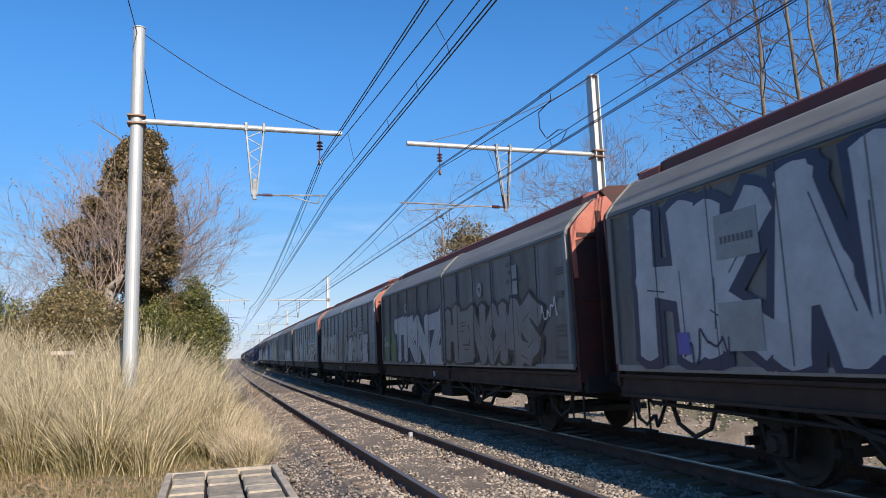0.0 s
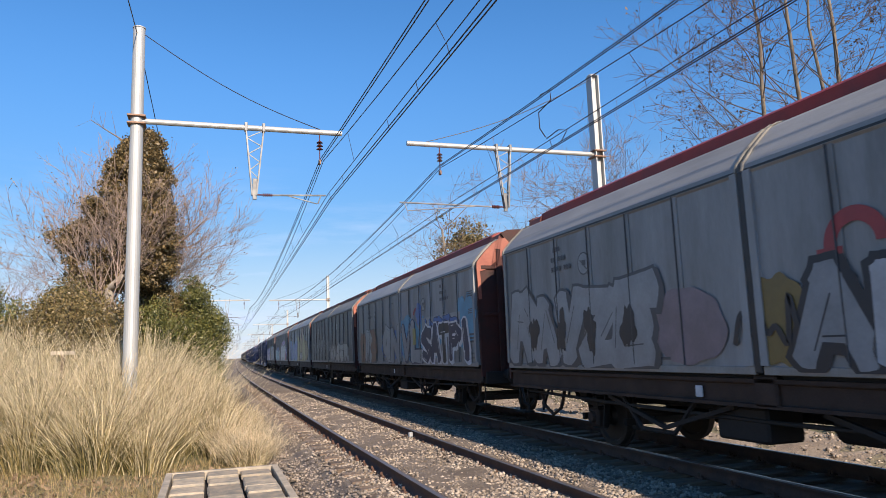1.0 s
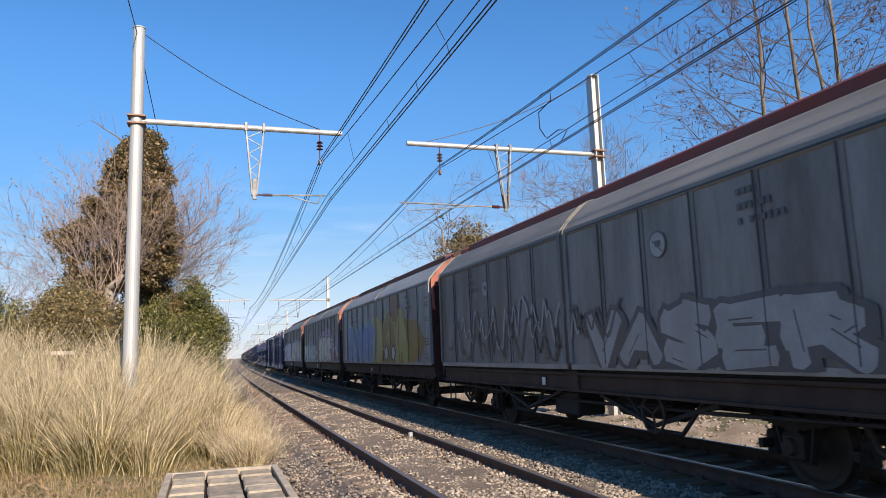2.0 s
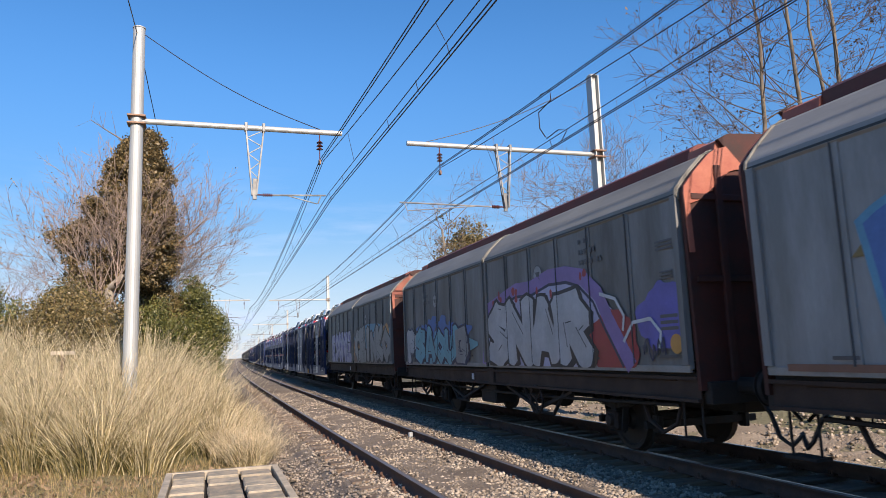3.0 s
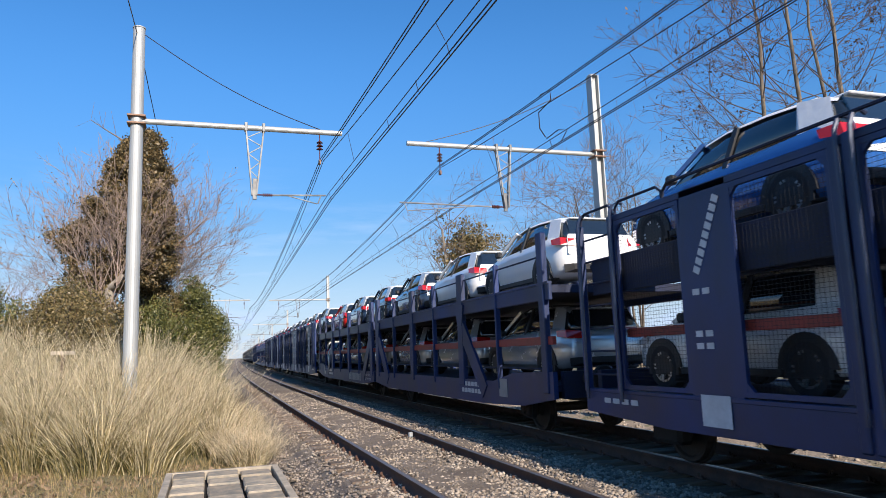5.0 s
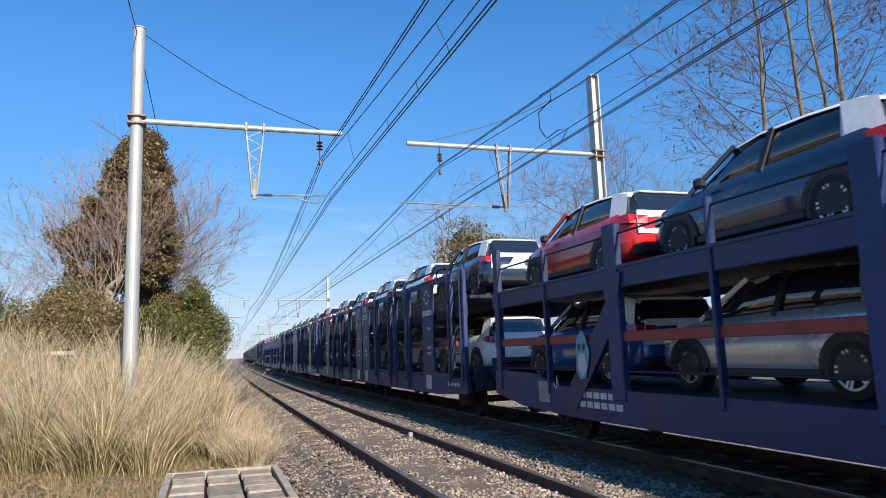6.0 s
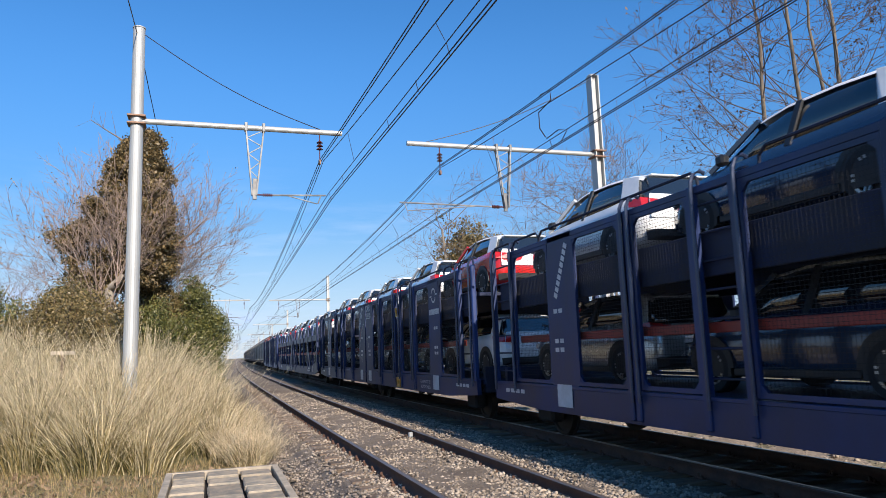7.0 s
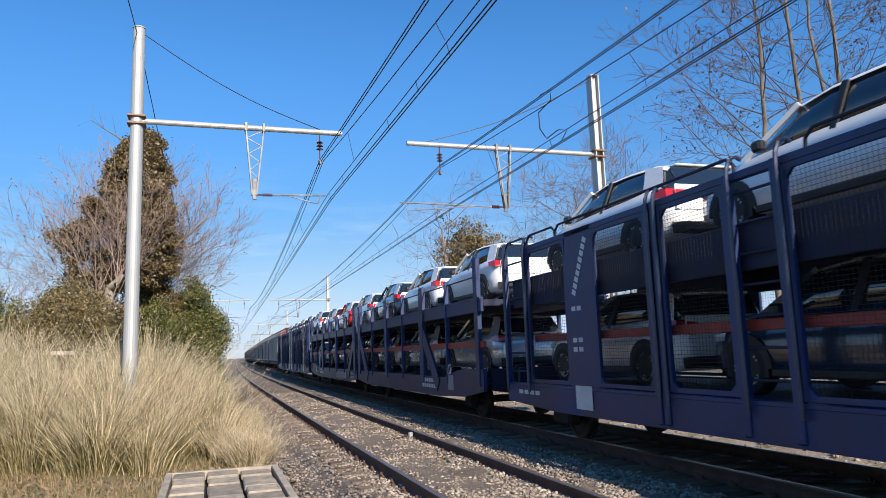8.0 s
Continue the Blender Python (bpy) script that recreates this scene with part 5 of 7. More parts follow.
def mega_carrier(eyes):
    ob = thing("car_carrier_wagon", "dark blue two-deck car carrier wagon with framed windows", "car carrier", "car carriers of the train")
    carrier_half(ob, -11.3, 1, eyes)
    carrier_half(ob, 11.3, -1, False)
    x = -CW - 0.006
    # mark of the owner as a plain ring with two wings, and bars in place of its name
    for y in (-11.3 + 2.87, 11.3 - 2.87):
        if y < 0:
            ring("round_logo", ob, y, 2.95, 0.14, 0.19, 20, 160, SPRAY["letter"], x)
            ring("round_logo", ob, y, 2.95, 0.14, 0.19, 200, 340, SPRAY["letter"], x)
            plate("logo_wing", ob, y - 0.30, y - 0.15, 2.95, 2.99, SPRAY["letter"], x)
            plate("logo_wing", ob, y + 0.15, y + 0.30, 2.91, 2.95, SPRAY["letter"], x)
            for i in range(9):
                bm = bmesh.new()
                prism(bm, [(y + 0.40 - 0.092 * i, 2.47), (y + 0.325 - 0.092 * i, 2.47), (y + 0.30 - 0.092 * i, 2.61), (y + 0.375 - 0.092 * i, 2.61)], x - 0.003, x, "x")
                part("name_bar", bm, SPRAY["letter"], ob)
        else:
            for i in range(9):
                yy, zz = y + 0.18 - 0.05 * i, 2.35 + 0.095 * i
                bm = bmesh.new()
                bar(bm, (x - 0.001, yy, zz), (x - 0.001, yy - 0.035, zz + 0.07), 0.003, 0.11, (0, 1, 0.5))
                part("name_bar", bm, SPRAY["letter"], ob)
    if eyes:
        letters("lettering", ob, "TRANSPORTE DE", -11.3 + 4.3, 0.75, 0.95, 0.08, SPRAY["letter"], x, "plain")
    if eyes:
        letters("lettering", ob, "AUTOMOVILES", -11.3 + 4.2, 0.62, 0.85, 0.08, SPRAY["letter"], x, "plain")
    squiggle(ob, -0.2, 1.9, 0.5, "plate", 15, x - 0.002, 0.025, 7)
    squiggle(ob, 1.0, 1.5, 0.5, "plate", 16, x - 0.002, 0.025, 7)
    letters("lettering", ob, "CAR", -0.12, 3.06, 0.72, 0.22, SPRAY["letter"], x, "bold")
    letters("lettering", ob, "CARRIER", -0.12, 2.86, 0.80, 0.13, SPRAY["letter"], x, "bold")
    plate("underline_bar", ob, -0.92, -0.12, 2.79, 2.82, SPRAY["letter"], x)
    letters("lettering", ob, "MEGA", 1.02, 2.42, 1.0, 0.25, SPRAY["letter"], x, "bold", up=52)
    stroke("trim_line", ob, [(1.15, 1.75), (0.45, 2.62), (0.2, 2.62)], 0.03, SPRAY["letter"], x)
    stroke("trim_line", ob, [(1.1, 2.0), (0.70, 2.5)], 0.06, SPRAY["red"], x)
    return ob


def open_carrier():
    """An older car carrier with open sides: deck beams on posts and diagonal struts."""
    ob = thing("open_car_carrier_wagon", "dark blue open-sided two-deck car carrier wagon", "car carrier", "car carriers of the train")
    HL = 13.35
    for s in (-1, 1):
        y0 = s * HL

        def at(a):
            return y0 - s * a
        for sx in (-1, 1):
            x = sx * CW
            a0, a1 = sorted((at(0.0), at(13.2)))
            bm = bmesh.new()
            prism(bm, [(at(0), 0.72), (at(1.2), 0.55), (at(3.2), 0.48), (at(11.5), 0.48), (at(13.2), 0.6), (at(13.2), 0.94), (at(2.6), 0.94), (at(1.6), 1.12), (at(0), 1.16)], *sorted((x, x - sx * 0.08)), "x")
            part("side_sill", bm, BLUE, ob)
            bm = bmesh.new()
            box(bm, *sorted((x, x - sx * 0.07)), a0, a1, 2.34, 2.62, 0.012)
            part("upper_beam", bm, BLUE, ob)
            bm = bmesh.new()
            box(bm, *sorted((x + sx * 0.02, x - sx * 0.07)), a0, a1, 2.61, 2.65)
            part("beam_flange", bm, BLUE, ob)
            for a, w, top in ((0.25, 0.10, 3.5), (2.3, 0.03, 3.2), (4.4, 0.16, 3.25), (6.45, 0.03, 3.2), (8.5, 0.15, 3.25), (10.6, 0.03, 3.2), (12.85, 0.19, 3.35)):
                bm = bmesh.new()
                ya, yb = sorted((at(a - w), at(a + w)))
                box(bm, *sorted((x + sx * 0.03, x - sx * 0.08)), ya, yb, 0.8, top, 0.015)
                part("post", bm, BLUE, ob)
            for a, b in ((4.4, 3.05), (12.7, 11.4)):
                bm = bmesh.new()
                bar(bm, (x - sx * 0.01, at(a), 2.1), (x - sx * 0.01, at(b), 0.72), 0.06, 0.36, (0, 1, 1))
                part("strut", bm, BLUE, ob)
                bm = bmesh.new()
                prism(bm, [(at(a) - 0.26, 2.55), (at(a) + 0.26, 2.55), (at(a) + 0.13, 2.1), (at(a) - 0.13, 2.1)], *sorted((x + sx * 0.036, x)), "x")
                part("gusset", bm, BLUE, ob)
            bm = bmesh.new()
            box(bm, *sorted((x - sx * 0.02, x - sx * 0.10)), a0, a1, 1.60, 1.74, 0.01)
            part("guard_beam", bm, RED_M, ob, "faded red guard beam")
            bm = bmesh.new()
            for z in (1.2, 3.1):
                rod(bm, (x - sx * 0.04, at(0.2), z), (x - sx * 0.04, at(13.1), z), 0.016, seg=6)
            part("handrail", bm, BLUE_DK, ob)
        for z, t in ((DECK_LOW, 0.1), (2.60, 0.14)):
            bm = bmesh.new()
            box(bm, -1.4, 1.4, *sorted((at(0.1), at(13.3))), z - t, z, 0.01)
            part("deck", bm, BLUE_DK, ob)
        bm = bmesh.new()
        box(bm, -1.3, 1.3, *sorted((at(0), at(0.12))), 0.72, 1.16)
        part("headstock", bm, BLUE_DK, ob)
        bm = bmesh.new()
        box(bm, -0.55, 0.55, *sorted((at(0.3), at(13.0))), 0.60, 0.84)
        part("centre_beam", bm, UNDER, ob)
        buffers(ob, y0, s)
        for a in (2.0, 11.4):
            axle_gear(ob, at(a), 0.42)
        x = -CW - 0.006
        for r in range(2):
            for i in range(6):
                plate("mark_bar", ob, *sorted((at(3.3 + 0.2 * i), at(3.46 + 0.2 * i))), 0.66 + 0.14 * r, 0.75 + 0.14 * r, SPRAY["letter"], x)
        plate("white_panel", ob, *sorted((at(1.9), at(2.3))), 0.66, 1.0, SPRAY["plate"], x)
    for i in range(9):
        bm = bmesh.new()
        prism(bm, [(4.85 - 0.27 * i, 0.57), (4.64 - 0.27 * i, 0.57), (4.60 - 0.27 * i, 0.84), (4.81 - 0.27 * i, 0.84)], -CW - 0.006, -CW - 0.002, "x")
        part("name_bar", bm, SPRAY["plate"], ob)
    letters("lettering", ob, "TRANSPORTE DE", 1.75, 0.76, 1.05, 0.085, SPRAY["letter"], -CW - 0.006, "plain")
    letters("lettering", ob, "AUTOMOVILES", 1.65, 0.62, 0.95, 0.085, SPRAY["letter"], -CW - 0.006, "plain")
    for k, (yy, zz, ry, rz, c) in enumerate(((9.85, 1.42, 0.20, 0.34, "cyan"), (9.85, 1.30, 0.13, 0.16, "letter"), (9.78, 1.55, 0.045, 0.06, "navy"), (9.92, 1.55, 0.045, 0.06, "navy"))):
        blob("sprayed_patch", ob, yy, zz, ry, rz, SPRAY[c], -CW - 0.042 - 0.001 * k, 5 + k, 0.15)
    squiggle(ob, 10.9, 1.02, 0.22, "letter", 9, -CW - 0.004, 0.02, 6)
    squiggle(ob, 1.95, 1.3, 0.3, "letter", 10, -CW - 0.026, 0.02, 5)
    return ob


# ---- the train: things that move together at one speed ----
SPEED = 24.2
RUNNING = []


def run(ob, s, x=0.0, z=0.0):
    """Note a thing that rides in the train, its centre s metres along the line at the start."""
    RUNNING.append((ob, s, x, z))
    return ob


FIRST = 9.75 + HALF
base_wagon = hooded_wagon()
NEAR_WAGONS = []
SLACK = (0.0, 0.0, -0.1, 0.3, 0.1, -0.25, -0.3, 0.05)
for i in range(-1, 7):
    w = base_wagon if i == -1 else copy_thing(base_wagon, Matrix())
    NEAR_WAGONS.append(run(w, FIRST + PITCH_W * i + SLACK[i + 1]))
far_wagon = hooded_wagon(False)
for i in range(15):
    run(copy_thing(far_wagon, Matrix()) if i else far_wagon, 259.3 + HALF + PITCH_W * i)

# spray paint, wagon by wagon
LABELS = ["grey sliding-wall wagon with large white and navy graffiti", "grey sliding-wall wagon with silver letter graffiti and green patches",
          "grey sliding-wall wagon with silver and black graffiti", "grey sliding-wall wagon with dark bubble graffiti outlined in white",
          "grey sliding-wall wagon with faded grey graffiti", "grey sliding-wall wagon with blue and yellow graffiti",
          "grey sliding-wall wagon with violet and white graffiti", "grey sliding-wall wagon with spotted letters and a white piece"]
for k, w in enumerate(NEAR_WAGONS):
    w["label"] = LABELS[k]
    stencils(w, 40 + k)
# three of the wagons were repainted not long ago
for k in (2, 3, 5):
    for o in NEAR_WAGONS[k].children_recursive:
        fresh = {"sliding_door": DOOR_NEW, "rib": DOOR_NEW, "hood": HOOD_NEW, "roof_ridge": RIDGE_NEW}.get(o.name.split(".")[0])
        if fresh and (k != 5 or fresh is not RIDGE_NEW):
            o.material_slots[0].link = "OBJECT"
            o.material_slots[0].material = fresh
w = NEAR_WAGONS[0]
blob("sprayed_patch", w, 5.8, 2.6, 0.42, 0.42, SPRAY["mark"], XS - 0.0012, 6, 0.3)
piece(w, "HKAESU", 5.75, -1.0, 1.20, 3.34, ["white"], "navy", 1, thick=0.31, rim=0.22)
piece(w, "RSO", -1.2, -5.6, 1.25, 3.2, ["white"], "navy", 4, thick=0.32, rim=0.2)
plate("white_plate", w, 3.6, 4.25, 1.45, 1.98, SPRAY["plate"], XS - 0.014)
plate("white_plate", w, 3.55, 4.2, 2.45, 2.95, SPRAY["silver"], XS - 0.014)
for i in range(8):
    plate("stencil_bar", w, 4.08 - 0.065 * i, 4.12 - 0.065 * i, 2.62, 2.70, SPRAY["mark"], XS - 0.018)
plate("dark_panel", w, 4.78, 5.0, 1.42, 1.68, SPRAY["dots"], XS - 0.016)
squiggle(w, 4.9, 1.5, 0.4, "navy", 3, XS - 0.018)
w = NEAR_WAGONS[1]
for k, (yy, zz, ry, rz) in enumerate(((5.75, 1.75, 0.3, 0.5), (4.9, 1.7, 0.32, 0.5), (2.55, 2.2, 0.42, 0.35), (1.9, 1.55, 0.5, 0.3), (0.8, 1.4, 0.8, 0.16))):
    blob("sprayed_patch", w, yy, zz, ry, rz, SPRAY["green"], XS - 0.001 - 0.0002 * k, 8 + k, zmin=1.25)
piece(w, "TRNZ", 4.75, -0.05, 1.25, 2.5, ["white"], "navy", 11, thick=0.44, rim=0.19)
piece(w, "HENOMS", -0.25, -5.3, 1.26, 2.5, ["dull"], "black", 17, thick=0.36, rim=0.13)
squiggle(w, -5.4, 2.2, 0.35, "letter", 7)
squiggle(w, 6.1, 1.9, 0.3, "letter", 8)
for z in (2.55, 2.85):
    plate("white_plate", w, -4.45, -4.2, z, z + 0.25, SPRAY["plate"], XS - 0.002)
w = NEAR_WAGONS[2]
piece(w, "RAVZE", 6.1, 1.75, 1.26, 2.45, ["plate"], "mark", 23, thick=0.42, rim=0.09)
for yy in (5.2, 4.2, 3.3, 2.3):
    blob("sprayed_patch", w, yy, 1.8, 0.16, 0.3, SPRAY["black"], XS - 0.0135, int(yy * 7), 0.4)
blob("sprayed_patch", w, 1.1, 1.75, 0.65, 0.48, SPRAY["pink"], XS - 0.001, 3, 0.1, zmin=1.25)
blob("sprayed_patch", w, -0.35, 1.75, 0.4, 0.5, SPRAY["ochre"], XS - 0.001, 13, zmin=1.25)
squiggle(w, 0.3, 1.75, 0.6, "black", 14, XS - 0.012, 0.07, 9)
piece(w, "ABSKE", -0.5, -5.2, 1.26, 2.25, ["silver", "white", "silver"], "black", 29)
piece(w, "SPECK", -1.8, -4.6, 2.28, 2.56, ["plate"], "black", 37, rim=0.06)
ring("red_arc", w, -1.3, 2.37, 0.20, 0.34, 0, 180, SPRAY["red"], XS - 0.001)
plate("red_arc", w, -1.16, -0.88, 2.26, 2.37, SPRAY["red"], XS - 0.001)
w = NEAR_WAGONS[3]
for k, (y, c) in enumerate(((5.5, "rust"), (4.85, "plate"), (4.2, "rust"), (3.5, "ochre"))):
    blob("sprayed_patch", w, y, 1.78, 0.36, 0.56, SPRAY[c], XS - 0.001 - 0.0002 * k, int(y * 10), zmin=1.25)
piece(w, "DRB", 5.7, 3.2, 1.28, 2.3, ["rust", "plate"], "mark", 41, XS - 0.003, rim=0.05)
blob("sprayed_patch", w, 0.9, 1.8, 1.5, 0.5, SPRAY["blue"], XS - 0.001, 21, zmin=1.25)
blob("sprayed_patch", w, -0.9, 1.95, 1.2, 0.62, SPRAY["sky"], XS - 0.0014, 22, zmin=1.25)
piece(w, "GN", 2.15, 0.0, 1.26, 2.35, ["plate", "silver"], "mark", 43, rim=0.06)
piece(w, "VL", -0.2, -2.35, 1.26, 2.4, ["silver", "plate"], "navy", 46, rim=0.08, thick=0.34)
plate("yellow_patch", w, -1.75, -1.45, 1.75, 2.2, SPRAY["yellow"], XS - 0.012)
blob("sprayed_patch", w, -2.05, 2.58, 0.30, 0.28, SPRAY["blue"], XS - 0.001, 26)
ring("red_arc", w, -1.75, 2.5, 0.16, 0.26, 20, 160, SPRAY["red"], XS - 0.0005)
plate("sprayed_panel", w, -5.4, -2.35, 2.05, 2.44, SPRAY["plate"], XS - 0.0005)
piece(w, "IMBER", -2.45, -5.3, 2.08, 2.42, ["blue"], "navy", 47, XS - 0.004, rim=0.03)
for k, yy in enumerate((-2.5, -3.6, -5.5, -6.0)):
    blob("sprayed_patch", w, yy, 1.9 if k < 2 else 2.2, 0.42, 0.5, SPRAY["sky"], XS - 0.0016 - 0.0002 * k, 24 + k, 0.3, zmin=1.25)
piece(w, "SATP!", -2.35, -6.1, 1.26, 2.22, ["navy", "navy", "black"], "letter", 51, XS - 0.008, thick=0.33, rim=0.09)
w = NEAR_WAGONS[4]
for j in range(7):
    squiggle(w, 5.8 - 0.9 * j, 1.8 + 0.2 * (j % 2), 0.9, "plate" if j % 2 else "mark", 60 + j, width=0.05)
piece(w, "VASER", -0.6, -5.4, 1.26, 2.0, ["plate"], "mark", 61)
w = NEAR_WAGONS[5]
blob("sprayed_patch", w, -2.0, 1.9, 3.9, 0.75, SPRAY["ochre"], XS - 0.001, 31, 0.12, zmin=1.25)
prism_bm = bmesh.new()
prism(prism_bm, [(5.25, 2.25), (4.75, 2.25), (4.55, 2.75), (4.75, 2.72)], XS - 0.002, XS, "x")
part("sprayed_wedge", prism_bm, SPRAY["ochre"], w)
piece(w, "RIMS", 4.95, 0.5, 1.26, 2.5, ["blue"], "sky", 67)
plate("sprayed_strip", w, 4.2, 6.1, 1.25, 1.32, SPRAY["rust"], XS - 0.001)
piece(w, "BOA", 0.5, -4.2, 1.26, 2.7, ["yellow", "ochre"], "yellow", 71)
for y in (-1.6, -2.5):
    blob("sprayed_patch", w, y, 1.55, 0.30, 0.26, SPRAY["navy"], XS - 0.016, 33, 0.06)
    blob("sprayed_patch", w, y, 1.55, 0.17, 0.19, SPRAY["white"], XS - 0.02, 34, 0.06)
plate("rust_patch", w, -3.1, -2.2, 2.5, 3.32, SPRAY["rust"], XS)
w = NEAR_WAGONS[6]
blob("sprayed_patch", w, 3.1, 1.65, 2.3, 0.42, SPRAY["cyan"], XS - 0.001, 35, 0.2, zmin=1.25)
for j, (yy, zz) in enumerate(((4.6, 2.1), (3.7, 2.2), (2.9, 2.15), (2.2, 2.05), (1.4, 1.95))):
    blob("sprayed_patch", w, yy, zz, 0.42, 0.20, SPRAY["blue"], XS - 0.0012 - 0.0002 * j, 36 + j, 0.45)
piece(w, "PSAOUB", 6.0, 1.0, 1.26, 2.15, ["white", "cyan", "cyan", "cyan", "cyan", "silver"], "navy", 73, rim=0.11)
blob("sprayed_patch", w, -2.4, 1.85, 2.55, 0.75, SPRAY["lilac"], XS - 0.001, 38, 0.06, zmin=1.25)
blob("sprayed_patch", w, -4.75, 1.6, 0.6, 0.5, SPRAY["red"], XS - 0.0014, 39, 0.2, zmin=1.25)
stroke("sprayed_band", w, [(0.12, 1.26), (0.0, 2.0), (-0.1, 2.36), (-0.5, 2.42), (-1.0, 2.52), (-1.55, 2.62), (-2.2, 2.60), (-2.9, 2.72), (-3.5, 2.70), (-4.0, 2.60), (-4.45, 2.3), (-4.7, 1.9), (-5.2, 1.26)], 0.26, SPRAY["violet"], XS - 0.002)
stroke("sprayed_band", w, [(0.0, 1.26), (-0.12, 2.0), (-0.2, 2.27), (-0.5, 2.30), (-1.0, 2.40), (-1.55, 2.50), (-2.2, 2.47), (-2.9, 2.59), (-3.5, 2.57), (-3.9, 2.47), (-4.3, 2.2), (-4.5, 1.9), (-5.0, 1.26)], 0.05, SPRAY["navy"], XS - 0.0026)
dots(w, -0.3, -4.2, 2.42, 2.66, 14, "red", XS - 0.0032, 75, 0.06)
piece(w, "SNAR", -0.15, -4.1, 1.26, 2.45, ["white"], "black", 79, thick=0.46, rim=0.12)
stroke("sprayed_tag", w, [(-4.5, 2.3), (-4.9, 2.2), (-5.1, 1.95), (-5.05, 1.75)], 0.05, SPRAY["letter"], XS - 0.012)
stroke("sprayed_tag", w, [(-5.05, 1.6), (-5.3, 1.85), (-5.7, 1.88), (-5.9, 1.7), (-5.85, 1.5)], 0.05, SPRAY["letter"], XS - 0.012)
blob("sprayed_patch", w, -5.9, 1.9, 0.45, 0.45, SPRAY["dots"], XS - 0.001, 41)
ring("round_mark", w, -6.2, 1.55, 0.0, 0.12, 0, 360, SPRAY["orange"], XS - 0.014)
squiggle(w, -5.5, 1.5, 0.3, "navy", 42)
w = NEAR_WAGONS[7]
blob("sprayed_patch", w, 2.7, 1.85, 2.55, 0.66, SPRAY["navy"], XS - 0.001, 82, 0.05, zmin=1.25)
ENDS = (5.12, 4.28, 3.46, 2.56, 1.50, 0.35)
for j in range(5):
    graffiti_letter(w, "ESONE"[j], ENDS[j] + 0.05, ENDS[j + 1] - 0.02, 1.22, 2.48, SPRAY["lilac"], SPRAY["navy"], XS - 0.004 - 0.0016 * (j % 2), 83 + j, 0.37, 0.09)
for j in range(12):
    for k in range(3):
        blob("sprayed_dot", w, 4.95 - 0.39 * j - 0.1 * (k % 2), 1.42 + 0.40 * k + 0.07 * ((j * 5 + k) % 3), 0.085, 0.13, SPRAY["dots"], XS - 0.014, 91 + 3 * j + k, 0.12, n=14)
blob("sprayed_patch", w, -0.7, 1.75, 0.6, 0.55, SPRAY["rust"], XS - 0.001, 44, 0.15, zmin=1.25)
blob("sprayed_patch", w, -3.4, 2.15, 2.9, 0.45, SPRAY["sky"], XS - 0.0008, 45, 0.12)
blob("sprayed_patch", w, -5.7, 1.95, 0.6, 0.5, SPRAY["orange"], XS - 0.0016, 46, 0.2)
piece(w, "CEINKO", -0.55, -6.15, 1.26, 2.42, ["plate", "silver"], "black", 97, rim=0.12)
dots(w, -0.2, -1.3, 1.5, 2.2, 14, "orange", XS - 0.0022, 103, 0.06)

mega, plain_mega = mega_carrier(True), mega_carrier(False)
open_c = open_carrier()
UNITS = [("mega", 107.8), ("open", 131.4), ("plain", 159.7), ("mega", 183.3), ("open", 207.1), ("plain", 235.0)]
used = set()
CAR_KIND = {}
for key, m, label, film in (("white", CAR_WHITE, "new white compact car with white film on roof and tail", "rear"), ("dark", CAR_DARK, "new dark blue compact car with white film on the roof", "rear"),
                            ("red", CAR_RED, "new red compact car with white film on roof and tail", "rear"), ("silver", CAR_SILVER, "new silver compact car without film", ""),
                            ("blue", CAR_BLUE, "new bright blue compact car with white film on the roof", "rear")):
    CAR_KIND[key] = compact_car(m, label, film)
first_car = set()


def place_car(key, s, z, x=0.0):
    if key in first_car:
        c = copy_thing(CAR_KIND[key], Matrix())
    else:
        c = CAR_KIND[key]
        first_car.add(key)
    run(c, s, x, z)


UPPER = ["white white white white blue", "white white dark dark dark red", "dark white white dark white", "red white white white white", "white white dark white red white", "white dark white white white"]
LOWER = ["white dark white silver white", "silver silver silver silver silver blue", "white white white dark silver", "white silver white dark white", "silver silver silver dark silver silver", "white white dark silver white"]
for (kind, lead), up_row, low_row in zip(UNITS, UPPER, LOWER):
    src, length, first, step = (open_c, 26.7, 2.75, 4.40) if kind == "open" else (mega if kind == "mega" else plain_mega, 22.6, 2.30, 4.50)
    u = src if kind not in used else copy_thing(src, Matrix())
    used.add(kind)
    run(u, lead + length / 2)
    for row, z in ((up_row, 2.60 if kind == "open" else DECK_UP), (low_row, DECK_LOW)):
        for j, key in enumerate(row.split()):
            place_car(key, lead + first + step * j, z)
    if kind == "open":
        u["label"] = "dark blue open-sided two-deck car carrier loaded with cars"

# ---- plants ----


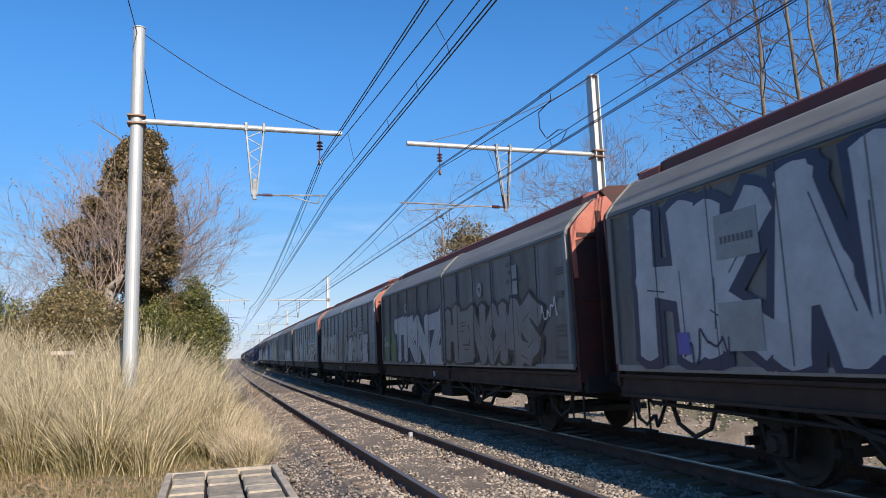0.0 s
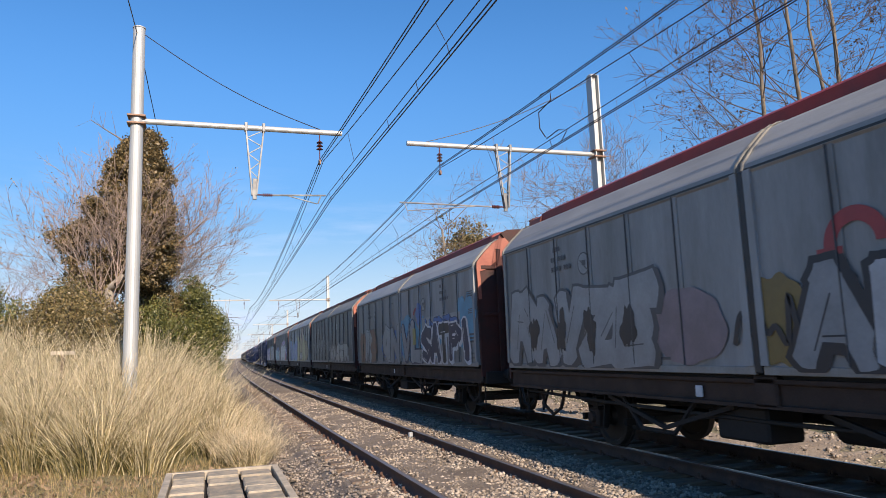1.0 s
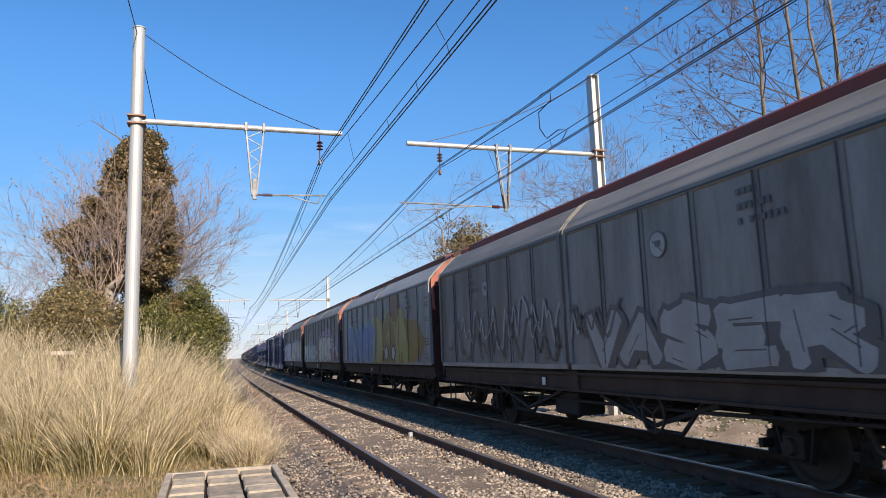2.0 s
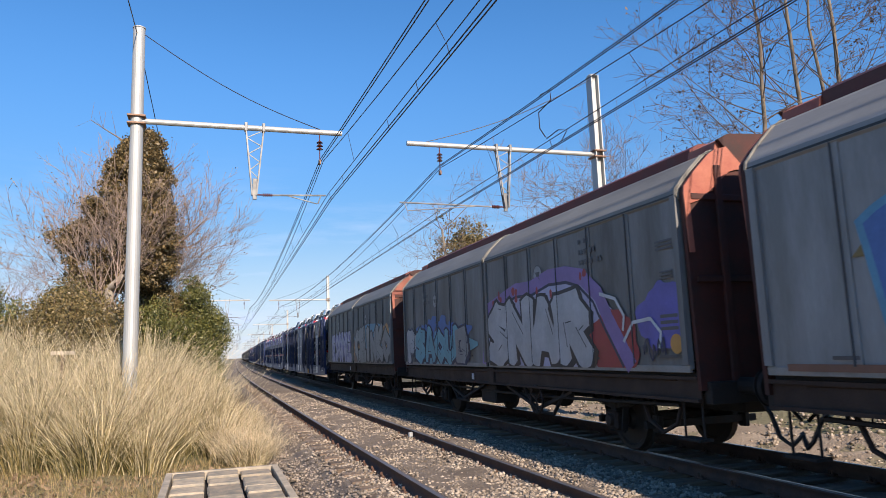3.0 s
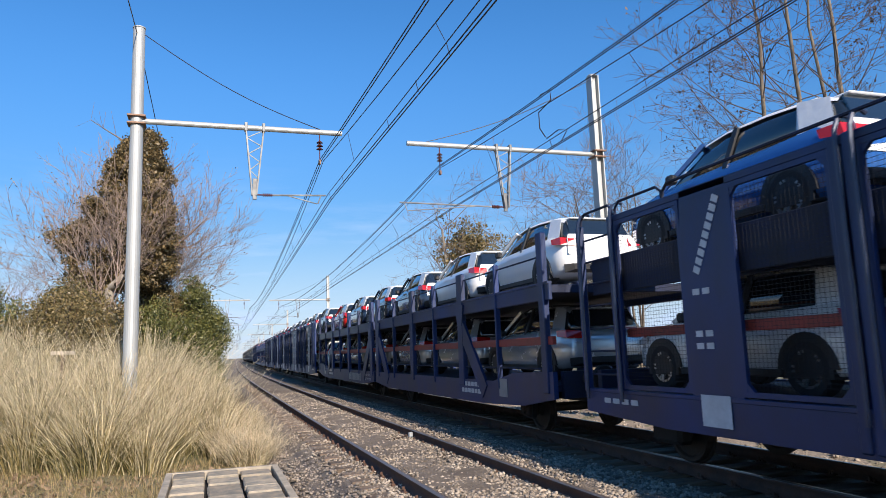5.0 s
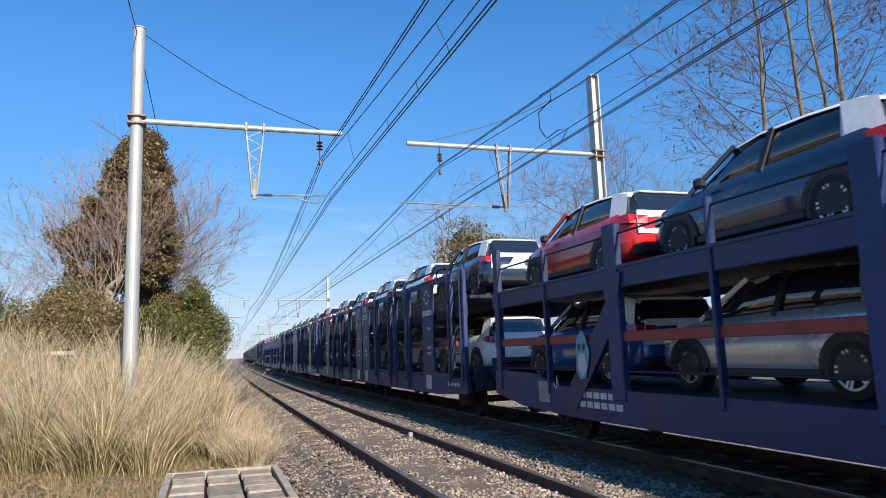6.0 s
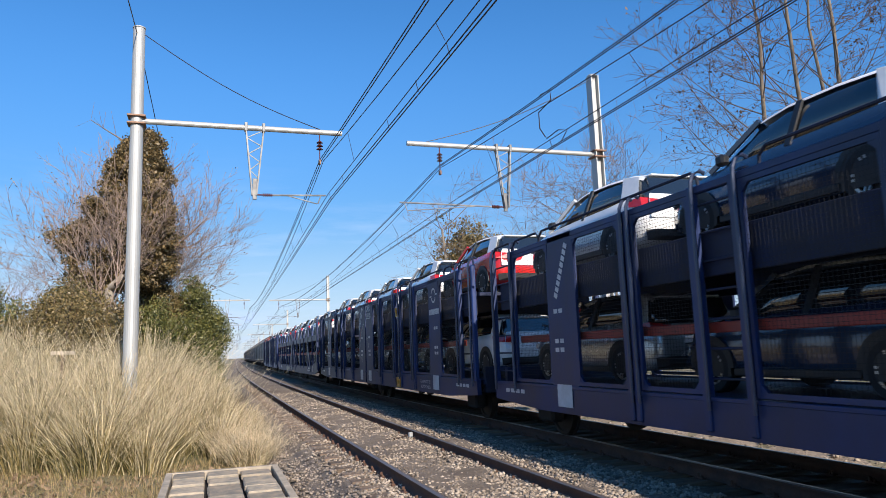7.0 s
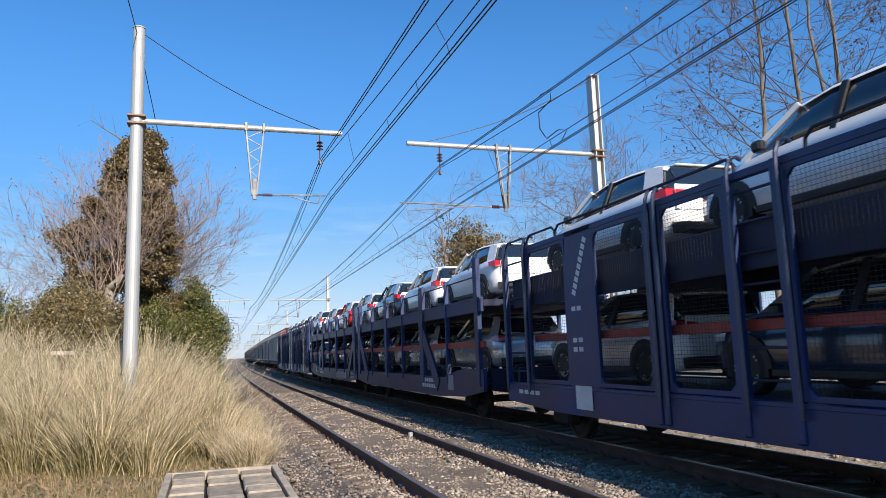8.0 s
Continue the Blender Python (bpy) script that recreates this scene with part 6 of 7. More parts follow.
def tubes(segs, sides=3):
    """Skins many tapered segments (p, q, r0, r1) at once."""
    P = np.array([s[0] for s in segs], float)
    Q = np.array([s[1] for s in segs], float)
    R0 = np.array([s[2] for s in segs])
    R1 = np.array([s[3] for s in segs])
    d = Q - P
    d /= np.linalg.norm(d, axis=1, keepdims=True) + 1e-9
    ref = np.where(np.abs(d[:, 2:3]) > 0.9, np.array([[1.0, 0, 0]]), np.array([[0, 0, 1.0]]))
    a = np.cross(d, ref)
    a /= np.linalg.norm(a, axis=1, keepdims=True) + 1e-9
    b = np.cross(d, a)
    ang = np.arange(sides) * 2 * math.pi / sides
    ca, sa = np.cos(ang)[None, :, None], np.sin(ang)[None, :, None]
    ring_v = a[:, None] * ca + b[:, None] * sa
    V = np.concatenate([P[:, None] + ring_v * R0[:, None, None], Q[:, None] + ring_v * R1[:, None, None]], 1).reshape(-1, 3)
    n = len(segs)
    base = (np.arange(n) * 2 * sides)[:, None, None]
    i = np.arange(sides)
    j = (i + 1) % sides
    F = np.stack([i, j, j + sides, i + sides], 1)[None] + base
    return V, F.reshape(-1, 4)


def grow(rng, p, d, length, r, level, out, tips, bend=0.18, lift=0.12, kids=(5, 6, 6), spread=0.7, shrink=0.52):
    """A limb of bending pieces that bears smaller limbs."""
    n = 6 if level == 0 else 4
    p, d = np.array(p, float), np.array(d, float)
    pts = []
    for i in range(n):
        q = p + d * length / n
        r1 = r * (1 - 0.75 * (i + 1) / n) if level else r * (1 - 0.6 * (i + 1) / n)
        out.append((p, q, max(r * (1 - 0.75 * i / n), 0.0075), max(r1, 0.006), level))
        pts.append((q, d.copy(), max(r1, 0.004)))
        p = q
        d = d + rng.normal(0, bend, 3) + np.array([0, 0, lift])
        d /= np.linalg.norm(d)
    tips.append(p)
    if level >= len(kids):
        return
    for k in range(kids[level]):
        f = rng.uniform(0.25, 1.0)
        q, dd, rr = pts[min(n - 1, int(f * n))]
        side = rng.normal(0, 1, 3)
        side -= dd * (side @ dd)
        side /= np.linalg.norm(side) + 1e-9
        nd = dd * (1 - spread * 0.55) + side * spread
        nd /= np.linalg.norm(nd)
        grow(rng, q, nd, length * shrink * rng.uniform(0.7, 1.15) * (1.15 - 0.4 * f), rr * 0.42, level + 1, out, tips, bend, lift, kids, spread, shrink)


def leaves(rng, centres, per, radius, size, squash=0.8):
    """Small bent leaves scattered round centres: two triangles each."""
    C = np.repeat(np.asarray(centres, float), per, 0)
    n = len(C)
    off = rng.normal(0, 1, (n, 3)) * radius * np.array([1, 1, squash])
    C = C + off
    u = rng.normal(0, 1, (n, 3))
    u /= np.linalg.norm(u, axis=1, keepdims=True)
    v = np.cross(u, rng.normal(0, 1, (n, 3)))
    v /= np.linalg.norm(v, axis=1, keepdims=True) + 1e-9
    s = size * rng.uniform(0.6, 1.4, (n, 1))
    w = np.cross(u, v)
    V = np.stack([C - u * s, C + v * s * 0.55 + w * s * 0.2, C + u * s, C - v * s * 0.55 + w * s * 0.2], 1).reshape(-1, 3)
    F = np.arange(n * 4).reshape(n, 4)
    return V, F


def bare_tree(name, label, x, y, height, seed, stems=1, kids=(9, 7, 5), spread=0.75, lean=0.0, leaf=0, r=0.16, bend=0.13, lift=0.10, bark=None, shrink=0.52, z=-0.4):
    rng = np.random.default_rng(seed)
    ob = thing(name, label, "tree", "bare trees along the line", along(x, y, z))
    out, tips = [], []
    for i in range(stems):
        a = rng.uniform(0, 6.28)
        d = np.array([math.cos(a) * (0.12 + lean) * (stems > 1), math.sin(a) * 0.12 * (stems > 1), 1.0])
        d /= np.linalg.norm(d)
        grow(rng, (0.15 * math.cos(a) * (stems > 1), 0.15 * math.sin(a) * (stems > 1), 0), d, height * rng.uniform(0.8, 1.0) / 1.06, r, 0, out, tips, bend * 0.5, lift, kids, spread, shrink)
    big = [s[:4] for s in out if s[4] == 0]
    small = [s[:4] for s in out if s[4] > 0]
    part("trunk", soup("trunk", *tubes(big, 8), bark or BARK), None, ob)
    part("crown", soup("crown", *tubes(small, 3), TWIG), None, ob)
    if leaf:
        sel = np.array(tips)[rng.random(len(tips)) < leaf]
        if len(sel):
            part("foliage", soup("foliage", *leaves(rng, sel, 2, 0.06, 0.05), DEADL), None, ob, "last dry leaves")
    return ob


def plane_tree(x, y, height, seed, limbs, low, reach, sweep, r=0.12):
    """A tall tree in winter: one upright trunk, limbs rising from it at even heights, fine twigs, a few hanging seed balls and leaves."""
    rng = np.random.default_rng(seed)
    ob = thing("bare_tree", "tall bare tree with brown bark and a few dry leaves", "tree", "bare trees along the line", along(x, y, 0.0))
    big, small, tips = [], [], []
    n, p, d = 12, np.array([0.0, 0, 0]), np.array([0.0, 0, 1])
    trunk = []
    for i in range(n):
        q = p + d * height / n
        big.append((p, q, r * (1 - 0.82 * i / n), r * (1 - 0.82 * (i + 1) / n)))
        trunk.append(q)
        p = q
        d = np.array([rng.normal(-0.015, 0.045), rng.normal(0, 0.045), 1.0])
        d /= np.linalg.norm(d)
    for k in range(limbs):
        f = low + (0.98 - low) * (k + rng.uniform(0, 0.8)) / limbs
        at = trunk[0] * 0 + np.array([np.interp(f * n, np.arange(n) + 1, [t[j] for t in trunk]) for j in range(3)])
        a = rng.uniform(0, 6.28) if k % 5 < 3 else sweep + rng.normal(0, 0.5)
        rise = rng.uniform(0.35, 0.95)
        way = np.array([math.cos(a), math.sin(a), rise])
        way /= np.linalg.norm(way)
        out = []
        grow(rng, at, way, reach * (1.25 - 0.75 * f) * rng.uniform(0.7, 1.15), max(0.045 * (1.2 - f), 0.018), 1, out, tips, 0.15, 0.055, (0, 11, 5), 0.62, 0.40)
        small += [o[:4] for o in out]
    part("trunk", soup("trunk", *tubes(big, 9), BARK_DK), None, ob)
    part("crown", soup("crown", *tubes([(a, b, max(c * 0.9, 0.0055), max(e * 0.9, 0.0045)) for a, b, c, e in small], 3), TWIG_DK), None, ob)
    sel = np.array(tips)[rng.random(len(tips)) < 0.30]
    part("foliage", soup("foliage", *leaves(rng, sel, 2, 0.05, 0.048), DEADL_DK), None, ob, "last dry leaves and seed balls")


for i, (x, y, h, limbs, low, reach) in enumerate(((15.5, 16.0, 13.5, 19, 0.42, 5.0), (17.15, 16.0, 16.0, 17, 0.42, 4.4), (18.9, 16.0, 17.0, 17, 0.42, 4.4), (20.2, 17.6, 16.5, 14, 0.42, 4.2))):
    plane_tree(x, y, h, 200 + i, limbs, low, reach, 3.3)
for i, (x, y, h) in enumerate(((17.2, 30.0, 9.4), (19.0, 31.0, 10.2), (21.2, 31.5, 10.6))):
    bare_tree("bare_tree", "low bare bushy tree beyond the train", x, y, h, 230 + i, 3, (8, 6, 4), 0.75, r=0.08, z=0.0, bark=BARK_DK)
ivy_tree = bare_tree("ivy_tree", "bare tree with ivy round its middle", 16.3, 45.0, 11.0, 240, 2, (9, 7, 5), 0.8, r=0.2, z=0.0)
rng = np.random.default_rng(241)
cs = np.stack([rng.normal(0.6, 1.1, 160), rng.normal(0, 1.0, 160), rng.normal(8.3, 0.9, 160)], 1)
part("ivy", soup("ivy", *leaves(rng, cs, 40, 0.28, 0.10), IVY), None, ivy_tree, "olive-green ivy clump")
bare_tree("bare_tree", "low bare bushy tree beyond the train", 19.0, 48.0, 10.5, 243, 2, (9, 7, 5), 0.8, r=0.14, z=0.0)
bare_tree("bare_tree", "distant bare tree beyond the train", 27.0, 112.0, 12.0, 244, 2, (8, 6, 4), 0.8, r=0.2, z=0.0)

# the ivy-clad conifer behind the mast, with a bare tree round it
TX, TY = -3.35, 37.0
conifer = thing("conifer", "tall brown-green ivy-clad conical tree", "tree", "", along(TX, TY, -0.4))
out, tips = [], []
grow(rng, (0, 0, 0), np.array([0.0, 0, 1]), 12.6, 0.34, 0, out, tips, 0.03, 0.05, (12, 6), 0.8, 0.33)
part("trunk", soup("trunk", *tubes([s[:4] for s in out if s[4] == 0], 10), BARK), None, conifer)
part("limbs", soup("limbs", *tubes([s[:4] for s in out if s[4] > 0], 4), TWIG), None, conifer)
cs = []
while len(cs) < 1150:
    z = rng.uniform(5.4, 13.3)
    left = np.interp(z, [5.4, 6.5, 7.6, 8.6, 9.4, 10.2, 11.7, 12.6, 13.4], [3.2, 3.5, 3.9, 3.7, 2.5, 1.9, 1.6, 0.8, 0.15])
    right = np.interp(z, [5.4, 6.5, 8.6, 9.6, 11.7, 12.6, 13.4], [1.2, 1.5, 1.6, 1.2, 1.15, 0.8, 0.25])
    k = 0.92 + 0.10 * math.sin(4.1 * z) + 0.07 * math.sin(9.3 * z + 1)
    px = rng.uniform(-left, right) * k
    py = rng.uniform(-1, 1) * min(2.0, 0.45 * (left + right)) * (1 - 0.5 * abs(px) / max(left, right))
    hole = ((px + 1.7) / 0.55) ** 2 + ((z - 7.9) / 0.85) ** 2 < 1 or ((px + 2.4) / 0.5) ** 2 + ((z - 6.7) / 0.5) ** 2 < 1
    if hole or math.sin(2.9 * px + 1.1 + 0.6 * z) * math.sin(3.4 * z + 0.5 * px) > 0.45:
        continue
    cs.append((px, py, z))
part("foliage", soup("foliage", *leaves(rng, cs, 80, 0.19, 0.078, 0.6), CONIF), None, conifer, "brown-green scaly foliage")


def pollard(x, y, seed, shoots, lo, hi, wide, label):
    """An old pollard: a short scarred trunk with knobbed heads, and long fine shoots that fan out and curve up from them."""
    rng = np.random.default_rng(seed)
    ob = thing("pollard_tree", label, "tree", "bare trees along the line", along(x, y, -0.4))
    big, small, tips, heads = [], [], [], []
    p = np.array([0.0, 0, 0])
    for i in range(5):
        q = p + np.array([rng.normal(-0.06, 0.10), rng.normal(0, 0.08), 1.05])
        big.append((p, q, 0.36 - 0.03 * i, 0.36 - 0.03 * (i + 1)))
        p = q
        if i > 1:
            for k in range(3):
                a = rng.uniform(0, 6.28)
                h = q + np.array([math.cos(a) * 0.6, math.sin(a) * 0.6, rng.uniform(0.1, 0.7)])
                big.append((q, h, 0.17, 0.13))
                heads.append(h)
    for k in range(shoots):
        h = heads[k % len(heads)] + rng.normal(0, 0.08, 3)
        a = rng.uniform(0, 6.28)
        tilt = rng.uniform(0.05, wide)
        way = np.array([math.cos(a) * math.sin(tilt), math.sin(a) * math.sin(tilt), math.cos(tilt)])
        out = []
        grow(rng, h, way, rng.uniform(lo, hi), 0.026, 1, out, tips, 0.06, 0.035, (0, 10, 4), 0.45, 0.36)
        small += [o[:4] for o in out]
    part("trunk", soup("trunk", *tubes(big, 9), BARK), None, ob, "pale scarred trunk")
    part("crown", soup("crown", *tubes([(a, b, max(c, 0.0062), max(e, 0.005)) for a, b, c, e in small], 3), TWIG_LT), None, ob, "long fine grey shoots")
    sel = np.array(tips)[rng.random(len(tips)) < 0.10]
    part("foliage", soup("foliage", *leaves(rng, sel, 1, 0.05, 0.06), DEADL), None, ob, "last dry leaves")


pollard(TX - 1.0, TY - 2.6, 251, 30, 3.4, 5.8, 0.75, "wide pollard tree with fine upswept bare shoots")
pollard(TX + 0.5, TY + 1.8, 252, 124, 3.4, 5.9, 1.15, "bare pollard tree behind the conifer")
pollard(TX - 2.0, TY + 2.4, 253, 66, 3.8, 6.2, 1.0, "bare pollard tree beside the conifer")
for i, (x, y, h) in enumerate(((-21.0, 70.0, 11.0), (-24.5, 72.0, 11.5), (-18.0, 76.0, 10.0))):
    bare_tree("bare_tree", "distant pale bare tree", x, y, h, 260 + i, 3, (9, 7, 5), 0.6, 0.2, 0.0, 0.12)


def shrub(name, label, x, y, shape, n, per, leaf, material, seed, clump=0.24, twigs=40):
    """A shrub: twigs from the root and many leaf clumps in an uneven mass; shape is half width, half depth, height."""
    rng = np.random.default_rng(seed)
    wx, wy, h = shape
    ob = thing(name, label, "shrub", "shrubs by the line", along(x, y, -0.45))
    cs = []
    while len(cs) < n:
        p = rng.uniform(-1, 1, 3)
        a = math.atan2(p[1], p[0])
        lim = 0.80 + 0.18 * math.sin(3 * a + seed) + 0.14 * math.sin(5 * p[2] + 2 * a)
        q = math.sqrt(p[0] ** 2 + p[1] ** 2 + max(p[2], 0) ** 2 + (0.3 * min(p[2], 0)) ** 2)
        if q < lim and q > 0.35:
            cs.append((p[0] * wx, p[1] * wy, h * 0.5 + p[2] * h * 0.52))
    segs = []
    for c in cs[:twigs]:
        q = np.array(c) * (1.12, 1.12, 1.08)
        segs.append((np.array([c[0] * 0.2, c[1] * 0.2, 0.0]), q, 0.022, 0.005))
    part("stem", soup("stem", *tubes(segs, 4), TWIG), None, ob)
    part("foliage", soup("foliage", *leaves(rng, cs, per, clump, leaf), material), None, ob)
    return ob


shrub("hedge_shrub", "dense dark green hedge beside the track", -1.1, 39.5, (1.95, 4.5, 6.0), 900, 95, 0.058, HEDGE, 301)
shrub("hedge_shrub", "olive-green dense shrub under the trees", -2.3, 35.0, (1.7, 2.2, 4.6), 460, 100, 0.055, HEDGE, 302)
shrub("shrub", "brown tangled shrub under the conifer", -5.6, 34.0, (2.4, 2.5, 5.4), 420, 85, 0.058, IVY, 303, 0.3, 160)
shrub("shrub", "green shrub at the edge of the verge", -9.7, 37.0, (1.9, 2.0, 5.6), 300, 80, 0.068, HEDGE, 304)
shrub("shrub", "dark tangled shrub behind tall grass", -5.4, 29.5, (1.9, 1.8, 5.0), 320, 85, 0.052, IVY, 305, 0.3, 160)
shrub("shrub", "dark green bushy undergrowth below the conifer", -5.9, 36.2, (2.3, 1.6, 5.9), 520, 85, 0.06, HEDGE, 309, 0.26, 120)
shrub("shrub", "dark green bushy undergrowth below the conifer", -3.0, 37.2, (2.2, 1.6, 5.8), 480, 85, 0.06, IVY, 310, 0.26, 120)
shrub("shrub", "green shrub at the edge of the verge", -12.0, 38.0, (2.4, 2.0, 6.0), 260, 80, 0.07, HEDGE, 306)
shrub("shrub", "brown tangled shrub behind tall grass", -3.6, 28.5, (1.8, 1.6, 3.2), 260, 85, 0.05, IVY, 307, 0.3, 160)
shrub("shrub", "dry tangled shrub behind tall grass", -10.5, 27.0, (2.6, 1.6, 4.0), 260, 80, 0.05, IVY, 308, 0.35, 200)


def blades(n, xy, h0, h1, lean, width, seed, z0=-0.5, segs=3, hfun=None):
    """Grass blades, each a narrow tapered strip that bends over."""
    rng = np.random.default_rng(seed)
    x, y = xy(rng, n)
    h = rng.uniform(h0, h1, n)
    if hfun is not None:
        h = h * hfun(x, y)
    a = rng.uniform(0, 6.28, n)
    k = np.abs(rng.normal(0, lean, n))
    w = width * rng.uniform(0.6, 1.4, n)
    face = rng.uniform(0, 3.14, n)
    rows = []
    gz = np.interp(x, [-12, -8, -5, -1.5, 0, 1.0], [-0.35, -0.3, -0.36, -0.46, -0.5, -0.58]) - 0.02
    for i in range(segs + 1):
        f = i / segs
        px = x + np.cos(a) * k * h * f ** 1.8
        py = y + np.sin(a) * k * h * f ** 1.8
        pz = gz + h * f * (1 - 0.28 * np.minimum(k, 1) * f)
        ww = w * (1 - 0.85 * f)
        rows.append(np.stack([px - np.cos(face) * ww, py - np.sin(face) * ww, pz], 1))
        rows.append(np.stack([px + np.cos(face) * ww, py + np.sin(face) * ww, pz], 1))
    V = np.stack(rows, 1).reshape(-1, 3)
    m = 2 * (segs + 1)
    F = np.array([(2 * i, 2 * i + 1, 2 * i + 3, 2 * i + 2) for i in range(segs)])[None] + (np.arange(n) * m)[:, None, None]
    tip = np.stack([x + np.cos(a) * k * h, y + np.sin(a) * k * h, gz + h * (1 - 0.28 * np.minimum(k, 1))], 1)
    return V, F.reshape(-1, 4), tip


rng = np.random.default_rng(77)
TUFTS = np.stack([rng.uniform(-9.5, 0.2, 150), 13.2 + 12 * rng.random(150) ** 1.1], 1)
TUFTS = TUFTS[TUFTS[:, 1] > 13.6 + 0.25 * np.abs(TUFTS[:, 0] + 2)]
SIZE = rng.uniform(0.75, 1.2, len(TUFTS))


def tussock(n, centres, size, radius, h0, h1, seed, width=0.0045, segs=4):
    """Blades that fan out from the middle of each tussock."""
    rng = np.random.default_rng(seed)
    i = rng.integers(0, len(centres), n)
    a = rng.uniform(0, 6.28, n)
    q = np.abs(rng.normal(0, 0.55, n)) * size[i]
    x = centres[i, 0] + np.cos(a) * q * radius
    y = centres[i, 1] + np.sin(a) * q * radius
    tall = 0.50 + 0.50 * np.clip((centres[i, 1] - 13.5) / 5.5, 0, 1)
    tall = tall * np.interp(centres[i, 0], [-9, -3, -1.5, 0.3], [1.05, 1.0, 1.0, 0.66])
    h = rng.uniform(h0, h1, n) * size[i] * tall
    a = a + rng.normal(0, 0.5, n)
    k = 0.08 + 0.55 * q + np.abs(rng.normal(0, 0.10, n))
    w = width * rng.uniform(0.6, 1.5, n)
    face = rng.uniform(0, 3.14, n)
    gz = np.interp(x, [-12, -8, -5, -1.5, 0, 1.0], [-0.35, -0.3, -0.36, -0.46, -0.5, -0.58]) - 0.02
    rows = []
    for j in range(segs + 1):
        f = j / segs
        px, py = x + np.cos(a) * k * h * f ** 1.7, y + np.sin(a) * k * h * f ** 1.7
        pz = gz + h * f * (1 - 0.25 * np.minimum(k, 1) * f)
        ww = w * (1 - 0.8 * f)
        rows += [np.stack([px - np.cos(face) * ww, py - np.sin(face) * ww, pz], 1), np.stack([px + np.cos(face) * ww, py + np.sin(face) * ww, pz], 1)]
    V = np.stack(rows, 1).reshape(-1, 3)
    F = np.array([(2 * j, 2 * j + 1, 2 * j + 3, 2 * j + 2) for j in range(segs)])[None] + (np.arange(n) * 2 * (segs + 1))[:, None, None]
    tip = np.stack([px, py, pz], 1)
    return V, F.reshape(-1, 4), tip, np.cos(a) * k, np.sin(a) * k


EDGE = np.array([(0.75, 14.4), (0.95, 15.0), (0.6, 14.9), (0.85, 15.9), (0.5, 16.4), (0.85, 17.4), (0.6, 18.5), (0.4, 15.5)])
Va, Fa, ta, ua, va = tussock(33000, TUFTS, SIZE, 0.38, 1.2, 2.85, 81, 0.0086, 3)
Vb, Fb, tb, ub, vb = tussock(9000, EDGE, np.full(len(EDGE), 0.9), 0.26, 1.2, 2.0, 82, 0.0055)
grass = new("dry_grass", soup("dry_grass", np.concatenate([Va, Vb]), np.concatenate([Fa, Fb + len(Va)]), DRY))
tagged(grass, "tall straw-coloured dry grass in dense tussocks", "grass", kind="stuff")
# low dark blades deepen the shady gaps under the straw
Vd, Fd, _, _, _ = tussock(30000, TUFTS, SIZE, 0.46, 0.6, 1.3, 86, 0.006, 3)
under_grass = new("old_grass", soup("old_grass", Vd, Fd, OLD_SHADE))
tagged(under_grass, "dull brown-green old grass, toned dark as shade under the straw", "grass", kind="stuff")
NEAR_T = TUFTS[:, 1] < 19.5
Ve, Fe, _, _, _ = tussock(15000, TUFTS[NEAR_T], SIZE[NEAR_T], 0.44, 0.9, 1.9, 87, 0.0085, 3)
olive_grass = new("olive_grass", soup("olive_grass", Ve, Fe, OLIVE))
tagged(olive_grass, "olive-green stems standing among the dry tussocks", "grass", kind="stuff")
# seed heads: fine short hairs round the tips
r2 = np.random.default_rng(83)
T = np.concatenate([ta, tb])
D = np.stack([np.concatenate([ua, ub]), np.concatenate([va, vb]), np.ones(len(T))], 1)
pick = r2.random(len(T)) < 0.5
T, D = np.repeat(T[pick], 5, 0), np.repeat(D[pick], 5, 0)
n = len(T)
P0 = T - D * r2.uniform(0.0, 0.30, (n, 1)) * np.array([0.8, 0.8, 1.0])
way = D * 0.7 + r2.normal(0, 0.35, (n, 3))
way /= np.linalg.norm(way, axis=1, keepdims=True)
side = np.cross(way, r2.normal(0, 1, (n, 3)))
side /= np.linalg.norm(side, axis=1, keepdims=True)
ln, wd = r2.uniform(0.05, 0.13, (n, 1)), 0.0034
Vp = np.stack([P0 - side * wd, P0 + side * wd, P0 + way * ln], 1).reshape(-1, 3)
plume = new("grass_plumes", soup("grass_plumes", Vp, np.arange(n * 3).reshape(n, 3), PLUME))
tagged(plume, "pale feathery seed heads over the dry grass", "grass", kind="stuff")


# long bent dry stems that stand above the tussocks
STEMS = np.stack([rng.uniform(-9, -0.8, 60), rng.uniform(19, 26, 60)], 1)
Vs, Fs, _, _, _ = tussock(1100, STEMS, np.full(60, 1.0), 0.8, 2.0, 3.7, 88, 0.010, 6)
reed = new("dry_stems", soup("dry_stems", Vs, Fs, DRY))
tagged(reed, "long bent dry stems above the tussocks", "grass", kind="stuff")


def low_patch(rng, n):
    x, y = rng.uniform(-6, 1.0, n), rng.uniform(10.5, 15.5, n)
    keep = (x < -0.35) | (y > 12.2)
    x = np.where(keep, x, x - 1.6)
    return x, y


Vg, Fg, _ = blades(9000, low_patch, 0.05, 0.30, 0.9, 0.005, 84, segs=2)
green = new("low_grass", soup("low_grass", Vg, Fg, GREENG))
tagged(green, "short green and yellow grass at the verge", "grass", kind="stuff")

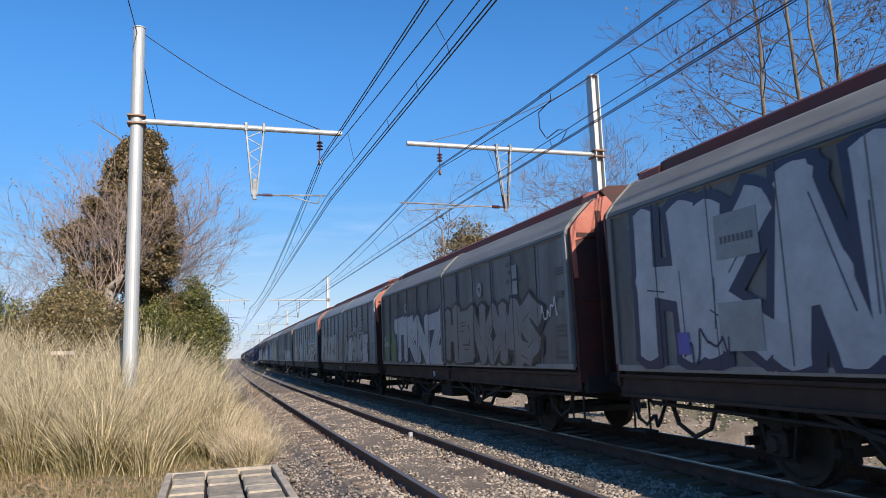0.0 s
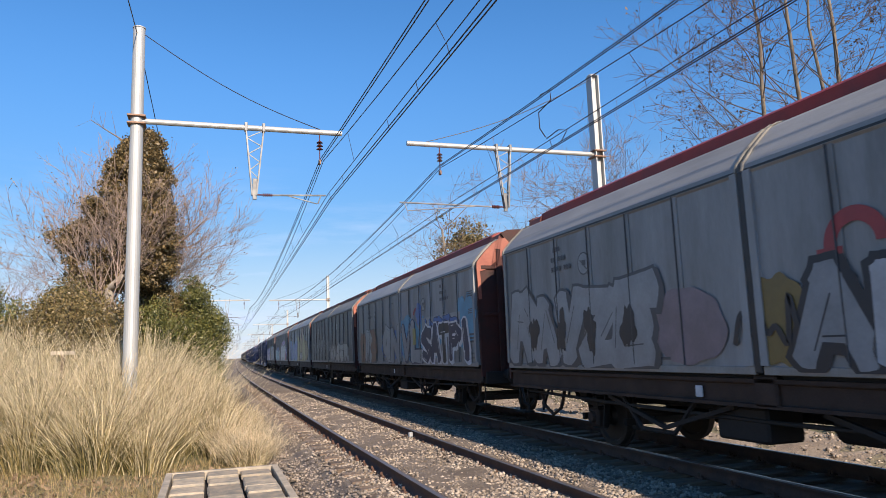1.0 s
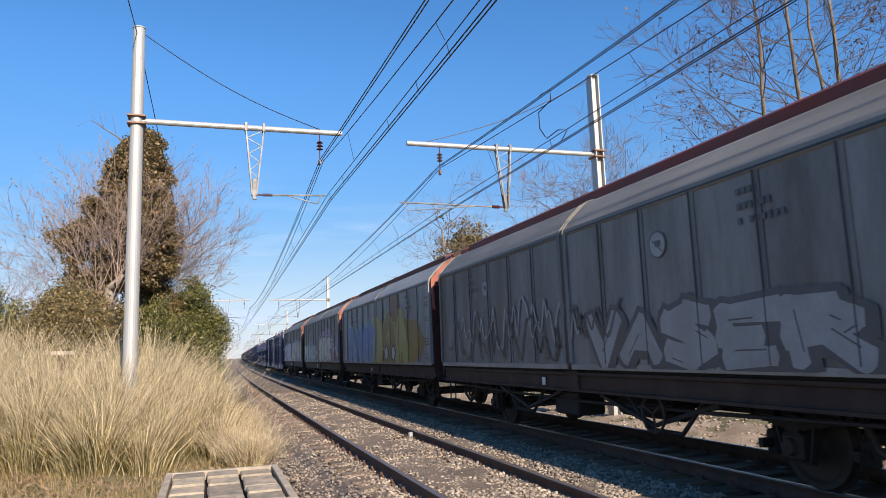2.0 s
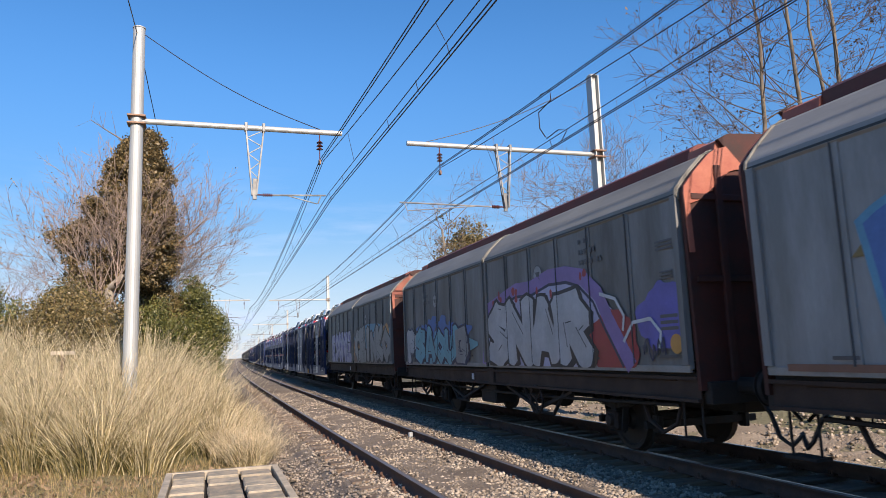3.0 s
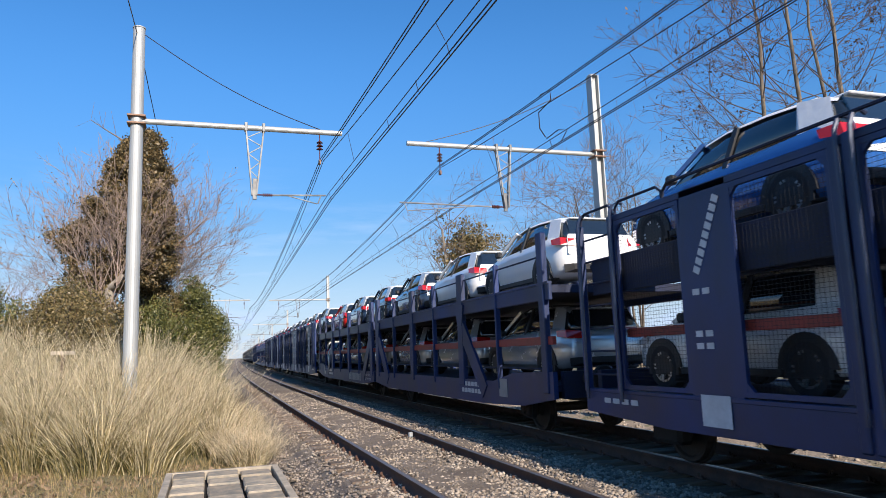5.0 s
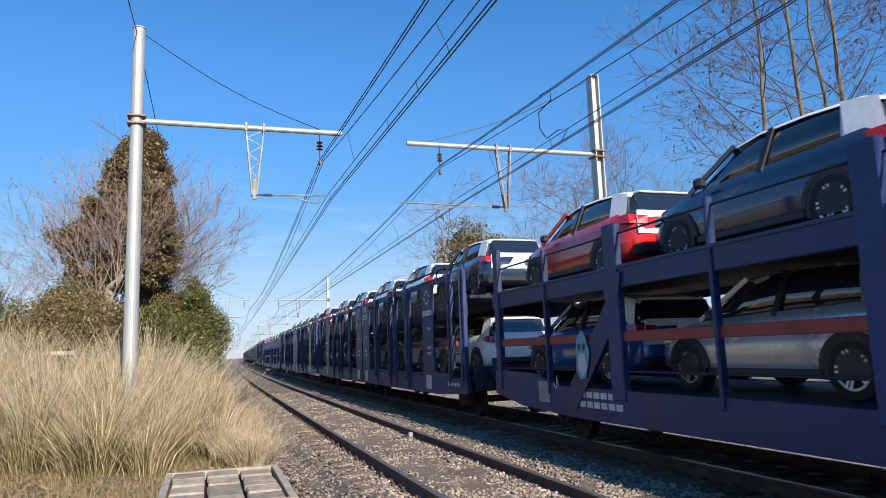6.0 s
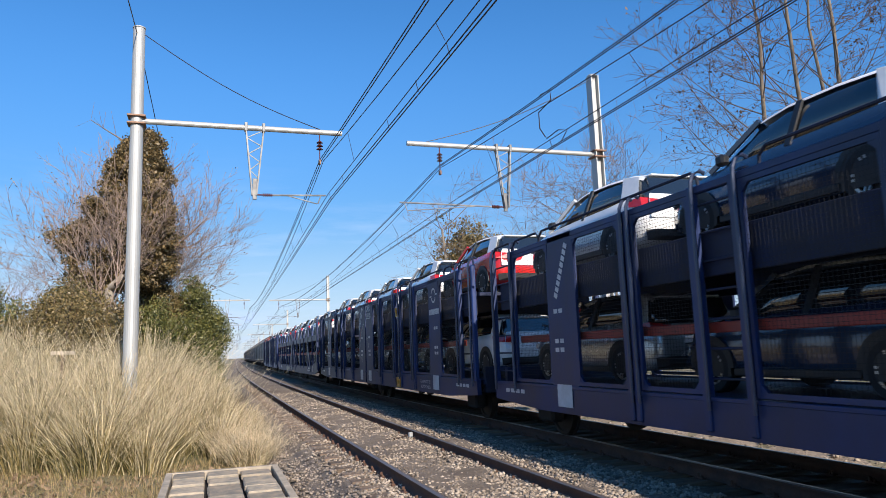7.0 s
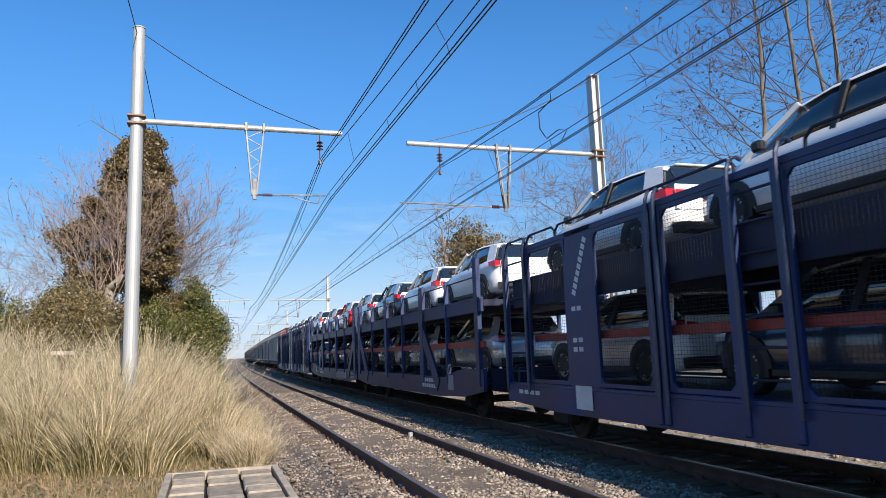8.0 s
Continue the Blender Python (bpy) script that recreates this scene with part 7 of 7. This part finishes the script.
# dead leaves and bits of straw on the bare ground
r3 = np.random.default_rng(89)
n = 2600
lx, ly = r3.uniform(-7, 1.0, n), r3.uniform(10.5, 15.0, n)
keep = ~((lx > -0.75) & (lx < 1.15) & (ly < 12.1))
lx, ly = lx[keep], ly[keep]
lz = np.interp(lx, [-12, -8, -5, -1.5, 0, 1.0], [-0.35, -0.3, -0.36, -0.46, -0.5, -0.58]) + 0.03
litter = new("leaf_litter", soup("leaf_litter", *leaves(r3, np.stack([lx, ly, lz], 1), 1, 0.015, 0.045), DEADL))
tagged(litter, "dry brown leaves lying on the bare verge", "leaf litter", kind="stuff")

# ---- concrete cable chamber ----
chamber = thing("cable_chamber", "weathered concrete cable chamber with slab lid", "cable chamber", "", (0.24, 10.85, 0))
WIDE = 1.27
bm = bmesh.new()
for a, b, c, d in ((-0.68, 0.68, -1.50, -1.40), (-0.68, 0.68, 1.38, 1.48), (-0.68, -0.60, -1.40, 1.38), (0.60, 0.68, -1.40, 1.38)):
    box(bm, a * WIDE, b * WIDE, c, d, -0.75, -0.20, 0.008)
part("rim", bm, CONCRETE, chamber)
for j in range(5):
    for i in range(3):
        bm = bmesh.new()
        x0, y0 = -0.585 + 0.395 * i, -1.38 + 0.55 * j
        dz = (0.0, -0.02, 0.012, -0.035, 0.006)[(i * 2 + j * 3) % 5]
        box(bm, (x0 + 0.012 * (j % 2)) * WIDE, (x0 + 0.365) * WIDE, y0 + 0.02 * i, y0 + 0.50 + 0.015 * (i % 2), -0.32, -0.215 + dz, 0.018)
        part("lid_slab", bm, SLAB, chamber)
bm = bmesh.new()
box(bm, -0.60 * WIDE, 0.60 * WIDE, -1.40, 1.38, -0.75, -0.34)
part("inside", bm, UNDER, chamber)
bm = bmesh.new()
box(bm, -3.2, -0.9, -0.6, 0.15, -0.62, -0.44, 0.02)
slab = new("concrete_slab", finish("concrete_slab", bm, CONCRETE))
slab.location = (0.5, 10.0, 0)
tagged(slab, "flat pale concrete slab sunk in the verge", "slab")

# low marker with a cross board in the grass
marker = thing("marker_board", "low pale marker board half hidden by grass", "marker", "", (-3.5, 20.0, 0))
bm = bmesh.new()
box(bm, -0.28, 0.28, -0.02, 0.02, 1.80, 1.90, 0.008)
part("board", bm, CONCRETE, marker)
bm = bmesh.new()
box(bm, -0.04, 0.04, -0.03, 0.03, -0.6, 1.80, 0.008)
part("stake", bm, WOOD, marker)


# ---- what moves ----
def motions():
    """The train runs towards and past the camera at one steady speed."""
    for ob, s, x, z in RUNNING:
        rows = []
        for k in range(9):
            y = s - SPEED * k
            a = turn(y)
            rows.append((float(k), pose(TRACK_B + float(shift(y)) + x * math.cos(a), y, z, 0, 0, -math.degrees(a))))
        walk(ob, rows)


motions()
